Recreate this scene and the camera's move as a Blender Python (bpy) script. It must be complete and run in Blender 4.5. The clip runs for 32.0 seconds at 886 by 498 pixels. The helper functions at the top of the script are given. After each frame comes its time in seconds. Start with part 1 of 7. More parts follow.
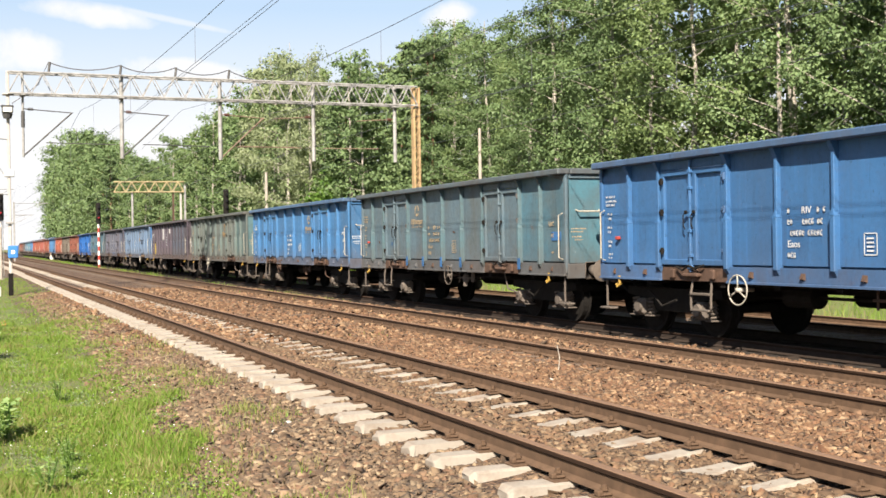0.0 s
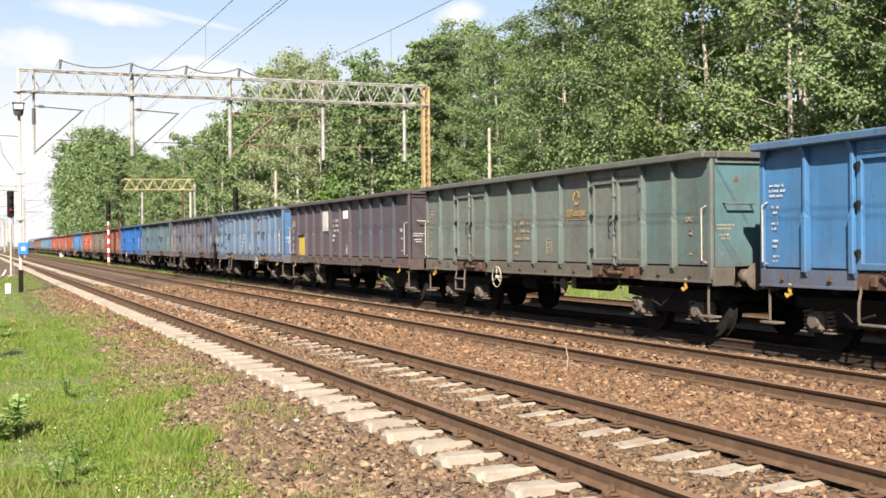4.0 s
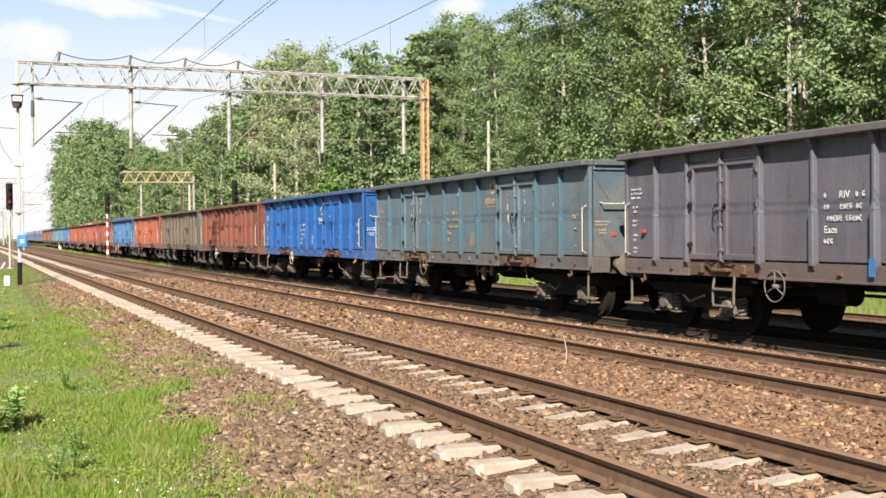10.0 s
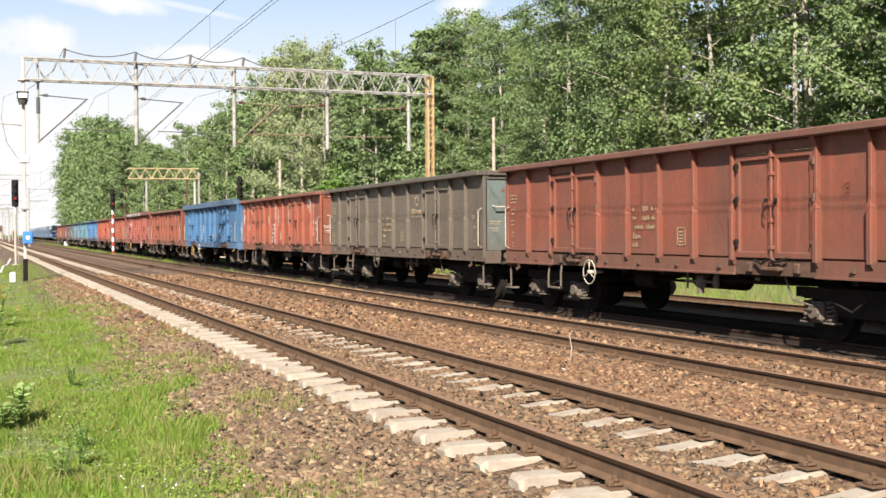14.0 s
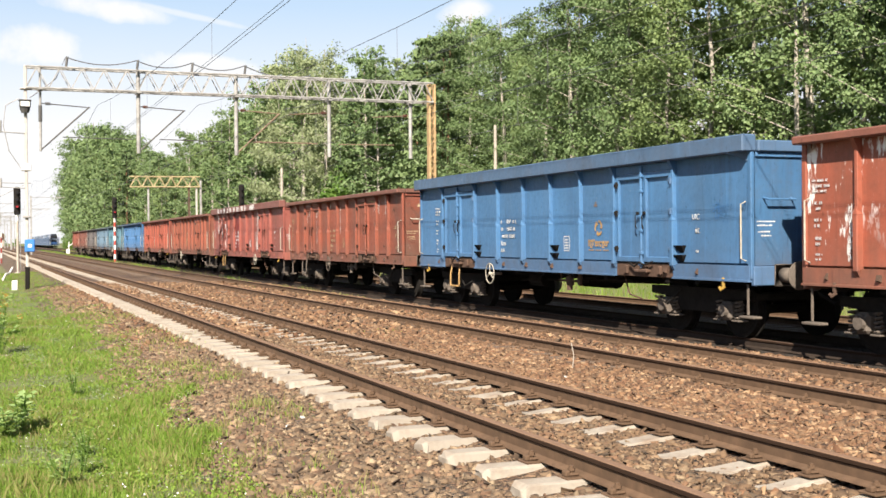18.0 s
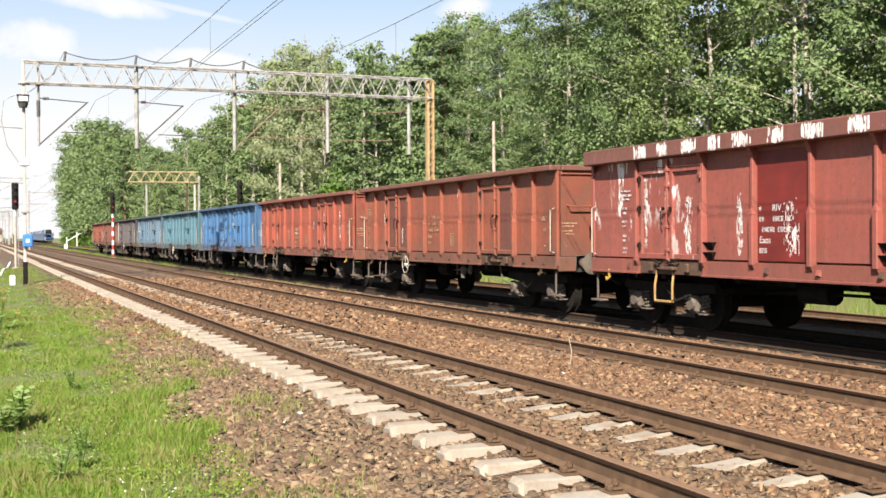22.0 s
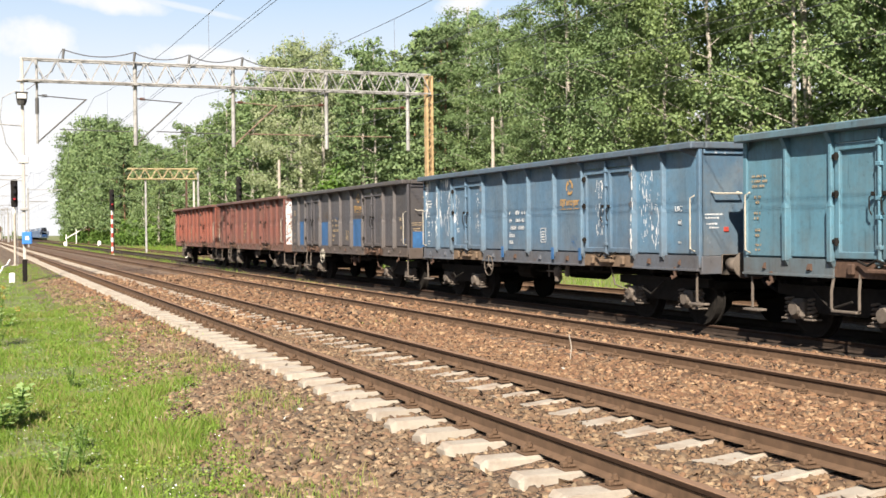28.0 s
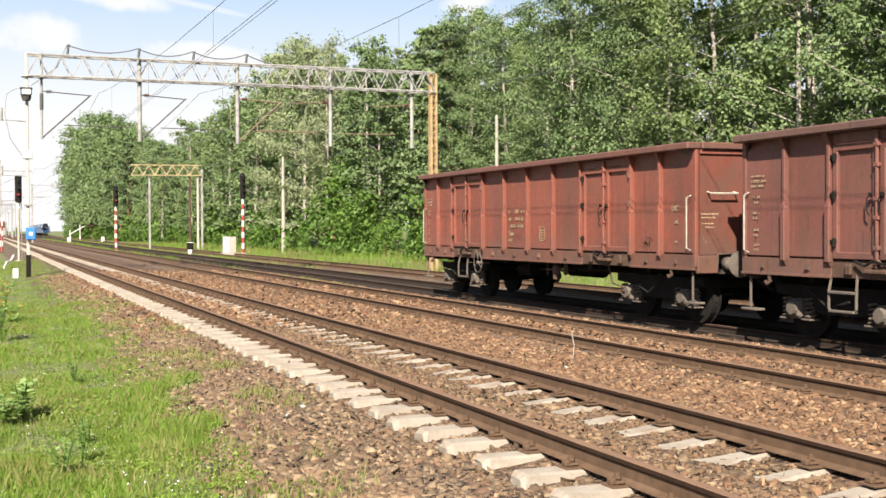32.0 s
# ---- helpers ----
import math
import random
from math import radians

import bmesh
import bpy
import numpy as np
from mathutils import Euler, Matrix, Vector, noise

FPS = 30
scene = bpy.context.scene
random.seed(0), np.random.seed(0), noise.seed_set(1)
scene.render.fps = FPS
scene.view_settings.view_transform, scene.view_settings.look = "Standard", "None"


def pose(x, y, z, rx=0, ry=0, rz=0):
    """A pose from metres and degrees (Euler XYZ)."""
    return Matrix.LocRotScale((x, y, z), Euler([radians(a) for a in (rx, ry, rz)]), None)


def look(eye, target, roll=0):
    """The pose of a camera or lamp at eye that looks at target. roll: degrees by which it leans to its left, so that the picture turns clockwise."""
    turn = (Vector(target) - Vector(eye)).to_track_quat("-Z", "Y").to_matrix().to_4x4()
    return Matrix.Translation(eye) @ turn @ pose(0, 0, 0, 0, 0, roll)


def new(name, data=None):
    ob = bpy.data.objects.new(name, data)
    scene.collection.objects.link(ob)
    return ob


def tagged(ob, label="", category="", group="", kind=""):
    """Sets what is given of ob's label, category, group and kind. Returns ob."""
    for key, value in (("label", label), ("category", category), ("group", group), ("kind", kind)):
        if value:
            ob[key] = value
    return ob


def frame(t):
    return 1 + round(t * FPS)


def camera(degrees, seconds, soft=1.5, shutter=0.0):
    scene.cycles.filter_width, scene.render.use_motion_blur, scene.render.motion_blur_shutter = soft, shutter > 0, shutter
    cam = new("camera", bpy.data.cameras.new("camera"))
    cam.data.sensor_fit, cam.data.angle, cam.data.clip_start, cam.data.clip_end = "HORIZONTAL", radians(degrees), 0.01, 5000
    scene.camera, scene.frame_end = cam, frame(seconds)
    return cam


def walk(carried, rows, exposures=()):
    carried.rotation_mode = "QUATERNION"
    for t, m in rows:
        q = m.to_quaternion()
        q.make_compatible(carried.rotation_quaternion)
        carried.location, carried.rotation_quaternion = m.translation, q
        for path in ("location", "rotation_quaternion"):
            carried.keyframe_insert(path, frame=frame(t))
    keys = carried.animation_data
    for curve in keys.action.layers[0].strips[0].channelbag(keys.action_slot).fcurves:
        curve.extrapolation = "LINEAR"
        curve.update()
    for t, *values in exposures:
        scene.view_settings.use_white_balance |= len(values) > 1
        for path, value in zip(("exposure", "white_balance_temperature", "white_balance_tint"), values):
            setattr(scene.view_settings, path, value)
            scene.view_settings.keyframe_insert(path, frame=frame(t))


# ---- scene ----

# ---------------------------------------------------------------- camera
EYE_Z = 1.458
cam = camera(42.35, 32.0, soft=1.6)
# seconds, yaw, pitch, roll of the camera, which is held by hand in one spot
AIM = [
    (0, -22.77, -0.33, 0.88), (0.5, -22.82, -0.43, 0.96), (1, -22.80, -0.53, 1.07), (1.5, -22.75, -0.84, 1.11), (2, -22.35, -0.79, 1.12),
    (2.5, -22.28, -0.65, 0.90), (3, -22.36, -0.53, 0.58), (3.5, -22.34, -0.42, 0.55), (5.5, -22.27, -0.30, 0.47), (6, -22.38, -0.40, 0.58),
    (6.5, -22.39, -0.45, 0.59), (7, -22.56, -0.47, 0.41), (7.5, -22.68, -0.58, 0.40), (8, -22.70, -0.62, 0.61), (8.5, -22.73, -0.69, 0.56),
    (9, -22.54, -0.68, 0.44), (9.5, -22.20, -0.63, 0.47), (10, -22.37, -0.71, 0.46), (10.5, -22.38, -0.71, 0.70), (11, -22.36, -0.85, 0.72),
    (11.5, -22.31, -1.04, 0.81), (12, -22.15, -1.03, 0.58), (12.5, -22.11, -0.90, 0.52), (13, -21.99, -0.73, 0.50), (13.5, -21.96, -0.67, 0.61),
    (14, -22.12, -0.87, 0.42), (14.5, -22.17, -0.79, 0.52), (16.5, -22.24, -0.57, 0.79), (17, -22.61, -0.54, 0.72), (17.5, -22.39, -0.69, 0.48),
    (18, -22.03, -0.49, 0.49), (18.5, -22.14, -0.43, 0.33), (19, -22.22, -0.54, 0.40), (19.5, -22.19, -0.59, 0.31), (20, -22.14, -0.64, 0.32),
    (20.5, -22.05, -0.64, 0.32), (21, -21.95, -0.66, 0.26), (21.5, -22.06, -0.68, 0.23), (22, -22.12, -0.69, 0.35), (22.5, -22.14, -0.69, 0.57),
    (23, -22.14, -0.70, 0.68), (23.5, -21.87, -0.72, 0.52), (24, -22.12, -0.81, 0.21), (24.5, -22.10, -0.78, 0.28), (25, -21.87, -0.77, 0.32),
    (25.5, -21.92, -0.77, 0.55), (27.5, -22.12, -0.97, 0.48), (28, -22.15, -0.90, 0.58), (28.5, -22.07, -0.98, 0.67), (29, -22.31, -1.17, 0.66),
    (29.5, -22.42, -1.16, 0.56), (30, -22.32, -1.08, 0.62), (30.5, -22.05, -1.03, 0.45), (31, -21.99, -1.00, 0.46), (31.5, -21.99, -1.07, 0.33),
    (32, -21.98, -1.00, 0.24),
]
walk(cam, [(t, pose(0, 0, EYE_Z, 90 + p, r, y)) for t, y, p, r in AIM], [(0, 1.56, 6900, 12), (32, 1.56, 6900, 12)])

# ---------------------------------------------------------------- light
SUN_EL, SUN_AZ = radians(39), radians(33)          # azimuth from the backward track direction towards the near side
to_sun = Vector((-math.sin(SUN_AZ) * math.cos(SUN_EL), -math.cos(SUN_AZ) * math.cos(SUN_EL), math.sin(SUN_EL)))
sun_data = bpy.data.lights.new("sun", "SUN")
sun_data.energy, sun_data.angle, sun_data.color = 5.0, radians(0.53), (1.0, 0.92, 0.80)
sun = new("sun", sun_data)
sun.matrix_world = look(to_sun * 50, (0, 0, 0))

world = bpy.data.worlds.new("sky")
scene.world = world
world.use_nodes = True
wn = world.node_tree
wn.nodes.clear()


def wnode(kind, **kw):
    n = wn.nodes.new(kind)
    for k, v in kw.items():
        n.inputs[k].default_value = v
    return n


sky = wn.nodes.new("ShaderNodeTexSky")
sky.sky_type, sky.sun_disc = "NISHITA", False
sky.sun_elevation, sky.sun_rotation = SUN_EL, math.atan2(to_sun.x, to_sun.y)
sky.air_density, sky.dust_density, sky.ozone_density = 1.0, 0.6, 1.5
bg_sky = wnode("ShaderNodeBackground", Strength=0.05)
wn.links.new(sky.outputs[0], bg_sky.inputs[0])
bg_cloud = wnode("ShaderNodeBackground", Color=(0.94, 0.98, 1.03, 1), Strength=0.36)
coord = wn.nodes.new("ShaderNodeTexCoord")
mapping = wnode("ShaderNodeMapping", Scale=(1.5, 1.5, 6.5), Location=(0.35, 0.1, 0.32), Rotation=(0.05, -0.12, 0))
clouds = wnode("ShaderNodeTexNoise", Scale=2.2, Detail=8.0, Roughness=0.55)
ramp = wn.nodes.new("ShaderNodeValToRGB")
ramp.color_ramp.elements[0].position, ramp.color_ramp.elements[1].position = 0.62, 0.80
# haze that whitens the sky towards the horizon
sep = wn.nodes.new("ShaderNodeSeparateXYZ")
haze = wnode("ShaderNodeMapRange")
for k, v in (("From Min", 0.09), ("From Max", 0.20), ("To Min", 0.97), ("To Max", 0.0)):
    haze.inputs[k].default_value = v
most = wn.nodes.new("ShaderNodeMath")
most.operation = "MAXIMUM"
mix = wn.nodes.new("ShaderNodeMixShader")
out = wn.nodes.new("ShaderNodeOutputWorld")
wn.links.new(coord.outputs["Generated"], mapping.inputs["Vector"])
wn.links.new(mapping.outputs[0], clouds.inputs["Vector"])
wn.links.new(clouds.outputs[0], ramp.inputs[0])
wn.links.new(coord.outputs["Generated"], sep.inputs[0])
wn.links.new(sep.outputs["Z"], haze.inputs["Value"])


def wmath(op, a, b):
    n = wn.nodes.new("ShaderNodeMath")
    n.operation = op
    for i, v in enumerate((a, b)):
        if isinstance(v, (int, float)):
            n.inputs[i].default_value = v
        else:
            wn.links.new(v, n.inputs[i])
    return n.outputs[0]


def along(axis):
    n = wn.nodes.new("ShaderNodeVectorMath")
    n.operation = "DOT_PRODUCT"
    n.inputs[1].default_value = axis
    wn.links.new(coord.outputs["Generated"], n.inputs[0])
    return n.outputs["Value"]


# a few fair-weather clouds low over the tracks: bearing to the right of the track line, height, half width, half height, slant
AHEAD = wmath("MAXIMUM", along((0, 1, 0)), 0.05)
BEAR, RISE = wmath("DIVIDE", along((1, 0, 0)), AHEAD), wmath("DIVIDE", along((0, 0, 1)), AHEAD)
puff = wnode("ShaderNodeTexNoise", Scale=34.0, Detail=8.0, Roughness=0.62)
wn.links.new(coord.outputs["Generated"], puff.inputs["Vector"])
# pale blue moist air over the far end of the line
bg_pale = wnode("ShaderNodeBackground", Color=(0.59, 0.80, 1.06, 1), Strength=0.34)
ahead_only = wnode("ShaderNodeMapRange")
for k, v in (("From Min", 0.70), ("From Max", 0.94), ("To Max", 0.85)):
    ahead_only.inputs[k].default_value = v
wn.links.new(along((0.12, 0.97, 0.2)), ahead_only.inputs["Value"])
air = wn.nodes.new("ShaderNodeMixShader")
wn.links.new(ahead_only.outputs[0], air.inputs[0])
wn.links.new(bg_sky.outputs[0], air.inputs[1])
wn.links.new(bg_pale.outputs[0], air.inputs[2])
cover = ramp.outputs[0]
for b0, r0, hw, hh, tilt in ((0.045, 0.160, 0.048, 0.022, 0.0), (0.105, 0.196, 0.055, 0.011, -0.06), (0.05, 0.226, 0.085, 0.008, 0.0), (0.165, 0.196, 0.085, 0.0035, -0.15), (0.185, 0.152, 0.075, 0.013, -0.05), (0.43, 0.215, 0.030, 0.014, 0.2)):
    db = wmath("SUBTRACT", BEAR, b0)
    dr = wmath("SUBTRACT", wmath("SUBTRACT", RISE, r0), wmath("MULTIPLY", db, tilt))
    db, dr = wmath("DIVIDE", db, hw), wmath("DIVIDE", dr, hh)
    d2 = wmath("ADD", wmath("MULTIPLY", db, db), wmath("MULTIPLY", dr, dr))
    lump = wmath("SUBTRACT", wmath("ADD", 0.30, wmath("MULTIPLY", puff.outputs[0], 1.7)), d2)
    one = wnode("ShaderNodeMapRange")
    one.inputs["From Max"].default_value = 0.95
    wn.links.new(lump, one.inputs["Value"])
    cover = wmath("MAXIMUM", cover, wmath("MULTIPLY", one.outputs[0], 0.55 if hh < 0.005 else 0.9))
wn.links.new(cover, most.inputs[0])
wn.links.new(haze.outputs[0], most.inputs[1])
wn.links.new(most.outputs[0], mix.inputs[0])
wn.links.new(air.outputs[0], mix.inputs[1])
wn.links.new(bg_cloud.outputs[0], mix.inputs[2])
wn.links.new(mix.outputs[0], out.inputs[0])


# ---------------------------------------------------------------- materials
BASE = 0.72            # common scale of all base colours, set against the exposure


class Nodes:
    """Short hand for building one node material."""

    def __init__(self, name):
        self.mat = bpy.data.materials.new(name)
        self.mat.use_nodes = True
        self.tree = self.mat.node_tree
        self.tree.nodes.clear()
        self.out = self.tree.nodes.new("ShaderNodeOutputMaterial")
        self.tc = self.tree.nodes.new("ShaderNodeTexCoord")

    def add(self, kind, **kw):
        n = self.tree.nodes.new(kind)
        for k, v in kw.items():
            n.inputs[k.replace("_", " ")].default_value = v
        return n

    def link(self, a, b):
        self.tree.links.new(a, b)

    def noise(self, scale, detail=4.0, rough=0.6, stretch=(1, 1, 1), space="Object"):
        mp = self.add("ShaderNodeMapping", Scale=stretch)
        self.link(self.tc.outputs[space], mp.inputs["Vector"])
        n = self.add("ShaderNodeTexNoise", Scale=scale, Detail=detail, Roughness=rough)
        self.link(mp.outputs[0], n.inputs["Vector"])
        return n.outputs[0]

    def ramp(self, value, a, b):
        n = self.add("ShaderNodeMapRange")
        n.clamp = True
        n.inputs["From Min"].default_value, n.inputs["From Max"].default_value = a, b
        self.link(value, n.inputs["Value"])
        return n.outputs[0]

    def math(self, op, a, b):
        n = self.add("ShaderNodeMath")
        n.operation = op
        for i, v in enumerate((a, b)):
            if isinstance(v, (int, float)):
                n.inputs[i].default_value = v
            else:
                self.link(v, n.inputs[i])
        return n.outputs[0]

    def mix(self, fac, a, b, blend="MIX"):
        n = self.tree.nodes.new("ShaderNodeMix")
        n.data_type, n.blend_type = "RGBA", blend
        for i, v in ((0, fac), (6, a), (7, b)):
            if isinstance(v, (int, float)):
                n.inputs[i].default_value = v
            elif isinstance(v, tuple):
                n.inputs[i].default_value = (*(v[:3] if blend == "MULTIPLY" else scaled(v[:3], BASE)), 1)
            else:
                self.link(v, n.inputs[i])
        return n.outputs[2]

    def bump(self, height, strength=0.4, distance=0.01):
        n = self.add("ShaderNodeBump", Strength=strength, Distance=distance)
        self.link(height, n.inputs["Height"])
        return n.outputs[0]

    def surface(self, color, rough=0.7, metal=0.0, normal=None, spec=0.4):
        p = self.add("ShaderNodeBsdfPrincipled", Metallic=metal)
        p.inputs["Specular IOR Level"].default_value = spec
        for sock, v in (("Base Color", color), ("Roughness", rough)):
            if isinstance(v, (int, float)):
                p.inputs[sock].default_value = v
            elif isinstance(v, tuple):
                p.inputs[sock].default_value = (*v[:3], 1)
            else:
                self.link(v, p.inputs[sock])
        if normal is not None:
            self.link(normal, p.inputs["Normal"])
        self.link(p.outputs[0], self.out.inputs[0])
        return self.mat

    def random(self):
        return self.add("ShaderNodeObjectInfo").outputs["Random"]

    def island(self):
        return self.add("ShaderNodeNewGeometry").outputs["Random Per Island"]


def srgb(h):
    c = [int(h[i:i + 2], 16) / 255 for i in (0, 2, 4)]
    return tuple(v / 12.92 if v <= 0.04045 else ((v + 0.055) / 1.055) ** 2.4 for v in c)


def scaled(c, k):
    return tuple(min(1, v * k) for v in c)


def plain(name, color, rough=0.6, metal=0.0, vary=0.25, scale=6.0, bump=0.15, spec=0.4):
    m = Nodes(name)
    n = m.noise(scale, 5)
    big = m.noise(scale * 0.12, 3)
    c = m.mix(m.ramp(n, 0.3, 0.7), scaled(color, 1 - vary), scaled(color, 1 + vary * 0.5))
    c = m.mix(m.ramp(big, 0.35, 0.75), c, scaled(color, 1 - vary * 0.8))
    return m.surface(c, rough, metal, m.bump(n, bump, 0.004), spec)


def wagon_paint(name, color, grime=0.4, rust=0.15, flake=0.0, worn=(0.10, 0.075, 0.06), dust=1.0):
    """Old wagon paint: faded in patches, each sheet a little different, streaked downwards, grimy, rusty, and flaked where asked."""
    m = Nodes(name)
    fine = m.noise(11, 6, 0.7)
    mid = m.noise(2.3, 7, 0.68)
    cloud = m.noise(0.6, 4, 0.6)
    streak = m.noise(4.0, 6, 0.65, (1, 1, 0.06))
    c = m.mix(m.ramp(cloud, 0.3, 0.7), scaled(color, 0.82), scaled(color, 1.18))
    c = m.mix(m.math("MULTIPLY", m.random(), 0.30), c, scaled(color, 0.68))
    c = m.mix(m.math("MULTIPLY", m.ramp(mid, 0.46, 0.66), 0.08 + grime * 0.45), c, worn)
    c = m.mix(m.math("MULTIPLY", m.ramp(streak, 0.50, 0.70), 0.08 + grime * 0.42), c, (0.06, 0.05, 0.042))
    c = m.mix(m.math("MULTIPLY", m.ramp(m.noise(5.5, 5, 0.6, (1, 1, 0.05)), 0.57, 0.70), 0.20), c, scaled(color, 1.9))
    c = m.mix(m.math("MULTIPLY", m.ramp(fine, 0.5, 0.72), 0.05 + grime * 0.35), c, (0.07, 0.06, 0.05))
    smear = m.ramp(m.noise(0.9, 7, 0.62, (1, 1, 0.55)), 0.48, 0.68)
    c = m.mix(m.math("MULTIPLY", smear, 0.12 + grime * 0.55), c, scaled(worn, 0.75))
    # thin scratches and drips, dark and pale
    drip = m.ramp(m.noise(16, 3, 0.55, (1, 1, 0.10)), 0.63, 0.69)
    c = m.mix(m.math("MULTIPLY", drip, 0.15 + 0.5 * grime), c, scaled(color, 0.3))
    scuff = m.math("MULTIPLY", m.ramp(m.noise(21, 4, 0.6, (1, 1, 0.35)), 0.67, 0.72), m.ramp(m.noise(0.8, 3, 0.6), 0.44, 0.58))
    c = m.mix(m.math("MULTIPLY", scuff, 0.65), c, tuple(0.5 * v + 0.22 for v in color))
    chips = m.ramp(m.noise(14, 4, 0.62, (1, 1, 0.6)), 0.65, 0.69)
    c = m.mix(m.math("MULTIPLY", chips, 0.6), c, scaled(color, 0.3))
    spots = m.math("MULTIPLY", m.ramp(m.noise(3.1, 8, 0.74), 0.61, 0.68), m.ramp(streak, 0.35, 0.6))
    c = m.mix(m.math("MULTIPLY", spots, min(1, rust * 1.8)), c, (0.13, 0.06, 0.035))
    if flake:
        bare = m.math("MULTIPLY", m.ramp(m.noise(4.5, 8, 0.72, (1, 1, 0.3)), 0.54, 0.58), m.ramp(m.noise(0.33, 2, 0.5), 0.58 - 0.16 * flake, 0.62 - 0.1 * flake))
        c = m.mix(bare, c, (0.84, 0.85, 0.86))
    # dust thrown up along the foot of the body
    spot = m.tree.nodes.new("ShaderNodeSeparateXYZ")
    m.link(m.tc.outputs["Object"], spot.inputs[0])
    low = m.math("MULTIPLY", m.ramp(spot.outputs["Z"], 1.7, 0.95), m.ramp(m.noise(1.7, 6), 0.25, 0.7))
    c = m.mix(m.math("MULTIPLY", low, 0.7 * dust), c, (0.10, 0.075, 0.06))
    foot = m.math("MULTIPLY", m.ramp(spot.outputs["Z"], 1.30, 1.04), m.ramp(m.noise(3.3, 6), 0.3, 0.6))
    c = m.mix(m.math("MULTIPLY", foot, 0.55 * dust), c, (0.07, 0.052, 0.042))
    rough = m.ramp(fine, 0.0, 1.6)
    return m.surface(c, m.math("ADD", rough, 0.3), 0.0, m.bump(m.noise(1.3, 5), 0.35, 0.05), 0.4)


def concrete(name, color):
    m = Nodes(name)
    rnd = m.random()
    fine = m.noise(22, 6, 0.7)
    c = m.mix(m.ramp(fine, 0.3, 0.75), scaled(color, 0.72), scaled(color, 1.12))
    c = m.mix(m.ramp(rnd, 0.0, 1.0), c, scaled(color, 0.8), "MIX")
    c = m.mix(m.math("MULTIPLY", m.ramp(m.noise(3, 5), 0.5, 0.72), 0.75), c, (0.2, 0.13, 0.085))
    return m.surface(c, 0.9, 0, m.bump(fine, 0.5, 0.01))


def ballast(name, light, mid, dark, size):
    """Broken stone, seen as cells of differing colour with deep joints."""
    m = Nodes(name)
    v = m.add("ShaderNodeTexVoronoi", Scale=size, Randomness=1.0)
    m.link(m.tc.outputs["Object"], v.inputs["Vector"])
    hue = m.tree.nodes.new("ShaderNodeSeparateXYZ")
    m.link(v.outputs["Color"], hue.inputs[0])
    c = m.mix(m.ramp(hue.outputs[0], 0.0, 1.0), dark, mid)
    c = m.mix(m.ramp(hue.outputs[1], 0.72, 0.8), c, light)
    c = m.mix(m.ramp(m.noise(0.5, 5), 0.35, 0.7), c, mid)
    c = m.mix(m.math("MULTIPLY", m.ramp(v.outputs["Distance"], 0.35, 0.75), 0.8), c, scaled(dark, 0.45))
    return m.surface(c, 0.95, 0, m.bump(v.outputs["Distance"], 1.0, -0.05))


def stones(name, light, mid, dark):
    m = Nodes(name)
    r = m.island()
    c = m.mix(m.ramp(r, 0.0, 0.5), dark, mid)
    c = m.mix(m.ramp(r, 0.72, 0.97), c, light)
    c = m.mix(m.math("MULTIPLY", m.ramp(m.noise(0.6, 4), 0.35, 0.7), 0.45), c, mid)
    hue = m.math("FRACT", m.math("MULTIPLY", r, 37.0), 0.0)
    c = m.mix(m.math("MULTIPLY", m.ramp(hue, 0.80, 0.84), 0.28), c, (0.24, 0.11, 0.065))
    c = m.mix(m.math("MULTIPLY", m.ramp(hue, 0.22, 0.18), 0.3), c, (0.15, 0.125, 0.09))
    c = m.mix(m.math("MULTIPLY", m.ramp(m.noise(60, 3), 0.4, 0.8), 0.35), c, dark)
    return m.surface(c, 0.9)


def leafy(name, a, b, glow=0.3, by="island"):
    """Leaves: diffuse with light shining through."""
    m = Nodes(name)
    c = m.mix(m.island(), a, b)
    c = m.mix(m.math("MULTIPLY", m.random(), 0.5), c, scaled(a, 0.75))
    d = m.add("ShaderNodeBsdfPrincipled", Roughness=0.55)
    d.inputs["Specular IOR Level"].default_value = 0.25
    t = m.add("ShaderNodeBsdfTranslucent")
    mx = m.add("ShaderNodeMixShader", Fac=glow)
    m.link(c, d.inputs["Base Color"])
    m.link(m.mix(1.0, c, (1.0, 1.0, 0.55), "MULTIPLY"), t.inputs["Color"])
    m.link(d.outputs[0], mx.inputs[1])
    m.link(t.outputs[0], mx.inputs[2])
    m.link(mx.outputs[0], m.out.inputs[0])
    return m.mat


def soil(name, a, b, c3):
    m = Nodes(name)
    n = m.noise(1.2, 8, 0.65)
    c = m.mix(m.ramp(n, 0.35, 0.65), a, b)
    c = m.mix(m.ramp(m.noise(9, 6, 0.7), 0.45, 0.75), c, c3)
    return m.surface(c, 0.95, 0, m.bump(m.noise(14, 6), 0.8, 0.04))


def bark(name, a, b, stretch):
    m = Nodes(name)
    n = m.noise(7, 6, 0.7, stretch)
    return m.surface(m.mix(m.ramp(n, 0.52, 0.62), a, b), 0.9, 0, m.bump(n, 0.6, 0.02))


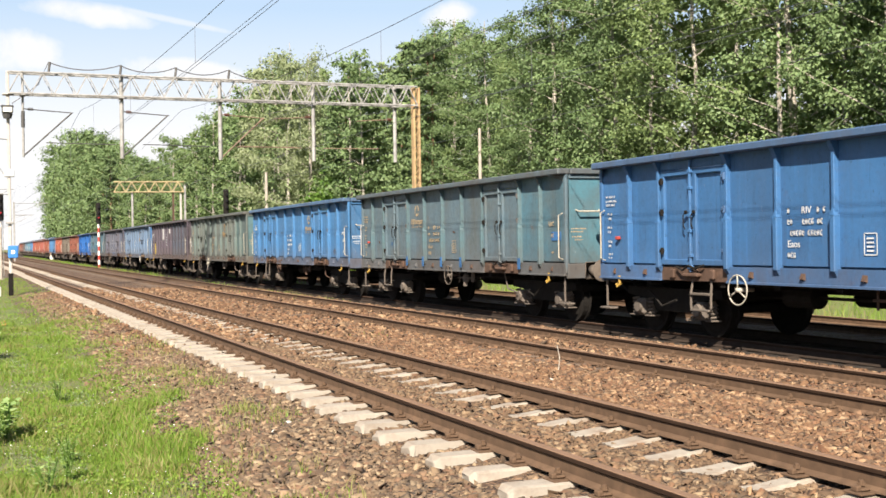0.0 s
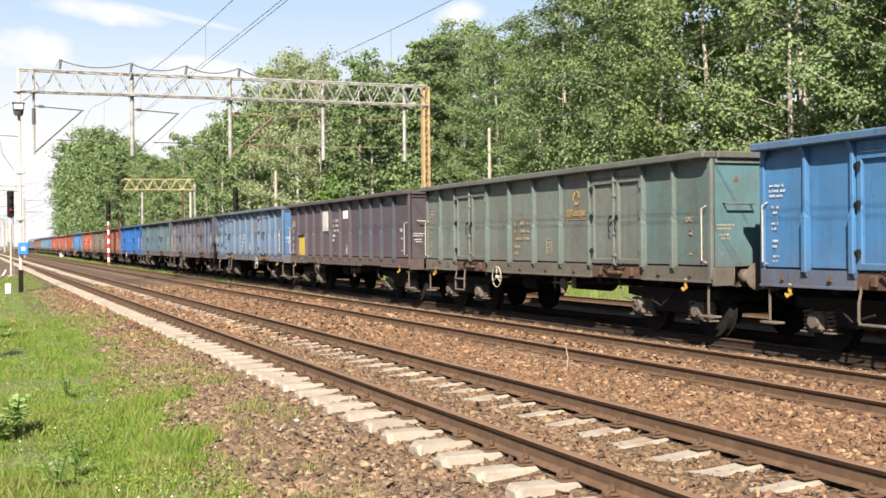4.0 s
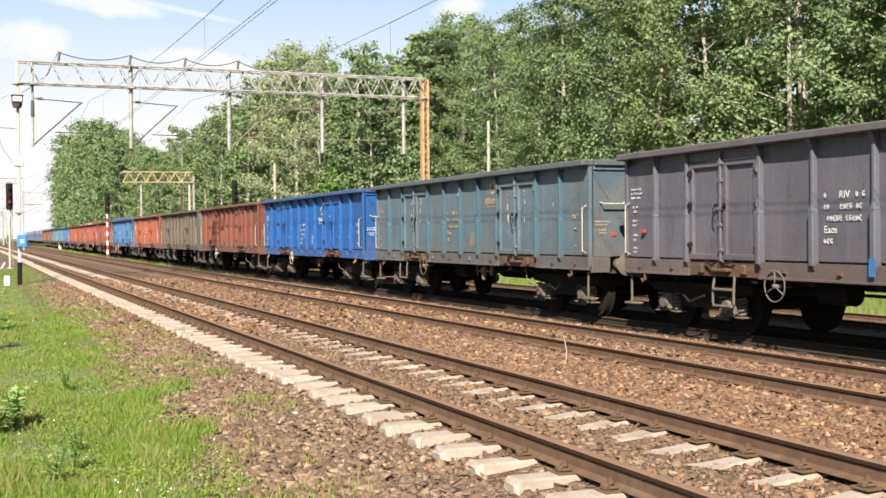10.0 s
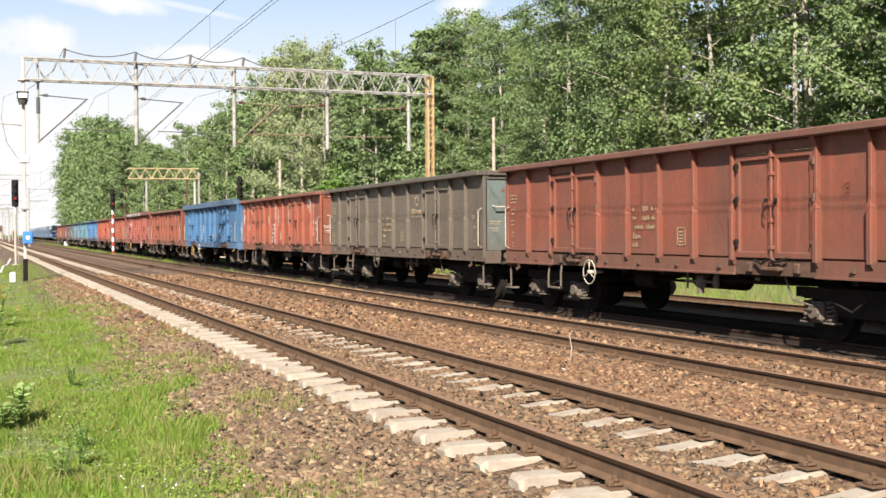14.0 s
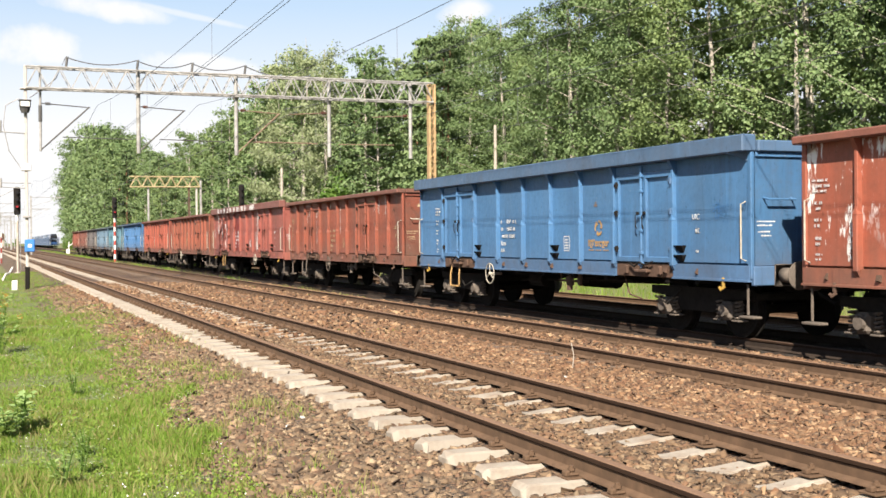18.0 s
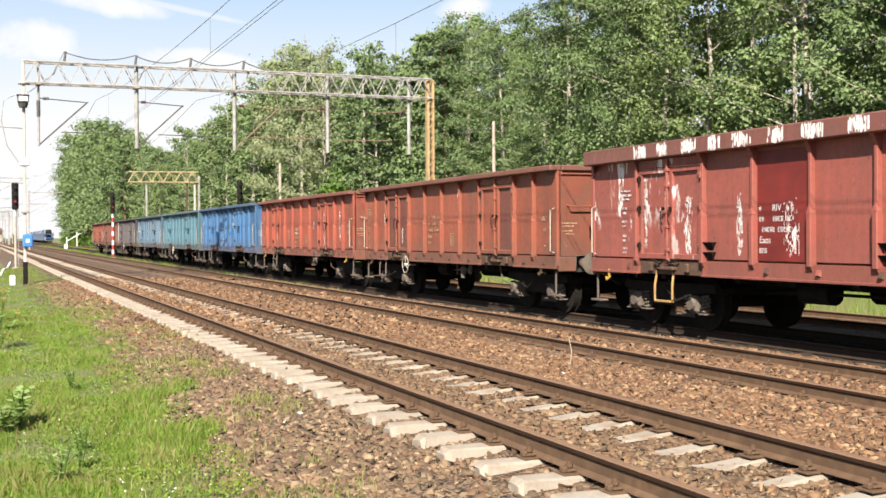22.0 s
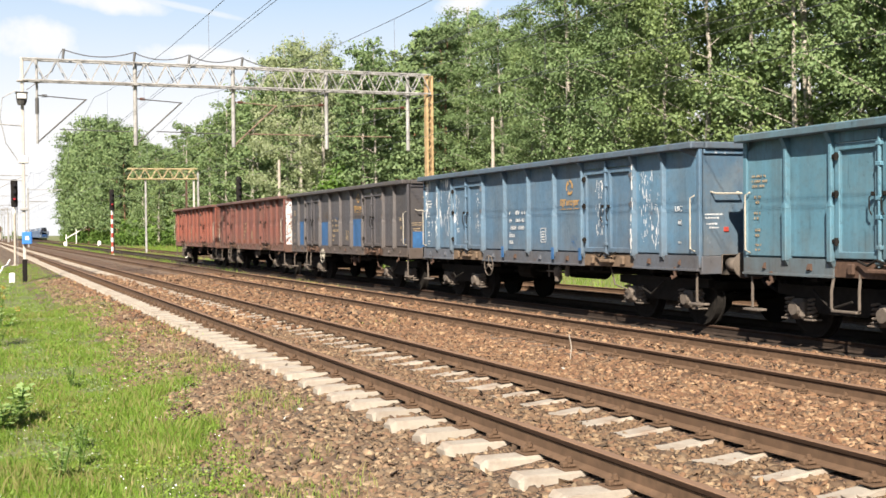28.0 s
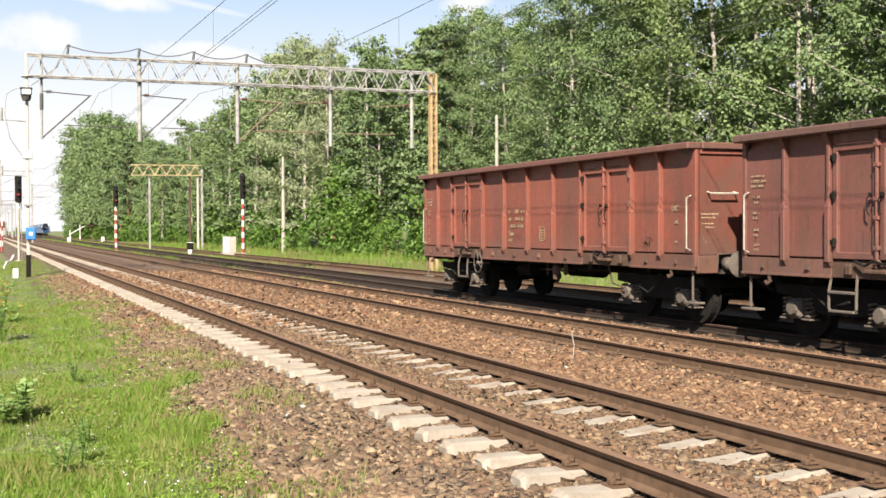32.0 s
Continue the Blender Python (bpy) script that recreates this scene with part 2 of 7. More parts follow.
RUST = plain("rusty_iron", (0.11, 0.063, 0.043), 0.85, 0, 0.5, 14)
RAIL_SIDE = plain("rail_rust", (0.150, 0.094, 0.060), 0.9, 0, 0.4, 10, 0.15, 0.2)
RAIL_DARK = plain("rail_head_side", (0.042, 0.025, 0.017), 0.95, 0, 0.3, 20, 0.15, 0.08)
# oily rails and sleepers of track 3, darkened further as shade under the train
OIL_SHADE = plain("oily_shade", (0.045, 0.032, 0.025), 0.85, 0, 0.4, 9, 0.15, 0.2)
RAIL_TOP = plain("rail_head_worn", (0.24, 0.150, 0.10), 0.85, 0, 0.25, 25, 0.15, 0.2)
BLACK = plain("running_gear_black", (0.021, 0.019, 0.0175), 0.9, 0, 0.5, 8, 0.15, 0.12)
GREASE = plain("dusty_iron", (0.15, 0.125, 0.105), 0.85, 0, 0.45, 16)
WHITE = plain("white_paint", (0.86, 0.86, 0.84), 0.6, 0, 0.2, 12)
YELLOW = plain("yellow_paint", (0.46, 0.29, 0.06), 0.6, 0, 0.35, 12)
RED = plain("red_paint", (0.42, 0.055, 0.04), 0.6, 0, 0.3, 6)
PALE = plain("pale_limestone", (0.55, 0.54, 0.5), 0.9, 0, 0.3, 20)
CREAM = plain("worn_cream_paint", (0.50, 0.47, 0.40), 0.7, 0, 0.4, 20)
MARK_WHITE = plain("stencil_white", (0.74, 0.77, 0.80), 0.7, 0, 0.4, 30)
MARK_YELLOW = plain("stencil_cream", (0.50, 0.39, 0.25), 0.7, 0, 0.5, 30)
MARK_OCHRE = plain("stencil_ochre", (0.48, 0.30, 0.12), 0.7, 0, 0.5, 30)
CONCRETE = concrete("sleeper_concrete", (0.395, 0.355, 0.30))
WOOD_SLEEPER = plain("old_sleeper_wood", (0.155, 0.11, 0.08), 0.9, 0, 0.4, 9, 0.5)
BALLAST = ballast("brown_ballast", (0.33, 0.235, 0.15), (0.19, 0.112, 0.068), (0.08, 0.048, 0.032), 24)
BALLAST_OLD = ballast("old_grey_ballast", (0.32, 0.245, 0.17), (0.20, 0.14, 0.095), (0.10, 0.072, 0.052), 24)
# near black: the train's shade is put into this oily ballast colour
BALLAST_OIL_SHADE = ballast("oily_shaded_ballast", (0.085, 0.068, 0.053), (0.045, 0.034, 0.026), (0.02, 0.016, 0.013), 20)
STONES = stones("ballast_stones", (0.44, 0.30, 0.18), (0.205, 0.113, 0.060), (0.07, 0.038, 0.022))
STONES_DULL = stones("dull_ballast_stones", (0.345, 0.25, 0.155), (0.178, 0.111, 0.064), (0.075, 0.048, 0.030))
STONES_DARK = stones("shoulder_stones", (0.39, 0.295, 0.19), (0.182, 0.122, 0.075), (0.07, 0.046, 0.031))
GRASS_GROUND = soil("meadow_soil", (0.11, 0.17, 0.04), (0.17, 0.16, 0.075), (0.13, 0.115, 0.06))
GRASS = leafy("grass_blades", (0.17, 0.31, 0.036), (0.31, 0.46, 0.085), 0.35)
GRASS_DEEP = leafy("deep_grass_blades", (0.13, 0.24, 0.03), (0.23, 0.35, 0.055), 0.3)
GRASS_DRY = leafy("dry_grass", (0.30, 0.26, 0.11), (0.26, 0.28, 0.09), 0.3)
BIRCH_LEAF = leafy("birch_leaves", (0.165, 0.25, 0.095), (0.28, 0.372, 0.155), 0.28)
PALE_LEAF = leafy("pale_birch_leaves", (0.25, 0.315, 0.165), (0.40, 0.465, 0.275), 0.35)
ASPEN_LEAF = leafy("aspen_leaves", (0.145, 0.235, 0.098), (0.255, 0.355, 0.158), 0.28)
PINE_LEAF = leafy("pine_needles", (0.08, 0.135, 0.056), (0.21, 0.30, 0.125), 0.2)
BUSH_LEAF = leafy("bush_leaves", (0.09, 0.19, 0.035), (0.22, 0.36, 0.08), 0.35)
BIRCH_BARK = bark("birch_bark", (0.42, 0.39, 0.34), (0.10, 0.085, 0.07), (1, 1, 5))
PINE_BARK = bark("pine_bark", (0.21, 0.12, 0.07), (0.09, 0.065, 0.05), (1, 1, 0.5))
ARM_GREY = plain("dull_grey_steel", (0.10, 0.10, 0.10), 0.6, 0.2, 0.3, 4)
GALV = plain("weathered_galvanised_steel", (0.43, 0.43, 0.425), 0.6, 0.1, 0.5, 4)
MAST_YELLOW = plain("faded_yellow_rust", (0.52, 0.36, 0.19), 0.75, 0, 0.45, 3)
CEMENT = plain("pale_cement_pole", (0.47, 0.425, 0.37), 0.85, 0, 0.3, 5)
MAST_GREY = plain("pale_grey_mast", (0.54, 0.51, 0.48), 0.8, 0, 0.25, 5)
WIRE = plain("copper_wire_dark", (0.17, 0.18, 0.20), 0.6, 0.3, 0.2, 3)
SIGN_BLUE = plain("blue_enamel", (0.05, 0.23, 0.68), 0.4, 0, 0.15, 5)
INSUL = plain("brown_porcelain", (0.12, 0.05, 0.03), 0.3, 0, 0.2, 9)
GREY_BOX = plain("pale_grey_cabinet", (0.62, 0.63, 0.62), 0.6, 0, 0.15, 4)


# ---------------------------------------------------------------- mesh helpers
class Mesh:
    """Vertices and faces gathered piece by piece."""

    def __init__(self):
        self.v, self.f, self.k = [], [], []

    def add(self, verts, faces, k=0):
        n = len(self.v)
        self.v += [tuple(p) for p in verts]
        self.f += [tuple(n + i for i in f) for f in faces]
        self.k += [k] * len(faces)
        return self

    def box(self, x0, x1, y0, y1, z0, z1, b=0.0, k=0):
        lo, hi = (min(x0, x1), min(y0, y1), min(z0, z1)), (max(x0, x1), max(y0, y1), max(z0, z1))
        b = min(b, 0.45 * min(h - l for h, l in zip(hi, lo)))
        if b <= 0:
            p = [(x, y, z) for z in (lo[2], hi[2]) for y in (lo[1], hi[1]) for x in (lo[0], hi[0])]
            return self.add(p, [(0, 2, 3, 1), (4, 5, 7, 6), (0, 1, 5, 4), (2, 6, 7, 3), (0, 4, 6, 2), (1, 3, 7, 5)], k)
        p, at = [], {}
        for s in [(i, j, l) for i in (0, 1) for j in (0, 1) for l in (0, 1)]:
            for a in range(3):
                q = [(hi if s[c] else lo)[c] + (0 if c == a else (-b if s[c] else b)) for c in range(3)]
                at[s, a] = len(p)
                p.append(tuple(q))
        faces = []
        for a in range(3):
            u, w = (a + 1) % 3, (a + 2) % 3
            for e in (0, 1):
                ring = []
                for i, j in ((0, 0), (1, 0), (1, 1), (0, 1)):
                    s = [0, 0, 0]
                    s[a], s[u], s[w] = e, i, j
                    ring.append(at[tuple(s), a])
                faces.append(tuple(ring if e else ring[::-1]))
                for g in (0, 1):
                    s0, s1 = [0, 0, 0], [0, 0, 0]
                    s0[u], s0[w], s1[u], s1[w] = e, g, e, g
                    s0[a], s1[a] = 0, 1
                    q = (at[tuple(s0), u], at[tuple(s1), u], at[tuple(s1), w], at[tuple(s0), w])
                    faces.append(q if e == g else q[::-1])
        for s in [(i, j, l) for i in (0, 1) for j in (0, 1) for l in (0, 1)]:
            q = (at[s, 0], at[s, 1], at[s, 2])
            faces.append(q if sum(s) % 2 else q[::-1])
        return self.add(p, faces, k)

    def cyl(self, p0, p1, r, n=10, r2=None, k=0):
        p0, p1 = Vector(p0), Vector(p1)
        r2 = r if r2 is None else r2
        d = (p1 - p0).normalized()
        u = d.orthogonal().normalized()
        w = d.cross(u)
        ring = [u * math.cos(2 * math.pi * i / n) + w * math.sin(2 * math.pi * i / n) for i in range(n)]
        p = [p0 + e * r for e in ring] + [p1 + e * r2 for e in ring]
        f = [(i, (i + 1) % n, n + (i + 1) % n, n + i) for i in range(n)]
        return self.add(p, f + [tuple(range(n))[::-1], tuple(range(n, 2 * n))], k)

    def tube(self, pts, r, n=6, closed=False, k=0):
        pts = [Vector(p) for p in pts]
        p, f, m = [], [], len(pts)
        for i, c in enumerate(pts):
            a = pts[i - 1] if i or closed else c
            e = pts[(i + 1) % m] if i < m - 1 or closed else c
            d = (e - a).normalized()
            u = d.cross(Vector((0.13, 0.21, 0.97))).normalized() if abs(d.z) < 0.9 else d.cross(Vector((0.97, 0.2, 0.1))).normalized()
            w = d.cross(u)
            p += [c + (u * math.cos(2 * math.pi * j / n) + w * math.sin(2 * math.pi * j / n)) * r for j in range(n)]
        for i in range(m if closed else m - 1):
            q = (i + 1) % m
            f += [(i * n + j, i * n + (j + 1) % n, q * n + (j + 1) % n, q * n + j) for j in range(n)]
        if not closed:
            f += [tuple(range(n))[::-1], tuple(range((m - 1) * n, m * n))]
        return self.add(p, f, k)

    def prism(self, outline, y0, y1, ks=None):
        """An outline in x and z, drawn out along y."""
        n = len(outline)
        p = [(x, y0, z) for x, z in outline] + [(x, y1, z) for x, z in outline]
        for i in range(n):
            self.add([p[i], p[(i + 1) % n], p[n + (i + 1) % n], p[n + i]], [(0, 1, 2, 3)], ks[i] if ks else 0)
        return self.add(p, [tuple(range(n))[::-1], tuple(range(n, 2 * n))], 0)

    def data(self, name):
        me = bpy.data.meshes.new(name)
        me.from_pydata(self.v, [], self.f)
        if any(self.k):
            me.polygons.foreach_set("material_index", self.k)
        me.update()
        return me


def part(name, m, material, parent=None, label="", smooth=False):
    """Links a Mesh (or finished mesh data) as one object, under a thing or a part."""
    me = m.data(name) if isinstance(m, Mesh) else m
    ob = new(name, me)
    mats = material if isinstance(material, (list, tuple)) else [material]
    if not me.materials:
        for x in mats:
            me.materials.append(x)
    if smooth:
        me.polygons.foreach_set("use_smooth", [True] * len(me.polygons))
    if parent is not None:
        ob.parent = parent
    if label:
        ob["label"] = label
    return ob


def thing(name, m, label, category, group="", kind=""):
    ob = new(name)
    ob.matrix_world = m
    return tagged(ob, label, category, group, kind)


def quads(name, v, quad):
    """Mesh data from arrays of vertices and of four corners a face."""
    me = bpy.data.meshes.new(name)
    v, quad = np.asarray(v, np.float32), np.asarray(quad, np.int32)
    me.vertices.add(len(v))
    me.vertices.foreach_set("co", v.ravel())
    me.loops.add(quad.size)
    me.loops.foreach_set("vertex_index", quad.ravel())
    me.polygons.add(len(quad))
    k = quad.shape[1]
    me.polygons.foreach_set("loop_start", np.arange(0, quad.size, k, dtype=np.int32))
    me.polygons.foreach_set("loop_total", np.full(len(quad), k, np.int32))
    me.update(calc_edges=True)
    me.validate()
    return me


rng = np.random.default_rng(7)


# ---------------------------------------------------------------- ground and tracks
def bend(s):
    """How far the farther tracks swing aside, far off."""
    if s < 50:
        return 0.0
    return 0.0001 * (s - 50) ** 2 if s < 110 else 0.36 + 0.012 * (s - 110)


def slope(s):
    return 0.0 if s < 50 else min(0.0002 * (s - 50), 0.012)


T1, T2, T3, T4 = 4.535, 8.65, 12.40, 16.45
RAIL_Z = {T1: 0.0, T2: -0.08, T3: -0.20, T4: -0.26}
SWING = {T1: 0.0, T2: 0.0, T3: 1.0, T4: 1.0}


def track_x(track, s):
    return track + SWING[track] * bend(s)


GROUND_PROFILE = [(-2500, -0.5), (-300, -0.5), (-60, -0.5), (-20, -0.45), (-8, -0.42), (-4, -0.40), (-2, -0.40), (-1, -0.41), (0, -0.41), (0.7, -0.42), (1.3, -0.43),
                  (2.0, -0.47), (4, -0.62), (17, -0.75), (19.3, -0.60), (21, -0.42), (24, -0.30), (30, -0.2), (60, 0.0), (300, 0.0), (2500, 0.0)]
ys = [-300, -60, -20, -8, -2] + [i * 1.0 for i in range(0, 40)] + [40 + i * 4.0 for i in range(0, 40)] + [210, 260, 340, 450, 700, 1200, 2500]
g = Mesh()
nx = len(GROUND_PROFILE)
g.v = [(x, y, z + (0.05 * noise.noise((x * 0.6, y * 0.6, 0)) + 0.025 * noise.noise((x * 2.1, y * 2.1, 3)) if abs(x) < 40 else 0)) for y in ys for x, z in GROUND_PROFILE]
g.f = [(j * nx + i, j * nx + i + 1, (j + 1) * nx + i + 1, (j + 1) * nx + i) for j in range(len(ys) - 1) for i in range(nx - 1)]
g.k = [0] * len(g.f)
ground = part("ground", g, GRASS_GROUND, smooth=True)
tagged(ground, "uneven trackside ground with grass and bare soil", "ground", kind="structure")

BED = [(1.25, -0.50), (1.7, -0.42), (2.2, -0.36), (2.7, -0.31), (3.05, -0.275), (3.3, -0.25), (3.65, -0.215), (3.86, -0.165), (4.2, -0.155), (4.58, -0.165), (4.72, -0.222),
       (5.15, -0.215), (5.36, -0.165), (5.8, -0.175), (6.2, -0.205), (6.7, -0.24), (7.3, -0.25), (7.75, -0.245), (8.1, -0.235), (8.65, -0.235), (9.2, -0.235), (9.7, -0.25), (10.3, -0.275),
       (10.7, -0.31), (11.1, -0.355), (11.5, -0.365), (12.4, -0.36), (13.3, -0.365), (13.8, -0.38), (14.5, -0.42), (15.4, -0.43), (16.5, -0.43), (17.7, -0.46), (18.6, -0.58), (19.6, -0.72)]
by = [-60, -20, -6] + [i * 0.5 for i in range(0, 50)] + [25 + i * 1.5 for i in range(0, 60)] + [115 + 8 * i for i in range(12)] + [240, 320, 450, 700]


def bed_rough(x, y):
    return 0.012 * noise.noise((x * 2.3, y * 2.3, 1)) + 0.012 * noise.noise((x * 0.7, y * 0.5, 5))


m = Mesh()
nb = len(BED)
for y in by:
    for i, (x, z) in enumerate(BED):
        w = bend(y) * min(1, max(0, (x - 9) / 3.4))
        m.v.append((x + w, y, z + bed_rough(x, y)))
for j in range(len(by) - 1):
    for i in range(nb - 1):
        m.f.append((j * nb + i, j * nb + i + 1, (j + 1) * nb + i + 1, (j + 1) * nb + i))
        # strip under track 3 takes the ballast with the train's shade painted in
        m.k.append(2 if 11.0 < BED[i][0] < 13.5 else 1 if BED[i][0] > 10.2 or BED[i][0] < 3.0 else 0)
bed = part("ballast_bed", m, [BALLAST, BALLAST_OLD, BALLAST_OIL_SHADE], smooth=True)
tagged(bed, "bed of brown broken-stone ballast under the tracks", "ballast", kind="structure")

PROFILE = [(-0.035, -0.005), (-0.031, 0.0), (0.031, 0.0), (0.035, -0.005), (0.036, -0.032), (0.020, -0.042), (0.018, -0.118), (0.058, -0.138), (0.0625, -0.149),
           (-0.0625, -0.149), (-0.058, -0.138), (-0.018, -0.118), (-0.020, -0.042), (-0.036, -0.032)]
RAIL_YS = [-60, 40] + [50 + 10 * i for i in range(8)] + [140, 200, 300, 450, 700]


def rail(track, side):
    r = Mesh()
    n = len(PROFILE)
    for y in RAIL_YS:
        r.v += [(track_x(track, y) + side * 0.7535 + x, y, RAIL_Z[track] + z) for x, z in PROFILE]
    for j in range(len(RAIL_YS) - 1):
        for i in range(n):
            q = (i + 1) % n
            r.f.append((j * n + i, (j + 1) * n + i, (j + 1) * n + q, j * n + q))
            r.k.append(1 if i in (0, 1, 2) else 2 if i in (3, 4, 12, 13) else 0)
    return r


def track_thing(name, label):
    ob = new(name)
    return tagged(ob, label, "railway track", kind="structure")


TRACKS = {T1: track_thing("track_1", "railway track with rusty rails on pale concrete sleepers"),
          T2: track_thing("track_2", "railway track with rusty rails sunk in brown ballast"),
          T3: track_thing("track_3", "railway track with oily rails painted darker as shade under the goods train"),
          T4: track_thing("track_4", "old railway track beside the wood, half sunk in ballast")}
for track, ob in TRACKS.items():
    for side in (-1, 1):
        part("rail", rail(track, side), [RAIL_SIDE if track != T3 else OIL_SHADE, RAIL_TOP if track != T3 else RUST, RAIL_DARK], ob, "rusty steel rail with a worn running surface")


# ---------------------------------------------------------------- overhead line
def lattice(m, a, b, w, h, step, r):
    """A braced girder of four chords from a to b, which lie on its lower middle line; it runs in x or in z."""
    a, b = Vector(a), Vector(b)
    d = (b - a)
    n = max(2, int(d.length / step))
    along = d.normalized()
    u = Vector((0, 1, 0))
    t = Vector((0, 0, 1)) if abs(along.x) > 0.5 else Vector((1, 0, 0))
    corner = [u * (-w / 2), u * (w / 2), u * (w / 2) + t * h, u * (-w / 2) + t * h]
    for c in corner:
        m.cyl(a + c, b + c, r * 1.5, 6)
    for i in range(n):
        p, q = a + d * (i / n), a + d * ((i + 1) / n)
        mid = (p + q) / 2
        for j, l in ((0, 3), (1, 2)):
            m.cyl(p + corner[j], mid + corner[l], r, 4)
            m.cyl(mid + corner[l], q + corner[j], r, 4)
        for j, l in ((0, 1), (3, 2)):
            m.cyl(p + corner[j], q + corner[l], r * 0.8, 4)


CANTI = plain("rusty_pale_tube", (0.24, 0.165, 0.12), 0.8, 0, 0.4, 5)
GANTRY_Y, BEAM_Z = 49.0, 7.68
TUBES = [2.31, 6.17, 10.27, 14.42, 18.27]
gantry = thing("catenary_gantry", pose(0, GANTRY_Y, -0.45), "long grey lattice gantry spanning four tracks with hanging tubes", "gantry")
z0 = BEAM_Z + 0.45
m = Mesh()
lattice(m, (1.75, 0, z0), (19.3, 0, z0 + 0.06), 0.55, 0.86, 0.85, 0.026)
part("beam", m, GALV, gantry, "peeling pale grey lattice beam")
m = Mesh()
m.box(1.69, 1.81, -0.1, 0.1, 0.0, z0 + 0.92, 0.02)
m.box(1.55, 1.93, -0.2, 0.2, z0 - 0.05, z0, 0.01)
part("leg", m, MAST_GREY, gantry, "pale weathered mast")
m = Mesh()
m.box(1.66, 1.84, -0.12, 0.12, -0.3, 0.95, 0.03)
part("mast_foot", m, BLACK, gantry, "tarred black foot")
m = Mesh()
for dx in (-0.12, 0.12):
    m.box(19.3 + dx - 0.05, 19.3 + dx + 0.05, -0.16, 0.16, -0.3, z0 + 0.9, 0.012)
for i in range(14):
    z = 0.4 + i * 0.58
    m.cyl((19.16, -0.16, z), (19.44, -0.16, z + 0.3), 0.02, 4)
    m.cyl((19.44, -0.16, z + 0.3), (19.16, -0.16, z + 0.58), 0.02, 4)
part("leg", m, MAST_YELLOW, gantry, "faded yellow rusty lattice mast")
for i, x in enumerate(TUBES):
    m = Mesh()
    m.cyl((x, 0, 5.15 + 0.45), (x, 0, z0 + 0.95), 0.085 if i else 0.05, 12)
    m.box(x - 0.1, x + 0.1, -0.34, 0.34, z0 - 0.06, z0 - 0.02)
    part("drop_tube", m, GALV, gantry, "pale hanging steel tube")
    dx = 1.9 if i < 3 else -1.8
    m = Mesh()
    if i < 3:
        m.cyl((x, 0, 5.2 + 0.45), (x + dx, 0, 7.0 + 0.45), 0.035, 6)
    m.cyl((x, 0, 7.1 + 0.45), (x + dx * 1.02, 0, 6.98 + 0.45), 0.022, 6)
    m.cyl((x + dx * 0.45, 0, 5.75 + 0.45), (x + dx * 1.9, 0, 5.72 + 0.45), 0.02, 6)
    part("cantilever", m, CANTI if i > 1 else ARM_GREY, gantry, "tubular cantilever arm")
    m = Mesh()
    for j in range(5):
        m.cyl((x + dx * (0.10 + j * 0.022), 0, 7.09 + 0.45), (x + dx * (0.115 + j * 0.022), 0, 7.089 + 0.45), 0.065, 8)
    if i == 0:
        m.cyl((x, 0, 6.35 + 0.45), (x, 0, 7.0 + 0.45), 0.075, 10)
    part("insulator", m, ARM_GREY if i == 0 else INSUL, gantry, "dark porcelain insulator")
for x in (3.3, 6.1, 8.35, 10.6):
    part("wire_stud", Mesh().cyl((x, -0.2, z0 + 0.86), (x + 0.06, -0.2, z0 + 1.32), 0.05, 6), ARM_GREY, gantry)
m = Mesh()
for a, b in ((3.3, 6.1), (6.1, 8.35), (8.35, 10.6), (10.6, 13.5)):
    m.tube([(a + (b - a) * i / 10, -0.2, z0 + 1.3 - 0.25 * (1 - (2 * i / 10 - 1) ** 2) - (0.3 * i / 10 if b == 13.5 else 0)) for i in range(11)], 0.025, 5)
m.tube([(3.3, -0.2, z0 + 1.3), (2.9, -0.2, z0 + 0.4), (2.3, -0.2, z0 - 0.1), (1.9, -0.2, z0 - 0.4)], 0.022, 5)
part("feeder_cable", m, WIRE, gantry, "slack dark feeder cable")
# the things fixed to the near mast
m = Mesh()
m.box(1.51, 1.93, -0.42, -0.02, 7.30, 7.60, 0.06)
m.box(1.48, 1.96, -0.46, 0.0, 7.58, 7.63, 0.02)
m.cyl((1.72, -0.2, 7.12), (1.72, -0.2, 7.3), 0.15, 10, 0.21)
part("floodlight", m, ARM_GREY, gantry, "dark floodlight housing")
part("floodlight_glass", Mesh().box(1.55, 1.89, -0.43, -0.425, 7.36, 7.56), GREY_BOX, gantry, "pale floodlight glass")
m = Mesh()
m.tube([(1.5, -0.1, 7.7), (1.0, -0.1, 7.4), (0.9, -0.1, 6.6), (1.1, -0.1, 5.6), (1.55, -0.1, 4.9)], 0.02, 5)
m.cyl((0.75, -0.1, 6.35), (1.7, -0.1, 6.3), 0.025, 5)
m.cyl((0.78, -0.1, 6.3), (0.78, -0.1, 6.8), 0.06, 8)
m.cyl((0.75, -0.1, 4.15), (1.7, -0.1, 4.1), 0.02, 5)
m.cyl((0.78, -0.1, 4.1), (0.78, -0.1, 4.5), 0.05, 8)
part("wire_bracket", m, GALV, gantry)
m = Mesh()
m.box(1.56, 1.94, -0.16, 0.1, 4.8, 5.1, 0.02)
part("mast_box", m, GREY_BOX, gantry)
part("mast_collar", Mesh().box(1.6, 1.9, -0.2, 0.1, 2.9, 3.0, 0.02), GALV, gantry)
sign = thing("blue_mast_box", pose(1.86, GANTRY_Y - 0.2, 1.05), "small blue enamel box with a white mark on the mast", "box")
part("case", Mesh().box(-0.21, 0.17, -0.14, 0.05, 0.04, 0.54, 0.03), SIGN_BLUE, sign)
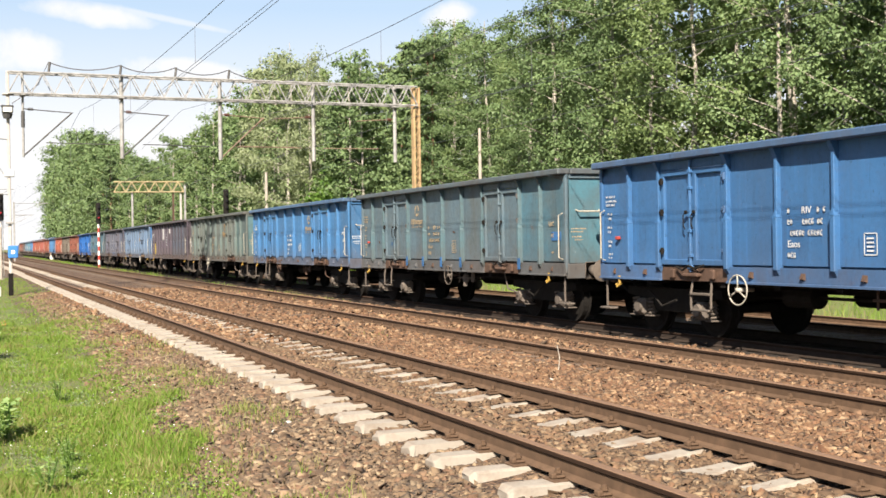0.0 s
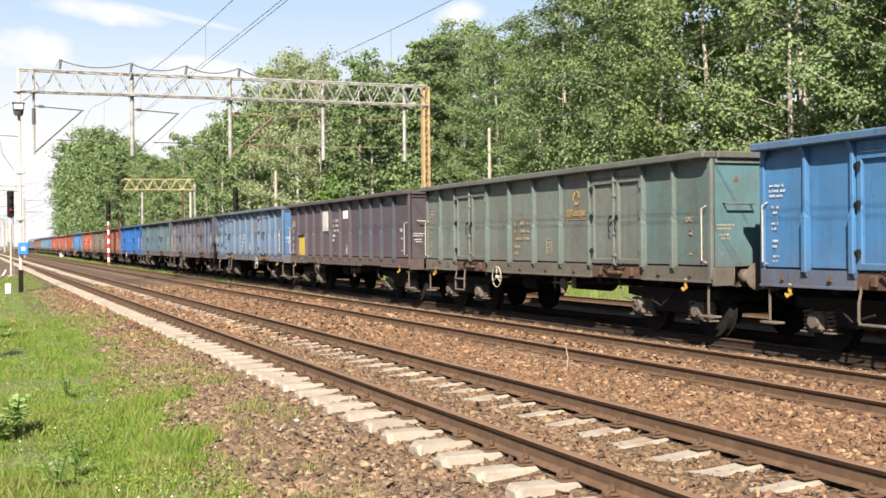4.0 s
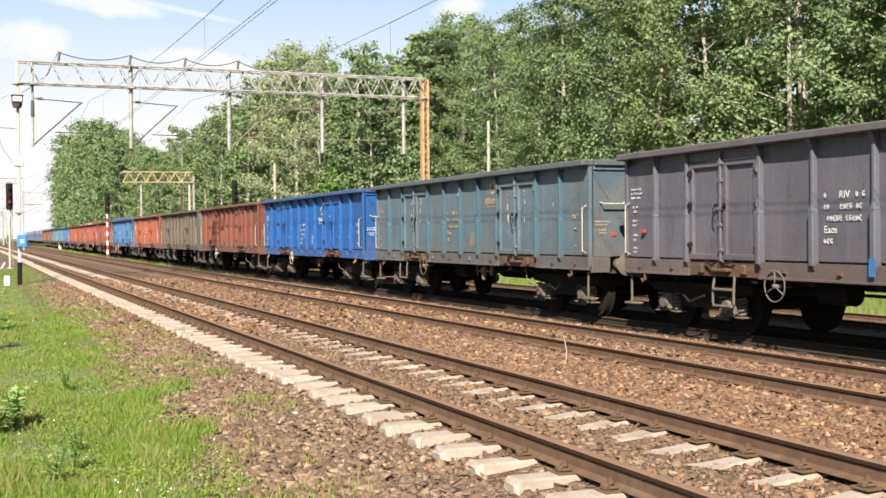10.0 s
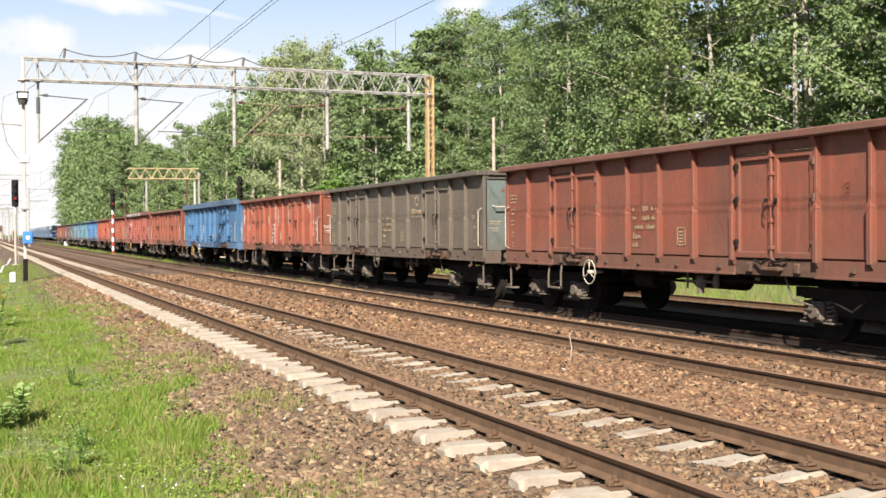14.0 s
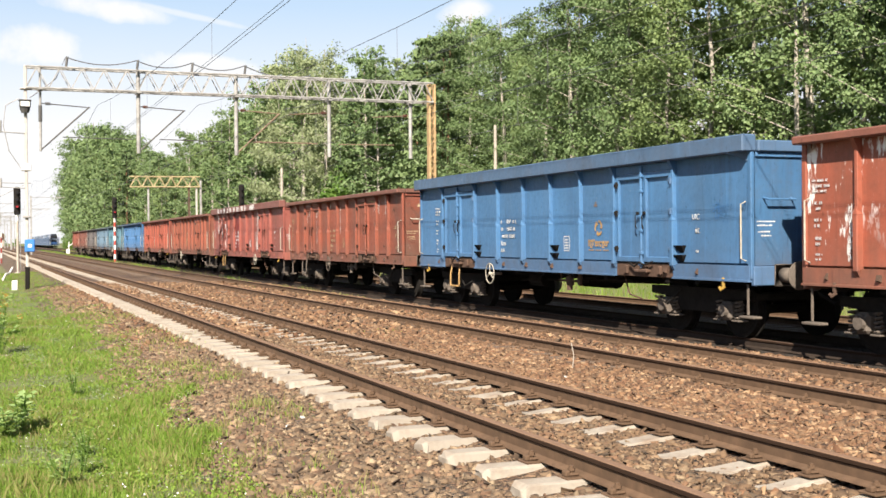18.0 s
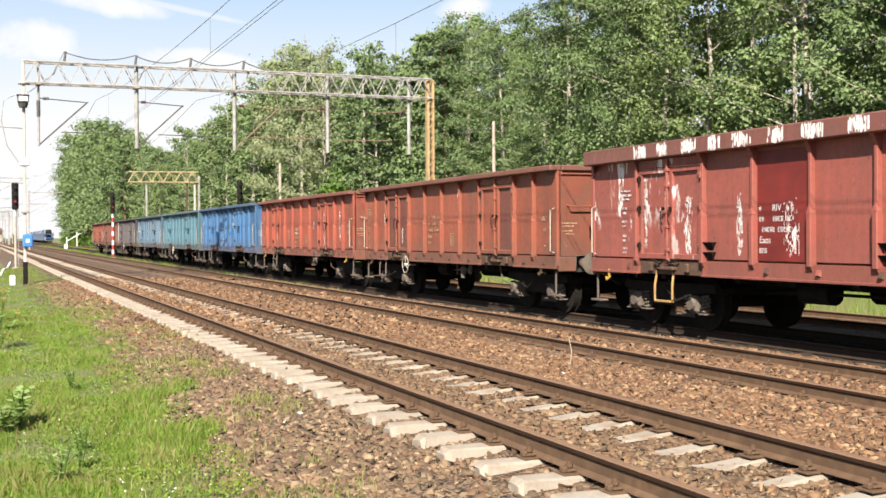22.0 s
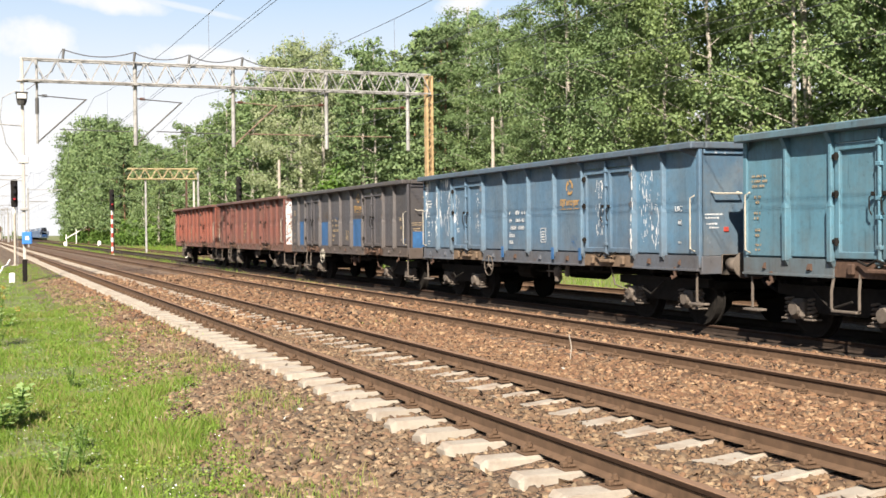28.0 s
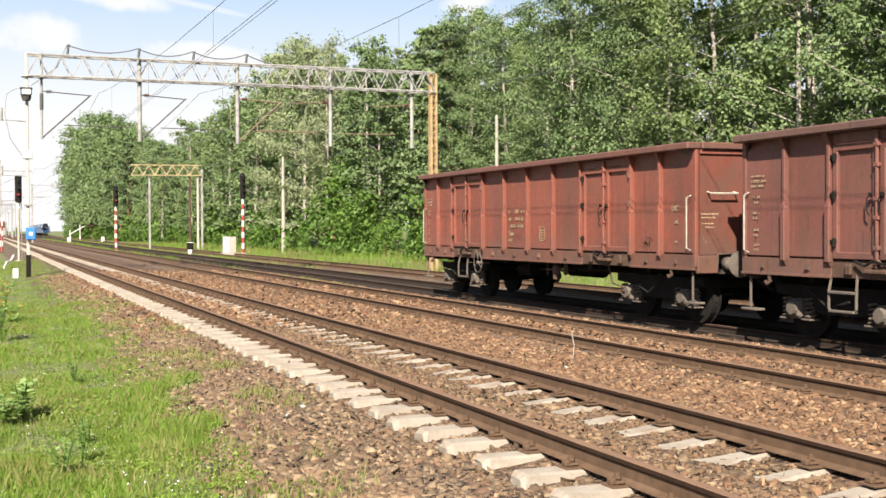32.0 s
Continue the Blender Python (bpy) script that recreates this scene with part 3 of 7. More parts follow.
part("white_mark", Mesh().box(-0.09, 0.05, -0.146, -0.143, 0.22, 0.36), WHITE, sign)
box2 = thing("white_cable_box", pose(1.25, GANTRY_Y - 0.6, -0.45), "small white cable box in the grass", "cable box")
part("case", Mesh().box(-0.11, 0.11, -0.1, 0.1, 0, 0.42, 0.03), WHITE, box2)

G2_PAINT = plain("pale_yellow_steel", (0.52, 0.42, 0.24), 0.7, 0, 0.35, 2)
# second, shorter gantry farther along
m2y = 109.0
g2 = thing("short_gantry", pose(0, m2y, -0.4), "short yellowish lattice gantry with a double mast", "gantry")
m = Mesh()
lattice(m, (12.9, 0, 6.5 + 0.45), (19.3, 0, 6.55 + 0.45), 0.5, 0.95, 1.0, 0.035)
part("beam", m, G2_PAINT, g2)
for x, mat, zt in ((14.55, GALV, 6.9), (18.3, RUST, 6.9), (19.0, MAST_GREY, 6.9), (19.4, GALV, 7.6)):
    m = Mesh()
    m.box(x - 0.085, x + 0.085, -0.1, 0.1, -0.3, zt, 0.02)
    part("leg" if x > 16 else "drop_tube", m, mat, g2)

WIRES = tagged(new("overhead_wires"), "thin dark overhead wires strung along the tracks", "wires", kind="structure")
CONTACT = {T1: 5.28, T2: 5.25, T3: 5.2, T4: 5.22}
for track in (T1, T2, T3, T4):
    contact, carrier = Mesh(), Mesh()
    for dx in ((-0.045, 0.045) if track in (T1, T2) else (0,)):
        contact.tube([(track_x(track, y) + dx + 0.05 * math.sin(y / 29), y, CONTACT[track]) for y in range(-90, 460, 10)], 0.0065, 4)
    line = []
    for span in range(-2, 8):
        a = GANTRY_Y + 60.0 * (span - 1)
        for i in range(12):
            u = i / 12
            line.append((track_x(track, a + 60 * u), a + 60 * u, CONTACT[track] + (0.72 if track == T1 else 0.9) + 1.1 * (2 * u - 1) ** 2))
    carrier.tube(line, 0.008, 4)
    part("contact_wire", contact, WIRE, WIRES)
    part("carrier_wire", carrier, WIRE, WIRES)
    for i, (x, y, z) in enumerate(line):
        if i % 2 and 0 < y < 200:
            part("dropper", Mesh().cyl((x, y, CONTACT[track]), (x, y, z), 0.005, 4), WIRE, WIRES)


# ---------------------------------------------------------------- signals and lineside things
def signal(x, y, z, h, label, mast_mat, lit=True):
    ob = thing("light_signal", pose(x, y, z), label, "signal", "light signals by the line")
    if mast_mat == "striped":
        for i in range(9):
            part("mast_band", Mesh().cyl((0, 0, h * 0.62 * i / 9), (0, 0, h * 0.62 * (i + 1) / 9), 0.1, 10), (RED, WHITE)[i % 2], ob, ("faded red band", "dull white band")[i % 2])
    else:
        part("mast", Mesh().cyl((0, 0, 0), (0, 0, h * 0.62), 0.075, 10), CEMENT, ob, "pale mast")
    m = Mesh()
    m.box(-0.2, 0.2, -0.1, 0.12, h * 0.68, h, 0.1)
    part("head", m, BLACK, ob, "black signal head")
    part("neck", Mesh().cyl((0, 0.02, h * 0.6), (0, 0.02, h * 0.68), 0.09, 8), WHITE, ob)
    for i in range(4):
        zc = h * 0.70 + i * (h * 0.27 / 3.4)
        part("hood", Mesh().cyl((0, -0.10, zc), (0, -0.26, zc - 0.02), 0.105, 10, 0.11), BLACK, ob)
        lens_mat = LENS_RED if i == 1 and lit else LENS_DARK
        part("lens", Mesh().cyl((0, -0.262, zc - 0.02), (0, -0.266, zc - 0.02), 0.085, 10), lens_mat, ob, "glowing red lens" if i == 1 and lit else "dark lens")
    m = Mesh()
    m.box(0.14, 0.18, 0.1, 0.16, 0.2, h * 0.95, 0)
    part("ladder_rail", m, GALV, ob)
    part("foot", Mesh().box(-0.2, 0.2, -0.2, 0.2, -0.3, 0.12, 0.03), CEMENT, ob)
    return ob


def glow(name, color, power):
    m = Nodes(name)
    e = m.add("ShaderNodeEmission", Strength=power)
    e.inputs["Color"].default_value = (*color, 1)
    m.link(e.outputs[0], m.out.inputs[0])
    return m.mat


LENS_RED = glow("red_signal_light", (1.0, 0.10, 0.12), 0.22)
LENS_DARK = plain("dark_lens", (0.02, 0.02, 0.025), 0.2)
signal(2.10, 74, -0.45, 5.3, "black signal head on a pale mast, showing red", "pale")
signal(10.55, 100, -0.35, 5.6, "signal on a red and white banded mast, showing red", "striped")
signal(17.95, 84, -0.35, 6.0, "tall dark signal on a red and white banded mast", "striped", False)
cab = thing("relay_cabinet", pose(17.0, 84.4, -0.35), "pale grey double relay cabinet beside the signal", "cabinet")
for i in (0, 1):
    part("cabinet_half", Mesh().box(-0.45 + i * 0.47, 0.0 + i * 0.47, -0.25, 0.25, 0.12, 1.3, 0.02), GREY_BOX if i == 0 else CEMENT, cab)
part("plinth", Mesh().box(-0.6, 0.62, -0.3, 0.3, -0.2, 0.12), CEMENT, cab)
ds = thing("ground_signal", pose(14.4, 86, -0.42), "low black and white ground signal between tracks", "signal")
part("base", Mesh().cyl((0, 0, -0.1), (0, 0, 0.42), 0.16, 10), WHITE, ds, smooth=True)
part("head", Mesh().box(-0.24, 0.24, -0.1, 0.15, 0.4, 0.95, 0.08), BLACK, ds)
part("cap", Mesh().box(-0.22, 0.22, -0.14, 0.0, 0.93, 0.98), WHITE, ds)
for x, y, h, w in ((23.35, 50.8, 7.35, 0.085), (22.0, 88, 7.5, 0.12), (23.0, 160, 6.0, 0.12), (21.5, 205, 7.0, 0.12)):
    pl = thing("concrete_pole", pose(x, y, -0.35), "bare pale concrete pole at the edge of the wood", "pole", "poles along the wood")
    part("shaft", Mesh().cyl((0, 0, -0.4), (0, 0, h), w * 1.35, 8, w * 0.85), CEMENT, pl)
for x, y in ((22.4, 158), (18.6, 196), (12.6, 186)):
    mk = thing("white_marker", pose(x, y, -0.35), "small white marker stone beside the track", "marker", "white markers")
    part("stone", Mesh().box(-0.28, 0.28, -0.2, 0.2, -0.1, 0.75, 0.1), WHITE, mk)


# ---------------------------------------------------------------- wood along the line
def leaf_cloud(centres, radii, per, size, flat=0.6, droop=0.0):
    """Small four-cornered leaves strewn round clump centres."""
    c = np.repeat(np.asarray(centres), per, axis=0)
    r = np.repeat(np.asarray(radii), per)[:, None]
    n = len(c)
    off = rng.normal(size=(n, 3)) * r * np.array([0.55, 0.55, 0.55 * flat])
    off[:, 2] -= droop * np.abs(rng.normal(size=n)) * r[:, 0]
    p = c + off
    face = off / (r + 0.01) * 1.1 + np.array([0, 0, 0.55]) + rng.normal(size=(n, 3)) * 0.42
    face /= np.linalg.norm(face, axis=1)[:, None]
    a = np.cross(face, rng.normal(size=(n, 3)))
    a /= np.linalg.norm(a, axis=1)[:, None]
    b = np.cross(face, a)
    s = (size * (0.6 + 0.8 * rng.random(n)))[:, None]
    v = np.stack([p - a * s * 0.55, p + b * s * 0.38 + a * s * 0.15, p + a * s * 0.3 - b * s * 0.38], axis=1).reshape(-1, 3)
    return v, np.arange(len(v)).reshape(-1, 3)


def tree(kind, h, seed, boughs, per, size):
    """Trunk and limbs as one mesh, crown of leaves as another."""
    r = random.Random(seed)
    wood = Mesh()
    lean = (r.uniform(-0.4, 0.4), r.uniform(-0.4, 0.4))
    steps = 7
    base = (0.008 * h + 0.025) * (0.72 if kind == "birch" else 1)
    spine = [Vector((lean[0] * (i / steps) ** 2 + r.uniform(-0.08, 0.08) * i / 3, lean[1] * (i / steps) ** 2 + r.uniform(-0.08, 0.08) * i / 3, h * 0.97 * i / steps)) for i in range(steps + 1)]
    if kind == "pine":
        spine[-1].z = h * 0.92
    for i in range(steps):
        wood.cyl(spine[i] - Vector((0, 0, 0.05 if i else 0.4)), spine[i + 1], base * (1 - i / steps * 0.88), 7, base * (1 - (i + 1) / steps * 0.88))

    def at(u):
        k = min(steps - 1, int(u * steps))
        return spine[k].lerp(spine[k + 1], u * steps - k)

    low, wide = {"pine": (0.22, 0.155), "tall": (0.10, 0.21), "bush": (0.02, 0.55)}.get(kind, (0.08, 0.15))
    wide *= h
    centres, radii = [], []
    turn = r.uniform(0, 6.28)
    for i in range(boughs):
        u = low + (0.985 - low) * (i + r.random()) / boughs
        t = (u - low) / (1 - low)
        if kind == "pine":
            reach = wide * (1.1 - 0.85 * t) * r.uniform(0.55, 1.1)
        elif kind == "bush":
            reach = wide * math.sqrt(max(0.05, 1 - t * t)) * r.uniform(0.2, 1.05)
        elif kind == "tall":
            reach = wide * math.sqrt(max(0.06, 1 - (1.7 * t - 0.75) ** 2)) * r.uniform(0.5, 1.12)
        else:
            reach = wide * (0.45 + 0.75 * math.sin(math.pi * min(1, 0.12 + 0.8 * t)) ** 0.8 * (1.1 - 0.6 * t)) * r.uniform(0.45, 1.2)
        turn += 2.4 + r.uniform(-0.5, 0.5)
        p = at(u * 0.97)
        rise = {"pine": 0.06, "bush": 0.2, "tall": 0.45}.get(kind, 0.38) + r.uniform(-0.2, 0.2)
        q = p + Vector((math.cos(turn) * reach, math.sin(turn) * reach, reach * rise))
        if kind != "bush":
            wood.cyl(p, p.lerp(q, 0.97), base * 0.26 * (1.2 - t), 4, 0.009)
        n = 3 if kind == "bush" else 3 + (reach > 1.2) + (reach > 2.2)
        big = {"pine": 0.50, "bush": 0.34 * h ** 0.3, "tall": 1.0}.get(kind, 0.58)
        for k in range(n):
            f = 0.35 + 0.68 * (k + r.random()) / n
            side = Vector((-math.sin(turn), math.cos(turn), 0)) * r.uniform(-0.32, 0.32) * reach
            c = p.lerp(q, f) + side + Vector((0, 0, r.uniform(-0.12, 0.22)))
            if kind != "bush" and k % 2 and size < 0.2:
                wood.cyl(p.lerp(q, f * 0.7), c, base * 0.09, 3, 0.006)
            centres.append(tuple(c))
            radii.append(big * r.uniform(0.5, 1.35))
    v, f = leaf_cloud(centres, radii, per, size, {"pine": 0.38, "bush": 0.8}.get(kind, 0.6), 0.3 if kind == "birch" else 0.0)
    return wood.data(kind + "_trunk"), quads(kind + "_crown", v, f)


KINDS = {
    "birch": ("birch tree with a pale trunk and light green leaves", BIRCH_BARK, BIRCH_LEAF),
    "aspen": ("slender aspen tree in full green leaf", BIRCH_BARK, ASPEN_LEAF),
    "pine": ("dark green pine tree with a brown trunk", PINE_BARK, PINE_LEAF),
    "tall": ("tall broad leafy tree with a rounded crown", PINE_BARK, ASPEN_LEAF),
    "bush": ("bushy green undergrowth at the edge of the wood", PINE_BARK, BUSH_LEAF),
}
STOCK = {
    ("birch", 0): [tree("birch", 16, s, 36, 130, 0.125) for s in (1, 2, 3)],
    ("aspen", 0): [tree("aspen", 16, s, 38, 130, 0.13) for s in (4, 5, 6)],
    ("pine", 0): [tree("pine", 15, s, 40, 110, 0.15) for s in (7, 8)],
    ("birch", 1): [tree("birch", 16, s, 32, 42, 0.25) for s in (11, 12)],
    ("aspen", 1): [tree("aspen", 16, s, 32, 42, 0.25) for s in (13, 14, 19)],
    ("pine", 1): [tree("pine", 15, s, 38, 36, 0.27) for s in (15, 16)],
    ("birch", 2): [tree("birch", 16, s, 24, 52, 0.20) for s in (31, 32, 33)],
    ("birch", 3): [tree("birch", 16, s, 16, 74, 0.13) for s in (41, 42)],
    ("tall", 1): [tree("tall", 20, s, 40, 36, 0.37) for s in (17, 18, 20)],
    ("bush", 0): [tree("bush", 3.0, s, 22, 36, 0.17) for s in (21, 22, 23)],
    ("bush", 1): [tree("bush", 3.0, s, 14, 20, 0.32) for s in (24, 25)],
}
for (kind, far), pair in STOCK.items():
    for trunk, crown in pair:
        trunk.materials.append(KINDS[kind][1])
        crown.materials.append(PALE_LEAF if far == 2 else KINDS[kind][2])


def plant(kind, far, x, y, h, r):
    label = KINDS[kind][0]
    nominal = {"pine": 15, "tall": 20, "bush": 3}.get(kind, 16)
    trunk, crown = r.choice(STOCK[kind, far])
    ob = thing("bush" if kind == "bush" else kind + "_tree" if kind != "tall" else "broadleaf_tree", pose(x, y, -0.3, 0, 0, r.uniform(0, 360)), label, "bush" if kind == "bush" else "tree", "bushes by the wood" if kind == "bush" else "trees of the wood")
    k = h / nominal
    ob.scale = (k * r.uniform(0.92, 1.15), k * r.uniform(0.92, 1.15), k)
    part("trunk", trunk, [], ob)
    part("crown", crown, [], ob)


r = random.Random(5)


def height_at(y):
    return float(np.interp(y, [46, 48.5, 52, 56, 60, 65, 73, 77, 80, 83, 86.6, 89.6, 93.6, 99, 104, 108, 113, 121, 131, 147, 160, 171, 188, 204, 232, 263, 290, 320, 350, 400],
                           [17, 12.6, 12.2, 14.4, 15.3, 15.3, 15.0, 14.8, 15.2, 16.6, 17.4, 16.6, 18.2, 19.4, 19, 15.6, 15.6, 16.0, 15.8, 14.8, 13.6, 14.6, 17.4, 21.0, 24.3, 25, 22.5, 19, 16, 12])) + 0.3


def edge_at(y):
    return 25.2 - 0.016 * max(0, y - 60)


def height_behind(x, y):
    """Height of a tree that stands behind the edge and rises about as high in view as those before it."""
    k = 26.3 / x
    return height_at(y * k) / k - 1.8 * (1 / k - 1)


y = 9.0
while y < 130:
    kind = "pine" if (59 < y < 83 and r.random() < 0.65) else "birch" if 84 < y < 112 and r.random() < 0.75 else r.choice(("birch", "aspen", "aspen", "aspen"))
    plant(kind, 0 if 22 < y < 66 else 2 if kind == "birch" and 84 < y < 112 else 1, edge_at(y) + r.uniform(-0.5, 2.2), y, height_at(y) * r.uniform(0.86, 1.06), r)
    y += r.uniform(1.9, 3.0)
y = 12.0
while y < 190:
    x = edge_at(y) + r.uniform(3.5, 7.5)
    plant("pine" if 58 < y < 84 and r.random() < 0.6 else r.choice(("birch", "aspen")) if y < 115 else r.choice(("birch", "aspen", "tall")), 1, x, y, height_behind(x, y) * r.uniform(0.84, 1.0), r)
    y += r.uniform(2.2, 3.6)
y = 130.0
while y < 312:
    kind = "tall" if 196 < y < 310 or r.random() < 0.35 else r.choice(("birch", "aspen", "pine"))
    plant(kind, 1, edge_at(y) + r.uniform(-0.8, 3.0), y, height_at(y) * r.uniform(0.85, 1.08), r)
    y += r.uniform(3.0, 5.5) if y < 270 else r.uniform(5, 8)
y = 12.0
while y < 285:
    plant("bush", 0 if y < 90 else 1, edge_at(y) - r.uniform(0.3, 1.8), y, r.uniform(0.9, 2.4), r)
    y += r.uniform(1.8, 4.2) if y < 110 else r.uniform(3, 6)
y = 105.0
while y < 318:
    plant("bush", 1, edge_at(y) + r.uniform(-0.6, 1.6), y, r.uniform(2.2, 5.0), r)
    y += r.uniform(2.4, 4.4)
plant("birch", 0, 27.0, 51.8, 13.2, r)
# thin crowned birches whose trunks catch the sun
for x, y, h in ((25.5, 31.2, 16.5), (25.7, 34.0, 17.0), (26.0, 47.6, 14.5)):
    plant("birch", 3, x, y, h, r)
for x, y, h in ((23.2, 78, 6.2), (23.6, 73, 4.2), (23.9, 60, 4.6), (24.0, 49, 3.8), (23.4, 96, 4.0)):
    plant("bush", 0, x, y, h, r)
# the depth of the wood behind the first rows
deep = []
for i in range(260):
    yy = r.uniform(-30, 262)
    deep.append((edge_at(max(0, yy)) + r.uniform(9, 26), yy, r.uniform(1, 14)))
v, f = leaf_cloud(deep, [2.6] * len(deep), 60, 1.0, 1.0)
wood = part("deep_wood", quads("deep_wood", v, f), PINE_LEAF)
tagged(wood, "dim depth of the wood behind the first trees", "wood", kind="stuff")


# ---------------------------------------------------------------- goods train
# the three makes of wagon in the train: half length of the body, places of ribs and doors, bogies, height of the top rail
SHORT = {"tag": "", "half": 6.21, "ribs": (-5.20, -4.25, -2.37, -1.19, 0.0, 1.19, 2.37, 4.25, 5.20), "doors": ((-4.25, -2.37), (2.37, 4.25)), "bogie": 4.5, "lift": 0.0}
CLOSE = {"tag": "close", "half": 6.21, "ribs": (-5.09, -4.03, -2.10, -1.05, 0.0, 1.05, 2.10, 4.03, 5.09), "doors": ((-4.03, -2.10), (2.10, 4.03)), "bogie": 4.5, "lift": 0.0}
LONG = {"tag": "long", "half": 7.07, "ribs": (-5.01, -3.06, -1.76, -0.48, 0.81, 2.12, 3.42, 5.43), "doors": ((-5.01, -3.06), (3.42, 5.43)), "bogie": 5.1, "lift": 0.15}
CLOSE_RIBBED = (4, 7, 8, 9, 11, 13, 17)
K = dict(SHORT)
# where the rear end of each wagon body stands at the start
REAR = [18.48, 32.28, 46.05, 59.77, 73.54, 87.3, 101.03, 114.79, 128.55, 142.31, 156.0, 169.75, 185.12, 199.0, 214.27, 228.17, 241.86, 255.57, 269.26, 282.9, 296.6, 310.3, 324.03]
# paint, grime, rust, flakes, markings, brake wheel place, step place
WAGONS = [
    ("deep blue", "356799", 0.30, 0.10, 0.0, "white", 2.1, 3.1),
    ("faded grey-teal", "586f7c", 0.70, 0.30, 0.0, "ochre", -0.4, 4.0),
    ("bright blue", "3d74a5", 0.30, 0.10, 0.0, "white", 2.0, 3.9),
    ("dull grey-green", "67716e", 0.70, 0.20, 0.0, "ochre", 1.8, 4.0),
    ("sooty dark brown", "534b57", 0.60, 0.15, 0.0, "white", 2.6, 9.9),
    ("faded steel blue", "637b97", 0.58, 0.15, 0.0, "white", -2.1, 3.4),
    ("grimy slate grey", "5e5c67", 0.65, 0.25, 0.0, "white", 2.0, 3.3),
    ("faded blue-grey", "556a78", 0.62, 0.25, 0.0, "ochre", 2.4, 4.0),
    ("vivid blue", "11599f", 0.15, 0.05, 0.0, "white", 2.0, 9.9),
    ("rust brown", "81493a", 0.45, 0.40, 0.0, "ochre", 2.4, 3.9),
    ("grimy brownish grey", "655d54", 0.62, 0.20, 0.0, "ochre", 1.4, 4.1),
    ("orange-red peeling", "9b5542", 0.30, 0.30, 0.1, "white", 2.1, 4.0),
    ("light blue", "43729f", 0.25, 0.08, 0.0, "white", 2.5, 4.7),
    ("brownish red", "8e4d3c", 0.50, 0.40, 0.0, "ochre", 1.0, 4.2),
    ("streaked red", "98534a", 0.40, 0.30, 0.06, "white", -2.3, 4.6),
    ("orange-red", "945240", 0.35, 0.30, 0.0, "ochre", 2.6, 4.6),
    ("orange-red", "9f5242", 0.40, 0.35, 0.0, "ochre", -2.0, 4.0),
    ("mid blue", "4273a4", 0.35, 0.12, 0.0, "white", 2.0, 4.0),
    ("teal blue", "538094", 0.58, 0.20, 0.0, "ochre", 2.3, 4.0),
    ("peeling light blue", "51718b", 0.50, 0.20, 0.1, "white", 2.0, 9.9),
    ("blue-patched sooty brown", "4b4b51", 0.60, 0.25, 0.0, "ochre", 2.0, 3.9),
    ("dark red", "764941", 0.50, 0.35, 0.0, "ochre", 1.9, 4.0),
    ("dark brown-red", "884c3e", 0.45, 0.30, 0.0, "ochre", 2.6, 3.6),
]
HOOKED = (0, 1, 2, 3, 4, 5, 8, 12, 14, 16)
CACHE = {}


def shared(key, build):
    """Mesh data made once and used by all alike parts."""
    if key not in CACHE:
        CACHE[key] = build().data(key)
    return CACHE[key]


def wpart(name, key, build, material, parent, label="", smooth=False):
    key += K["tag"]
    me = shared(key, build)
    if not me.materials:
        me.materials.append(material)
        if smooth:
            me.polygons.foreach_set("use_smooth", [True] * len(me.polygons))
    ob = new(name, me)
    ob.material_slots[0].link = "OBJECT"
    ob.material_slots[0].material = material
    ob.parent = parent
    if name in ("number_panel", "end_markings", "owner_emblem", "load_table"):
        ob["kind"] = "stuff"
    if label:
        ob["label"] = label
    return ob


def panel_mesh(y0, y1, side, z0=1.243, z1=2.97):
    """A steel sheet, a little dished between its ribs, as rolled."""
    m = Mesh()
    us = [0, 0.06, 0.2, 0.4, 0.6, 0.8, 0.94, 1]
    zs = [z0, z0 + 0.05, 1.45, 1.8, 2.1, 2.4, 2.7, z1 - 0.05, z1]
    n = len(us)
    for z in zs:
        w = (z - z0) / (z1 - z0)
        for u in us:
            dish = 0.012 * (1 - (2 * u - 1) ** 4) * (1 - (2 * w - 1) ** 6) 
            m.v.append((side * (1.43 - dish), y0 + (y1 - y0) * u, z))
    for j in range(len(zs) - 1):
        for i in range(n - 1):
            q = (j * n + i, j * n + i + 1, (j + 1) * n + i + 1, (j + 1) * n + i)
            m.f.append(q[::-1] if side < 0 else q)
            m.k.append(0)
    m.box(side * 1.36, side * 1.385, y0, y1, 1.2, z1)
    return m


def rib_mesh(side):
    m = Mesh()
    a, b, c = side * 1.40, side * 1.505, side * 1.53
    m.box(a, b, -0.032, 0.032, 1.15, 2.96, 0.008)
    m.box(a, c, -0.048, 0.048, 1.17, 1.95, 0.012)
    m.add([(a, -0.048, 1.945), (c, -0.048, 1.945), (b, 0, 2.08), (a, 0.048, 1.945), (c, 0.048, 1.945)], [(0, 1, 2), (4, 3, 2), (1, 4, 2), (0, 2, 3)])
    m.add([(a, -0.045, 2.96), (side * 1.575, -0.045, 2.96), (a, -0.045, 2.62), (a, 0.045, 2.96), (side * 1.575, 0.045, 2.96), (a, 0.045, 2.62)],
          [(0, 1, 2), (3, 5, 4), (0, 3, 4, 1), (1, 4, 5, 2), (0, 2, 5, 3)])
    m.add([(a, -0.048, 1.175), (c, -0.048, 1.175), (side * 1.465, -0.03, 1.09), (a, 0.048, 1.175), (c, 0.048, 1.175), (side * 1.465, 0.03, 1.09)], [(1, 4, 5, 2), (0, 1, 2), (3, 5, 4)])
    return m


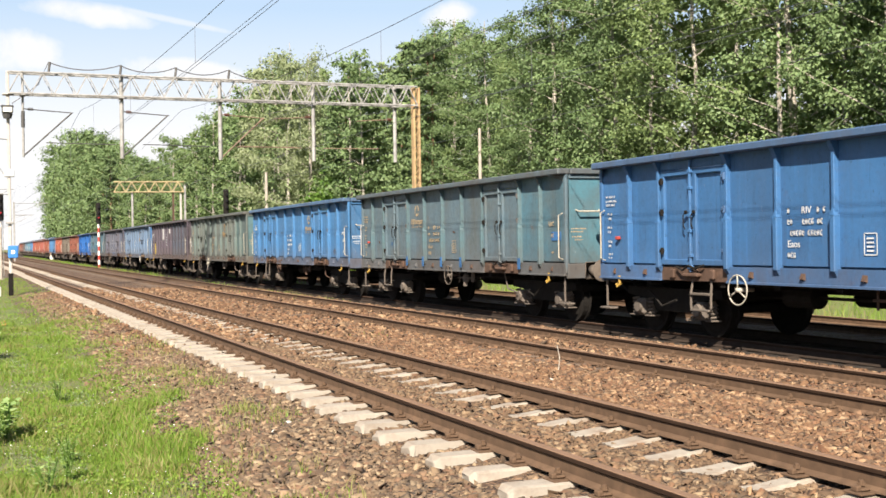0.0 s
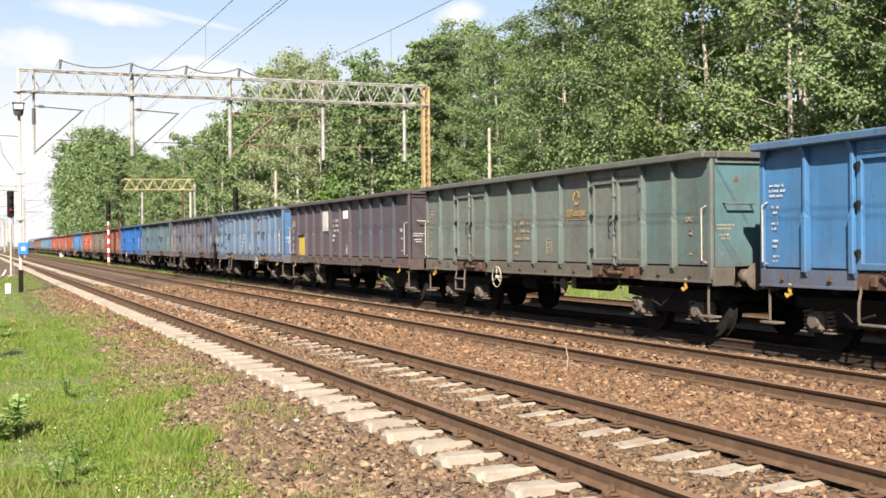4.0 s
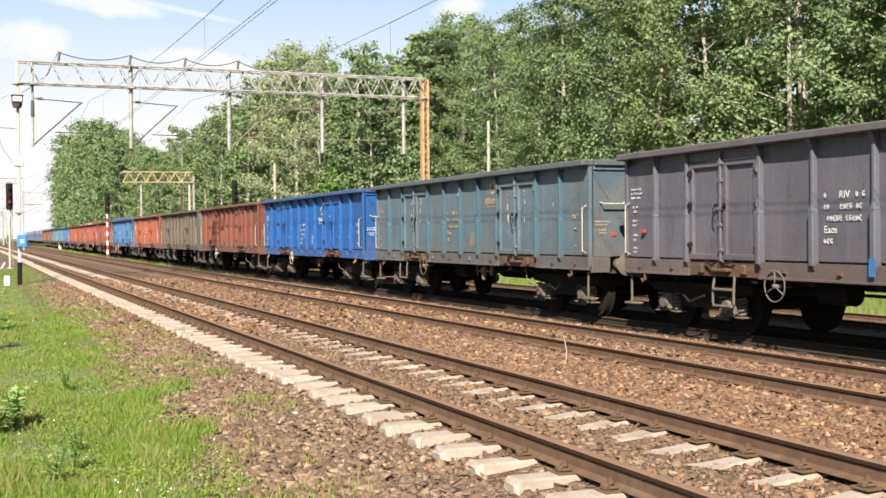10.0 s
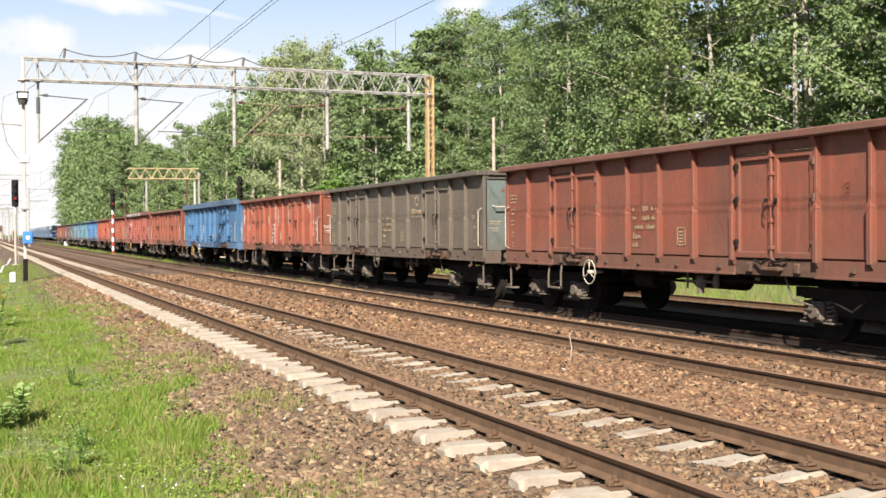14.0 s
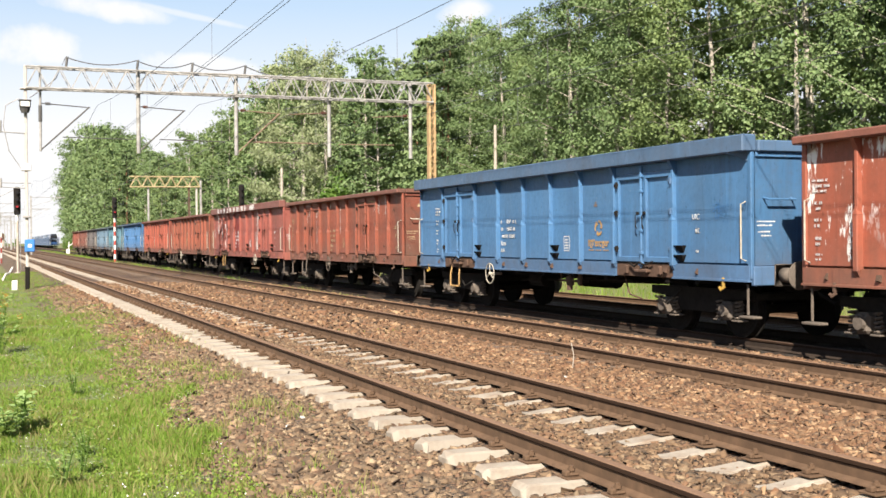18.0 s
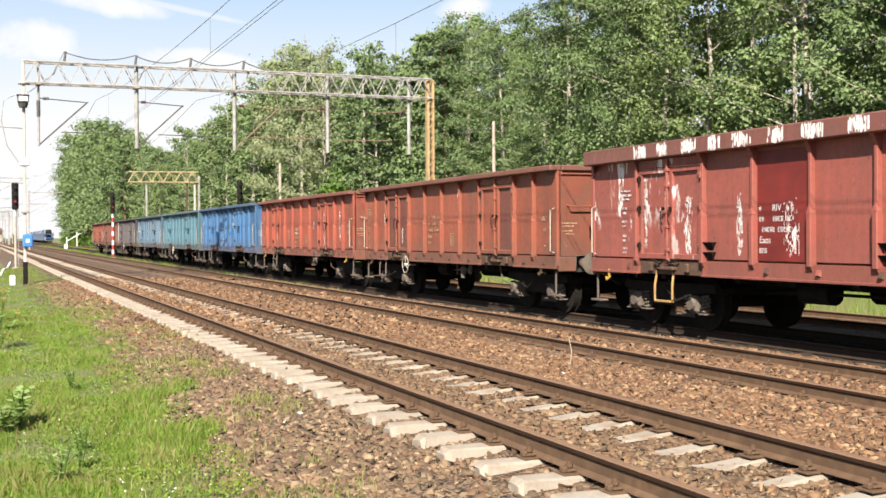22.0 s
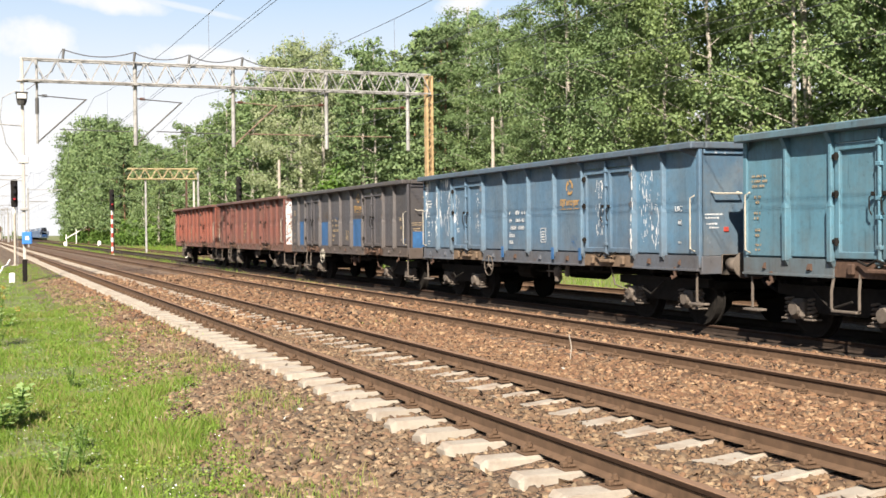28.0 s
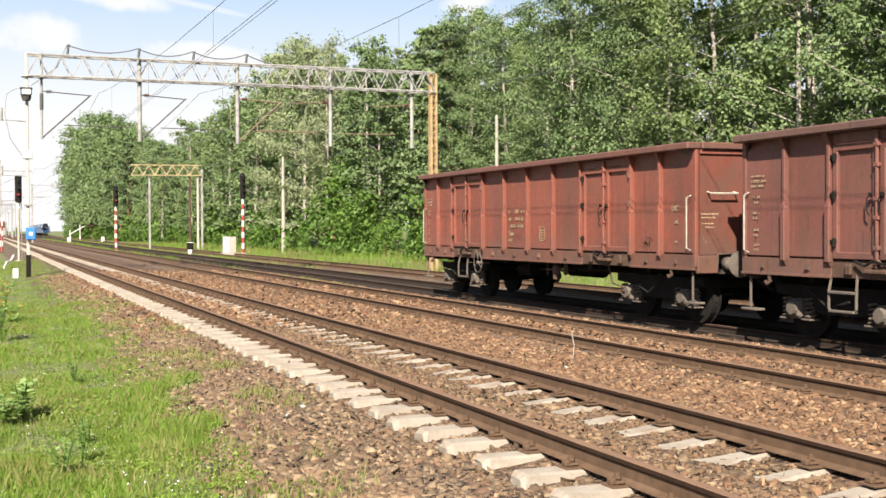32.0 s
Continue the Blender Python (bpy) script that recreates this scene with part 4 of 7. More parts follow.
def door_leaf(y0, y1, side):
    m = Mesh()
    z0, z1, t = 1.22, 2.80, 0.10
    return m.box(side * 1.40, side * 1.425, y0 + 0.02, y1 - 0.02, z0 + 0.02, z1 - 0.02)


def door_frame(y0, y1, side):
    """The pressed frame round a door leaf, one ring."""
    m = Mesh()
    z0, z1, t, e = 1.22, 2.80, 0.10, 0.012
    rings = []
    for x, o in ((1.425, 0.0), (1.475 - e, 0.0), (1.475, e), (1.475, t - e), (1.475 - e, t), (1.425, t)):
        rings.append([(side * x, y0 + o, z0 + o), (side * x, y1 - o, z0 + o), (side * x, y1 - o, z1 - o), (side * x, y0 + o, z1 - o)])
    for k, ring in enumerate(rings):
        m.v += ring
    for k in range(6):
        a, b = 4 * k, 4 * ((k + 1) % 6)
        for i in range(4):
            j = (i + 1) % 4
            q = (a + i, a + j, b + j, b + i)
            m.f.append(q[::-1] if side < 0 else q)
            m.k.append(0)
    return m


def lock_bar(side):
    m = Mesh()
    m.cyl((side * 1.50, 0, 1.12), (side * 1.50, 0, 2.93), 0.026, 8)
    for z in (1.35, 1.75, 2.0, 2.45, 2.72):
        m.box(side * 1.46, side * 1.53, -0.05, 0.05, z, z + 0.06, 0.01)
    return m.box(side * 1.46, side * 1.545, -0.07, 0.07, 1.14, 1.23, 0.03)


def lock_handle():
    m = Mesh()
    m.tube([(0, 0.0, 0.12), (-0.02, 0.06, 0.06), (-0.025, 0.05, -0.10), (-0.01, 0.02, -0.17)], 0.010, 6)
    return m.box(-0.03, 0.02, -0.02, 0.03, 0.08, 0.14, 0.01)


def threshold_lever():
    m = Mesh()
    return m.tube([(0, -0.35, 0.06), (-0.03, -0.15, 0.0), (-0.05, 0.0, 0.05), (-0.03, 0.2, -0.03), (0, 0.4, 0.03)], 0.018, 6)


def hinge(side):
    m = Mesh()
    m.cyl((side * 1.505, 0, -0.05), (side * 1.505, 0, 0.06), 0.026, 8)
    m.box(side * 1.44, side * 1.51, -0.02, 0.09, -0.02, 0.04, 0.01)
    return m


def sill(side, y0, y1):
    return Mesh().prism([(side * x, z) for x, z in ((1.40, 0.955), (1.50, 0.955), (1.50, 0.985), (1.47, 0.99), (1.47, 1.21), (1.40, 1.21))], y0, y1)


def door_sill(side):
    m = Mesh()
    m.box(side * 1.38, side * 1.44, -0.95, 0.95, 0.96, 1.20, 0.01)
    for y in (-0.6, -0.15, 0.5):
        m.box(side * 1.44, side * 1.50, y, y + 0.12, 1.0, 1.16, 0.02)
    m.box(side * 1.42, side * 1.53, -0.2, 0.22, 1.03, 1.10, 0.02)
    return m


def end_wall(front):
    e = -1 if front else 1
    y = e * K["half"]
    return Mesh().box(-1.385, 1.385, y - e * 0.05, y, 1.2, 2.97, 0.01)


def end_post():
    return Mesh().box(-0.06, 0.06, 0, 0.09, 1.1, 2.95, 0.012)


def end_band():
    return Mesh().box(-1.36, 1.36, 0, 0.04, 2.88, 2.96, 0.012)


def corner_post():
    return Mesh().box(-0.035, 0.035, -0.06, 0.035, 1.0, 2.965, 0.012)


def headstock(front):
    e = -1 if front else 1
    m = Mesh()
    y = e * K["half"]
    m.box(-1.42, 1.42, y - e * 0.02, y + e * 0.06, 0.9, 1.2, 0.012)
    m.box(-0.3, 0.3, y + e * 0.06, y + e * 0.12, 0.92, 1.18, 0.02)
    return m


def coping():
    m = Mesh()
    for s in (-1, 1):
        m.box(s * 1.36, s * 1.625, -K["half"] - 0.05, K["half"] + 0.05, 2.96, 3.08 + K["lift"], 0.02)
    for e in (-1, 1):
        m.box(-1.36, 1.36, e * (K["half"] - 0.1), e * (K["half"] + 0.1), 2.96, 3.08 + K["lift"] * 0.4, 0.02)
        for s in (-1, 1):
            m.add([(s * 1.625, e * (K["half"] - 0.35), 2.965), (s * 1.40, e * (K["half"] - 0.02), 2.965), (s * 1.40, e * (K["half"] - 0.02), 2.80)], [(0, 1, 2)])
    return m


def buffer_mesh():
    m = Mesh()
    m.box(-0.17, 0.17, 0.0, 0.03, -0.17, 0.17, 0.01)
    m.cyl((0, 0.02, 0), (0, 0.25, 0), 0.115, 14)
    m.cyl((0, 0.23, 0), (0, 0.37, 0), 0.085, 14)
    m.cyl((0, 0.37, 0), (0, 0.395, 0), 0.20, 16, 0.225)
    m.cyl((0, 0.395, 0), (0, 0.405, 0), 0.225, 16, 0.21)
    return m


def coupling_mesh():
    m = Mesh()
    m.tube([(0, 0.05, 1.03), (0, 0.25, 1.05), (0, 0.36, 1.1), (0, 0.4, 1.02), (0, 0.33, 0.97)], 0.035, 7)
    m.tube([(0.35, 0.05, 0.95), (0.36, 0.25, 0.75), (0.3, 0.5, 0.62), (0.2, 0.56, 0.75)], 0.028, 6)
    m.tube([(-0.06, 0.1, 0.98), (-0.06, 0.3, 0.7), (0.06, 0.3, 0.7), (0.06, 0.1, 0.98)], 0.02, 6)
    return m


def bolster():
    m = Mesh()
    m.box(-1.0, 1.0, -0.16, 0.16, 0.50, 0.78, 0.03)
    m.box(-0.3, 0.3, -0.3, 0.3, 0.7, 0.8, 0.03)
    m.cyl((0, 0, 0.75), (0, 0, 0.97), 0.28, 12)
    return m


def side_frame(s):
    x = s * 1.0
    m = Mesh()
    m.prism([(-1.42, 0.80), (1.42, 0.80), (1.42, 0.66), (0.66, 0.60), (0.50, 0.40), (-0.50, 0.40), (-0.66, 0.60), (-1.42, 0.66)], x - 0.06, x + 0.06)
    m.v = [(y, xx, z) for xx, y, z in m.v]
    return m


def bogie_beam():
    return Mesh().box(-0.94, 0.94, -0.06, 0.06, 0.62, 0.76, 0.02)


def axle_box(s):
    m = Mesh()
    m.box(s * 0.98, s * 1.16, -0.15, 0.15, 0.30, 0.60, 0.05)
    m.cyl((s * 1.16, 0, 0.46), (s * 1.21, 0, 0.46), 0.12, 12, 0.10)
    return m


def spring():
    m = Mesh()
    m.tube([(0.075 * math.cos(i * 1.15), 0.075 * math.sin(i * 1.15), 0.31 + 0.30 * i / 26) for i in range(27)], 0.019, 4)
    return m.box(-0.10, 0.10, -0.10, 0.10, 0.28, 0.31, 0.01)


def wheelset():
    m = Mesh()
    m.cyl((-1.05, 0, 0), (1.05, 0, 0), 0.08, 10)
    for s in (-1, 1):
        a, b = s * 0.70, s * 0.83
        m.cyl((a, 0, 0), (b, 0, 0), 0.46, 26)
        m.cyl((s * 0.685, 0, 0), (s * 0.715, 0, 0), 0.49, 26)
        m.cyl((b, 0, 0), (b + s * 0.01, 0, 0), 0.40, 26, 0.38)
        m.cyl((b, 0, 0), (b + s * 0.05, 0, 0), 0.13, 12)
        for i in range(6):
            an = i * math.pi / 3
            m.cyl((b + s * 0.005, 0.26 * math.cos(an), 0.26 * math.sin(an)), (b + s * 0.016, 0.26 * math.cos(an), 0.26 * math.sin(an)), 0.03, 6)
    return m


def underframe():
    m = Mesh()
    m.box(-0.35, -0.22, -K["half"] + 0.1, K["half"] - 0.1, 0.78, 1.18)
    m.box(0.22, 0.35, -K["half"] + 0.1, K["half"] - 0.1, 0.78, 1.18)
    for y in (-5.6, -4.7, -2.6, -1.3, 0, 1.3, 2.6, 4.7, 5.6):
        m.box(-1.4, 1.4, y - 0.06, y + 0.06, 0.88, 1.16)
    m.box(-1.36, 1.36, -K["half"] + 0.06, K["half"] - 0.06, 1.16, 1.22)
    return m


def brake_gear():
    m = Mesh()
    m.cyl((-0.62, 1.3, 0.74), (-0.62, 1.95, 0.74), 0.17, 14)
    m.cyl((0.5, 0.2, 0.74), (0.5, 1.6, 0.74), 0.2, 14)
    m.cyl((-0.62, -0.6, 0.74), (-0.62, 1.3, 0.74), 0.025, 8)
    m.cyl((-0.45, -3.3, 0.80), (-0.45, -0.6, 0.76), 0.025, 6)
    m.cyl((-1.15, -3.2, 0.86), (-1.15, -1.2, 0.82), 0.02, 6)
    m.cyl((-0.3, 3.3, 0.66), (-0.3, 1.9, 0.72), 0.03, 8)
    m.cyl((-1.2, -3.0, 0.93), (-1.2, 3.0, 0.93), 0.025, 6)
    for y in (-1.2, -2.0, -2.8):
        m.box(-1.3, -0.4, y - 0.02, y + 0.02, 0.86, 0.95)
    m.tube([(-1.25, -4.9, 0.75), (-1.27, -4.5, 0.5), (-1.25, -4.1, 0.62)], 0.02, 6)
    m.tube([(-1.25, 4.9, 0.75), (-1.27, 4.5, 0.5), (-1.25, 4.1, 0.62)], 0.02, 6)
    return m


def load_lever():
    m = Mesh()
    m.cyl((0, 0.45, 0), (0, -0.5, 0), 0.022, 6)
    m.box(-0.04, 0.06, -0.12, 0.12, -0.12, 0.1, 0.04)
    m.cyl((0, 0, -0.2), (0, 0, -0.1), 0.06, 8)
    return m.box(-0.03, 0.04, -0.5, -0.35, -0.1, 0.17, 0.03)


def hanger():
    return Mesh().box(-0.012, 0.012, -0.02, 0.02, -0.3, 0.0, 0.005)


def air_pipe():
    return Mesh().tube([(0, 0.2, 0), (-0.02, 0.0, -0.34), (0.0, -0.4, -0.41)], 0.016, 6)


def handwheel():
    m = Mesh()
    n = 20
    m.tube([(0, 0.23 * math.cos(2 * math.pi * i / n), 0.23 * math.sin(2 * math.pi * i / n)) for i in range(n)], 0.0125, 6, True)
    for i in range(3):
        an = math.pi / 2 + i * 2 * math.pi / 3
        m.cyl((0, 0, 0), (0, 0.23 * math.cos(an), 0.23 * math.sin(an)), 0.012, 6)
    m.cyl((0.3, 0, 0), (-0.03, 0, 0), 0.035, 8)
    return m


def frame_step(rung):
    """A bent bar that hangs under the sill as a step, some with a second tread."""
    m = Mesh()
    m.tube([(0.02, 0.25, 0.06), (-0.02, 0.27, -0.2), (-0.02, 0.27, -0.43), (-0.02, 0.24, -0.47), (-0.02, -0.24, -0.47), (-0.02, -0.27, -0.43), (-0.02, -0.27, -0.2), (0.02, -0.25, 0.06)], 0.021, 6)
    m.box(-0.06, 0.03, -0.25, 0.25, -0.49, -0.455, 0.008)
    if rung:
        m.box(-0.06, 0.03, -0.26, 0.26, -0.23, -0.19, 0.008)
    return m


def corner_step():
    m = Mesh()
    m.cyl((0, 0, 0), (0, 0, -0.48), 0.022, 6)
    m.box(-0.07, 0.1, -0.22, 0.16, -0.53, -0.49, 0.01)
    return m


def corner_rail():
    m = Mesh()
    return m.tube([(0.09, 0, 1.28), (0, 0, 1.32), (0, 0, 2.16), (0.09, 0, 2.2)], 0.0135, 7)


def end_rail():
    m = Mesh()
    m.tube([(-1.2, 0.06, 2.26), (-1.2, -0.07, 2.23), (-0.68, -0.07, 2.23), (-0.68, 0.06, 2.26)], 0.017, 6)
    return m


def tow_hook():
    m = Mesh()
    m.box(-0.02, 0.02, -0.032, 0.032, -0.10, 0.04, 0.012)
    m.tube([(-0.01, -0.05, -0.10), (-0.05, 0, -0.15), (-0.02, 0.07, -0.12)], 0.026, 6)
    return m


def bars(rows, side=-1, x=1.431):
    """Stencilled lines: (y of the left end, z, length, height), each sign a cluster of short bars."""
    m = Mesh()
    for y, z, n, h in rows:
        w = h * 0.62
        t = h * 0.17
        for i in range(n):
            if (i * 7 + int(z * 53)) % 6 == 5:
                continue
            ya = y - i * w
            yb = ya - w * 0.74
            k = (i * 5 + int(z * 31)) % 4
            for p, q, lo, hi in ((ya, ya - t, 0.05, 0.85), (ya, yb, 0.85 - 0.17, 0.85), (ya, yb, 0.05, 0.22), (yb + t, yb, 0.05 if k % 2 else 0.45, 0.85 if k < 2 else 0.5)):
                m.box(side * x, side * (x + 0.0025), p, q, z + h * lo, z + h * hi)
    return m


def frame_bars(y, z, w, h, lines):
    m = Mesh()
    t = 0.014
    for a, b, c, d in ((y, y - w, z, z + t), (y, y - w, z + h - t, z + h), (y, y - t, z, z + h), (y - w + t, y - w, z, z + h)):
        m.box(-1.431, -1.4335, a, b, c, d)
    for i in range(lines):
        zz = z + 0.05 + i * (h - 0.08) / lines
        m.box(-1.431, -1.4335, y - 0.05, y - w + 0.06, zz, zz + 0.022)
    return m


def letters(word, size, material, parent, place, label):
    """Built-in letters, laid flat on the near side of the wagon."""
    key = "letters" + word
    if key + K["tag"] not in CACHE:
        cu = bpy.data.curves.new("letters", "FONT")
        cu.body, cu.size, cu.extrude = word, size, 0.0015
        ob = bpy.data.objects.new("letters", cu)
        scene.collection.objects.link(ob)
        CACHE[key + K["tag"]] = bpy.data.meshes.new_from_object(ob.evaluated_get(bpy.context.evaluated_depsgraph_get()))
        bpy.data.objects.remove(ob)
        bpy.data.curves.remove(cu)
    o = wpart("lettering", key, None, material, parent, label)
    # reading direction runs towards the leading end of the wagon (minus y), outward is minus x
    o.matrix_local = Matrix(((0, 0, -1, place[0]), (-1, 0, 0, place[1]), (0, 1, 0, place[2]), (0, 0, 0, 1)))
    return o


# older paint that shows through on some of the wagons
UNDER = {6: (0.06, 0.075, 0.13), 4: (0.08, 0.075, 0.075), 20: (0.08, 0.07, 0.065), 5: (0.13, 0.16, 0.19), 1: (0.13, 0.13, 0.11), 3: (0.14, 0.13, 0.11), 7: (0.16, 0.16, 0.15), 10: (0.14, 0.12, 0.10),
         19: (0.17, 0.20, 0.22), 18: (0.12, 0.18, 0.20), 12: (0.08, 0.17, 0.30), 8: (0.02, 0.09, 0.26), 0: (0.05, 0.11, 0.22), 2: (0.08, 0.17, 0.30), 17: (0.08, 0.16, 0.26)}
FRESH_BLUE = plain("fresh_blue_paint", (0.035, 0.14, 0.34), 0.6, 0, 0.5, 2.5)
FRESH_RED = plain("fresh_red_paint", (0.20, 0.024, 0.02), 0.6, 0, 0.4, 2.5)
SANDY = plain("sandy_rust", (0.20, 0.14, 0.095), 0.85, 0, 0.4, 9)
HATCH = plain("hatch_yellow", (0.55, 0.41, 0.07), 0.6, 0, 0.3, 5)
ORANGE = plain("bared_orange_primer", (0.21, 0.075, 0.045), 0.7, 0, 0.4, 4)
FLAKE = plain("bared_white_paint", (0.86, 0.88, 0.90), 0.7, 0, 0.3, 25)
PALE_PANEL = plain("pale_board", (0.55, 0.55, 0.55), 0.6, 0, 0.2, 3)
DARK_DOOR = wagon_paint("dark_red_door", (0.16, 0.052, 0.042), 0.4, 0.2)
BLUE_RIB = wagon_paint("worn_blue_ribs", (0.055, 0.07, 0.10), 0.4, 0.1)
BLUE_END = wagon_paint("old_blue_end", (0.07, 0.095, 0.16), 0.5, 0.25)
ENDS = {1: wagon_paint("old_cyan_end", (0.075, 0.21, 0.275), 0.45, 0.3), 6: BLUE_END, 3: wagon_paint("old_teal_end", (0.09, 0.20, 0.23), 0.35, 0.2), 10: wagon_paint("grey_teal_end", (0.13, 0.17, 0.17), 0.4, 0.2), 5: wagon_paint("fresh_blue_end", (0.05, 0.18, 0.40), 0.3, 0.1)}


def peeled(name, under, over):
    """White paint that has come off in ragged patches, down to the brown below."""
    m = Nodes(name)
    c = m.mix(m.ramp(m.noise(6, 5, 0.65), 0.35, 0.7), scaled(under, 0.7), scaled(under, 1.25))
    coat = m.mix(m.ramp(m.noise(3, 6, 0.7, (1, 1, 0.4)), 0.3, 0.7), scaled(over, 0.72), over)
    left = m.math("MULTIPLY", m.ramp(m.noise(9, 9, 0.75, (1, 1, 0.7)), 0.455, 0.505), m.ramp(m.noise(1.5, 4, 0.6, (1, 1, 0.5)), 0.32, 0.44))
    return m.surface(m.mix(left, c, coat), 0.7, 0, m.bump(left, 0.3, 0.004), 0.3)


PEEL = peeled("peeled_white", (0.17, 0.075, 0.06), (0.80, 0.80, 0.84))


# how far dust and rust hide the paint along the foot; ribs and front bays in another tone
REDS = (9, 11, 13, 14, 15, 16, 21, 22)
SILL_DIRT = {0: 0.18, 8: 0.1, 12: 0.15, 2: 0.55, 14: 0.15, 17: 0.45, 5: 0.45, 7: 0.5, 9: 0.4, 11: 0.45, 13: 0.4, 15: 0.45, 16: 0.4}
RIB_TONE = {7: (0.042, 0.115, 0.165), 1: (0.085, 0.16, 0.19), 6: (0.10, 0.115, 0.16), 20: (0.12, 0.115, 0.12), 19: (0.12, 0.21, 0.30), 3: (0.12, 0.17, 0.165)}
FRONT_TONE = {1: (0.07, 0.17, 0.23), 6: (0.055, 0.085, 0.16), 3: (0.085, 0.15, 0.155), 19: (0.10, 0.22, 0.34), 5: (0.12, 0.22, 0.36)}


def wagon(j, spec):
    name, hexa, grime, rust, flake, marks, wheel_y, step_y = spec
    paint = wagon_paint("paint_" + name.replace(" ", "_").replace(",", "") + ("_%d" % j), srgb(hexa), grime, rust, flake, UNDER.get(j, (0.10, 0.075, 0.06)), 0.35 if j in (0, 8, 12, 14) else 1.0)
    end_paint = wagon_paint("end_%d" % j, tuple(c * 0.8 for c in srgb(hexa)), min(0.9, grime + 0.2), rust + 0.1, flake, UNDER.get(j, (0.10, 0.075, 0.06)))
    soil_k = SILL_DIRT.get(j, 0.5)
    foot_paint = wagon_paint("foot_%d" % j, tuple(c * (1 - soil_k) + d * soil_k for c, d in zip(srgb(hexa), (0.15, 0.085, 0.06) if j in REDS else (0.118, 0.086, 0.066))), 0.15 + soil_k * 0.9, soil_k * 0.8, dust=soil_k * 0.7)
    top_paint = wagon_paint("top_%d" % j, tuple(c * 0.58 + d * 0.28 for c, d in zip(srgb(hexa), (0.12, 0.115, 0.105))), grime, rust * 0.6)
    rib_paint = wagon_paint("ribs_%d" % j, RIB_TONE[j], grime * 0.7, rust) if j in RIB_TONE else paint
    front_paint = wagon_paint("front_%d" % j, FRONT_TONE[j], grime * 0.8, rust, flake, UNDER.get(j, (0.10, 0.075, 0.06))) if j in FRONT_TONE else paint
    mark = MARK_WHITE if marks == "white" else MARK_YELLOW
    plain_sided = j == 4
    K.update(LONG if j in (12, 14) else CLOSE if j in CLOSE_RIBBED else SHORT)
    BAY = [-K["half"], *K["ribs"], K["half"]]
    ob = thing("open_goods_wagon", pose(T3, REAR[j] - K["half"], RAIL_Z[T3]), name + " high-sided open steel goods wagon " + ("without doors" if plain_sided else "with side doors"), "goods wagon", "wagons of the goods train")
    for side in (-1, 1):
        q = "n" if side < 0 else "f"
        doors = () if plain_sided else K["doors"]
        for i in range(len(BAY) - 1):
            a, b = BAY[i], BAY[i + 1]
            if (a, b) in doors:
                leafs = []
                mid = (a + b) / 2
                for k, (c, d) in enumerate(((a + 0.06, mid - 0.02), (mid + 0.02, b - 0.06))):
                    leaf = wpart("door", "leaf%d%d%s" % (i, k, q), lambda c=c, d=d: door_leaf(c, d, side), DARK_DOOR if j == 15 and (i > 5 or k == 0) else paint, ob, "side door leaf with a pressed frame")
                    leafs.append(leaf)
                    wpart("door_frame", "dframe%d%d%s" % (i, k, q), lambda c=c, d=d: door_frame(c, d, side), paint, leaf)
                bar = wpart("lock_bar", "lock" + q, lambda: lock_bar(side), paint, leafs[0])
                bar.location = (0, mid, 0)
                if side < 0:
                    for dy in (-0.11, 0.11):
                        hd = wpart("lock_handle", "lockh", lock_handle, BLACK, leafs[dy > 0], "black lock handle")
                        hd.matrix_local = pose(-1.50, mid + dy, 1.98, 0, 0, 0)
                    lv = wpart("latch_lever", "tlever", threshold_lever, BLACK, leafs[0], "black latch lever under the door")
                    lv.location = (-1.50, mid, 1.17)
                for z in (1.45, 2.1, 2.62):
                    for yy, lf in ((a + 0.03, leafs[0]), (b - 0.13, leafs[1])):
                        hg = wpart("hinge", "hinge" + q, lambda: hinge(side), BLACK if lf is leafs[1] else paint, lf)
                        hg.location = (0, yy, z)
                lintel = wpart("door_lintel", "lintel%d%s" % (i, q), lambda a=a, b=b: Mesh().box(side * 1.40, side * 1.47, a + 0.05, b - 0.05, 2.81, 2.95, 0.01), paint, ob)
                ds_ = wpart("door_threshold", "dsill" + q, lambda: door_sill(side), SANDY if j in (5, 19) else RUST, ob, "rusty door threshold")
                ds_.location = (0, mid, 0)
            else:
                cuts = [a, (a + b) / 2, b] if (a, b) in K["doors"] else [a, b]
                for c, d in zip(cuts, cuts[1:]):
                    wpart("side_panel", "panel%.2f_%.2f%s" % (c, d, q), lambda c=c, d=d: panel_mesh(c, d, side), front_paint if i < 2 else paint, ob, "", True)
        for y in (*K["ribs"], *((-3.08, 3.08) if plain_sided else ())):
            rb = wpart("rib", "rib" + q, lambda: rib_mesh(side), (BLUE_RIB if y < -1.5 else paint) if plain_sided else rib_paint, ob)
            rb.location = (0, y, 0)
        (a, b), (c, d) = K["doors"]
        for n, (y0, y1) in enumerate(((-K["half"], a + 0.02), (b - 0.02, c + 0.02), (d - 0.02, K["half"]))):
            wpart("side_sill", "sill%d%s" % (n, q), lambda y0=y0, y1=y1: sill(side, y0, y1), foot_paint, ob)
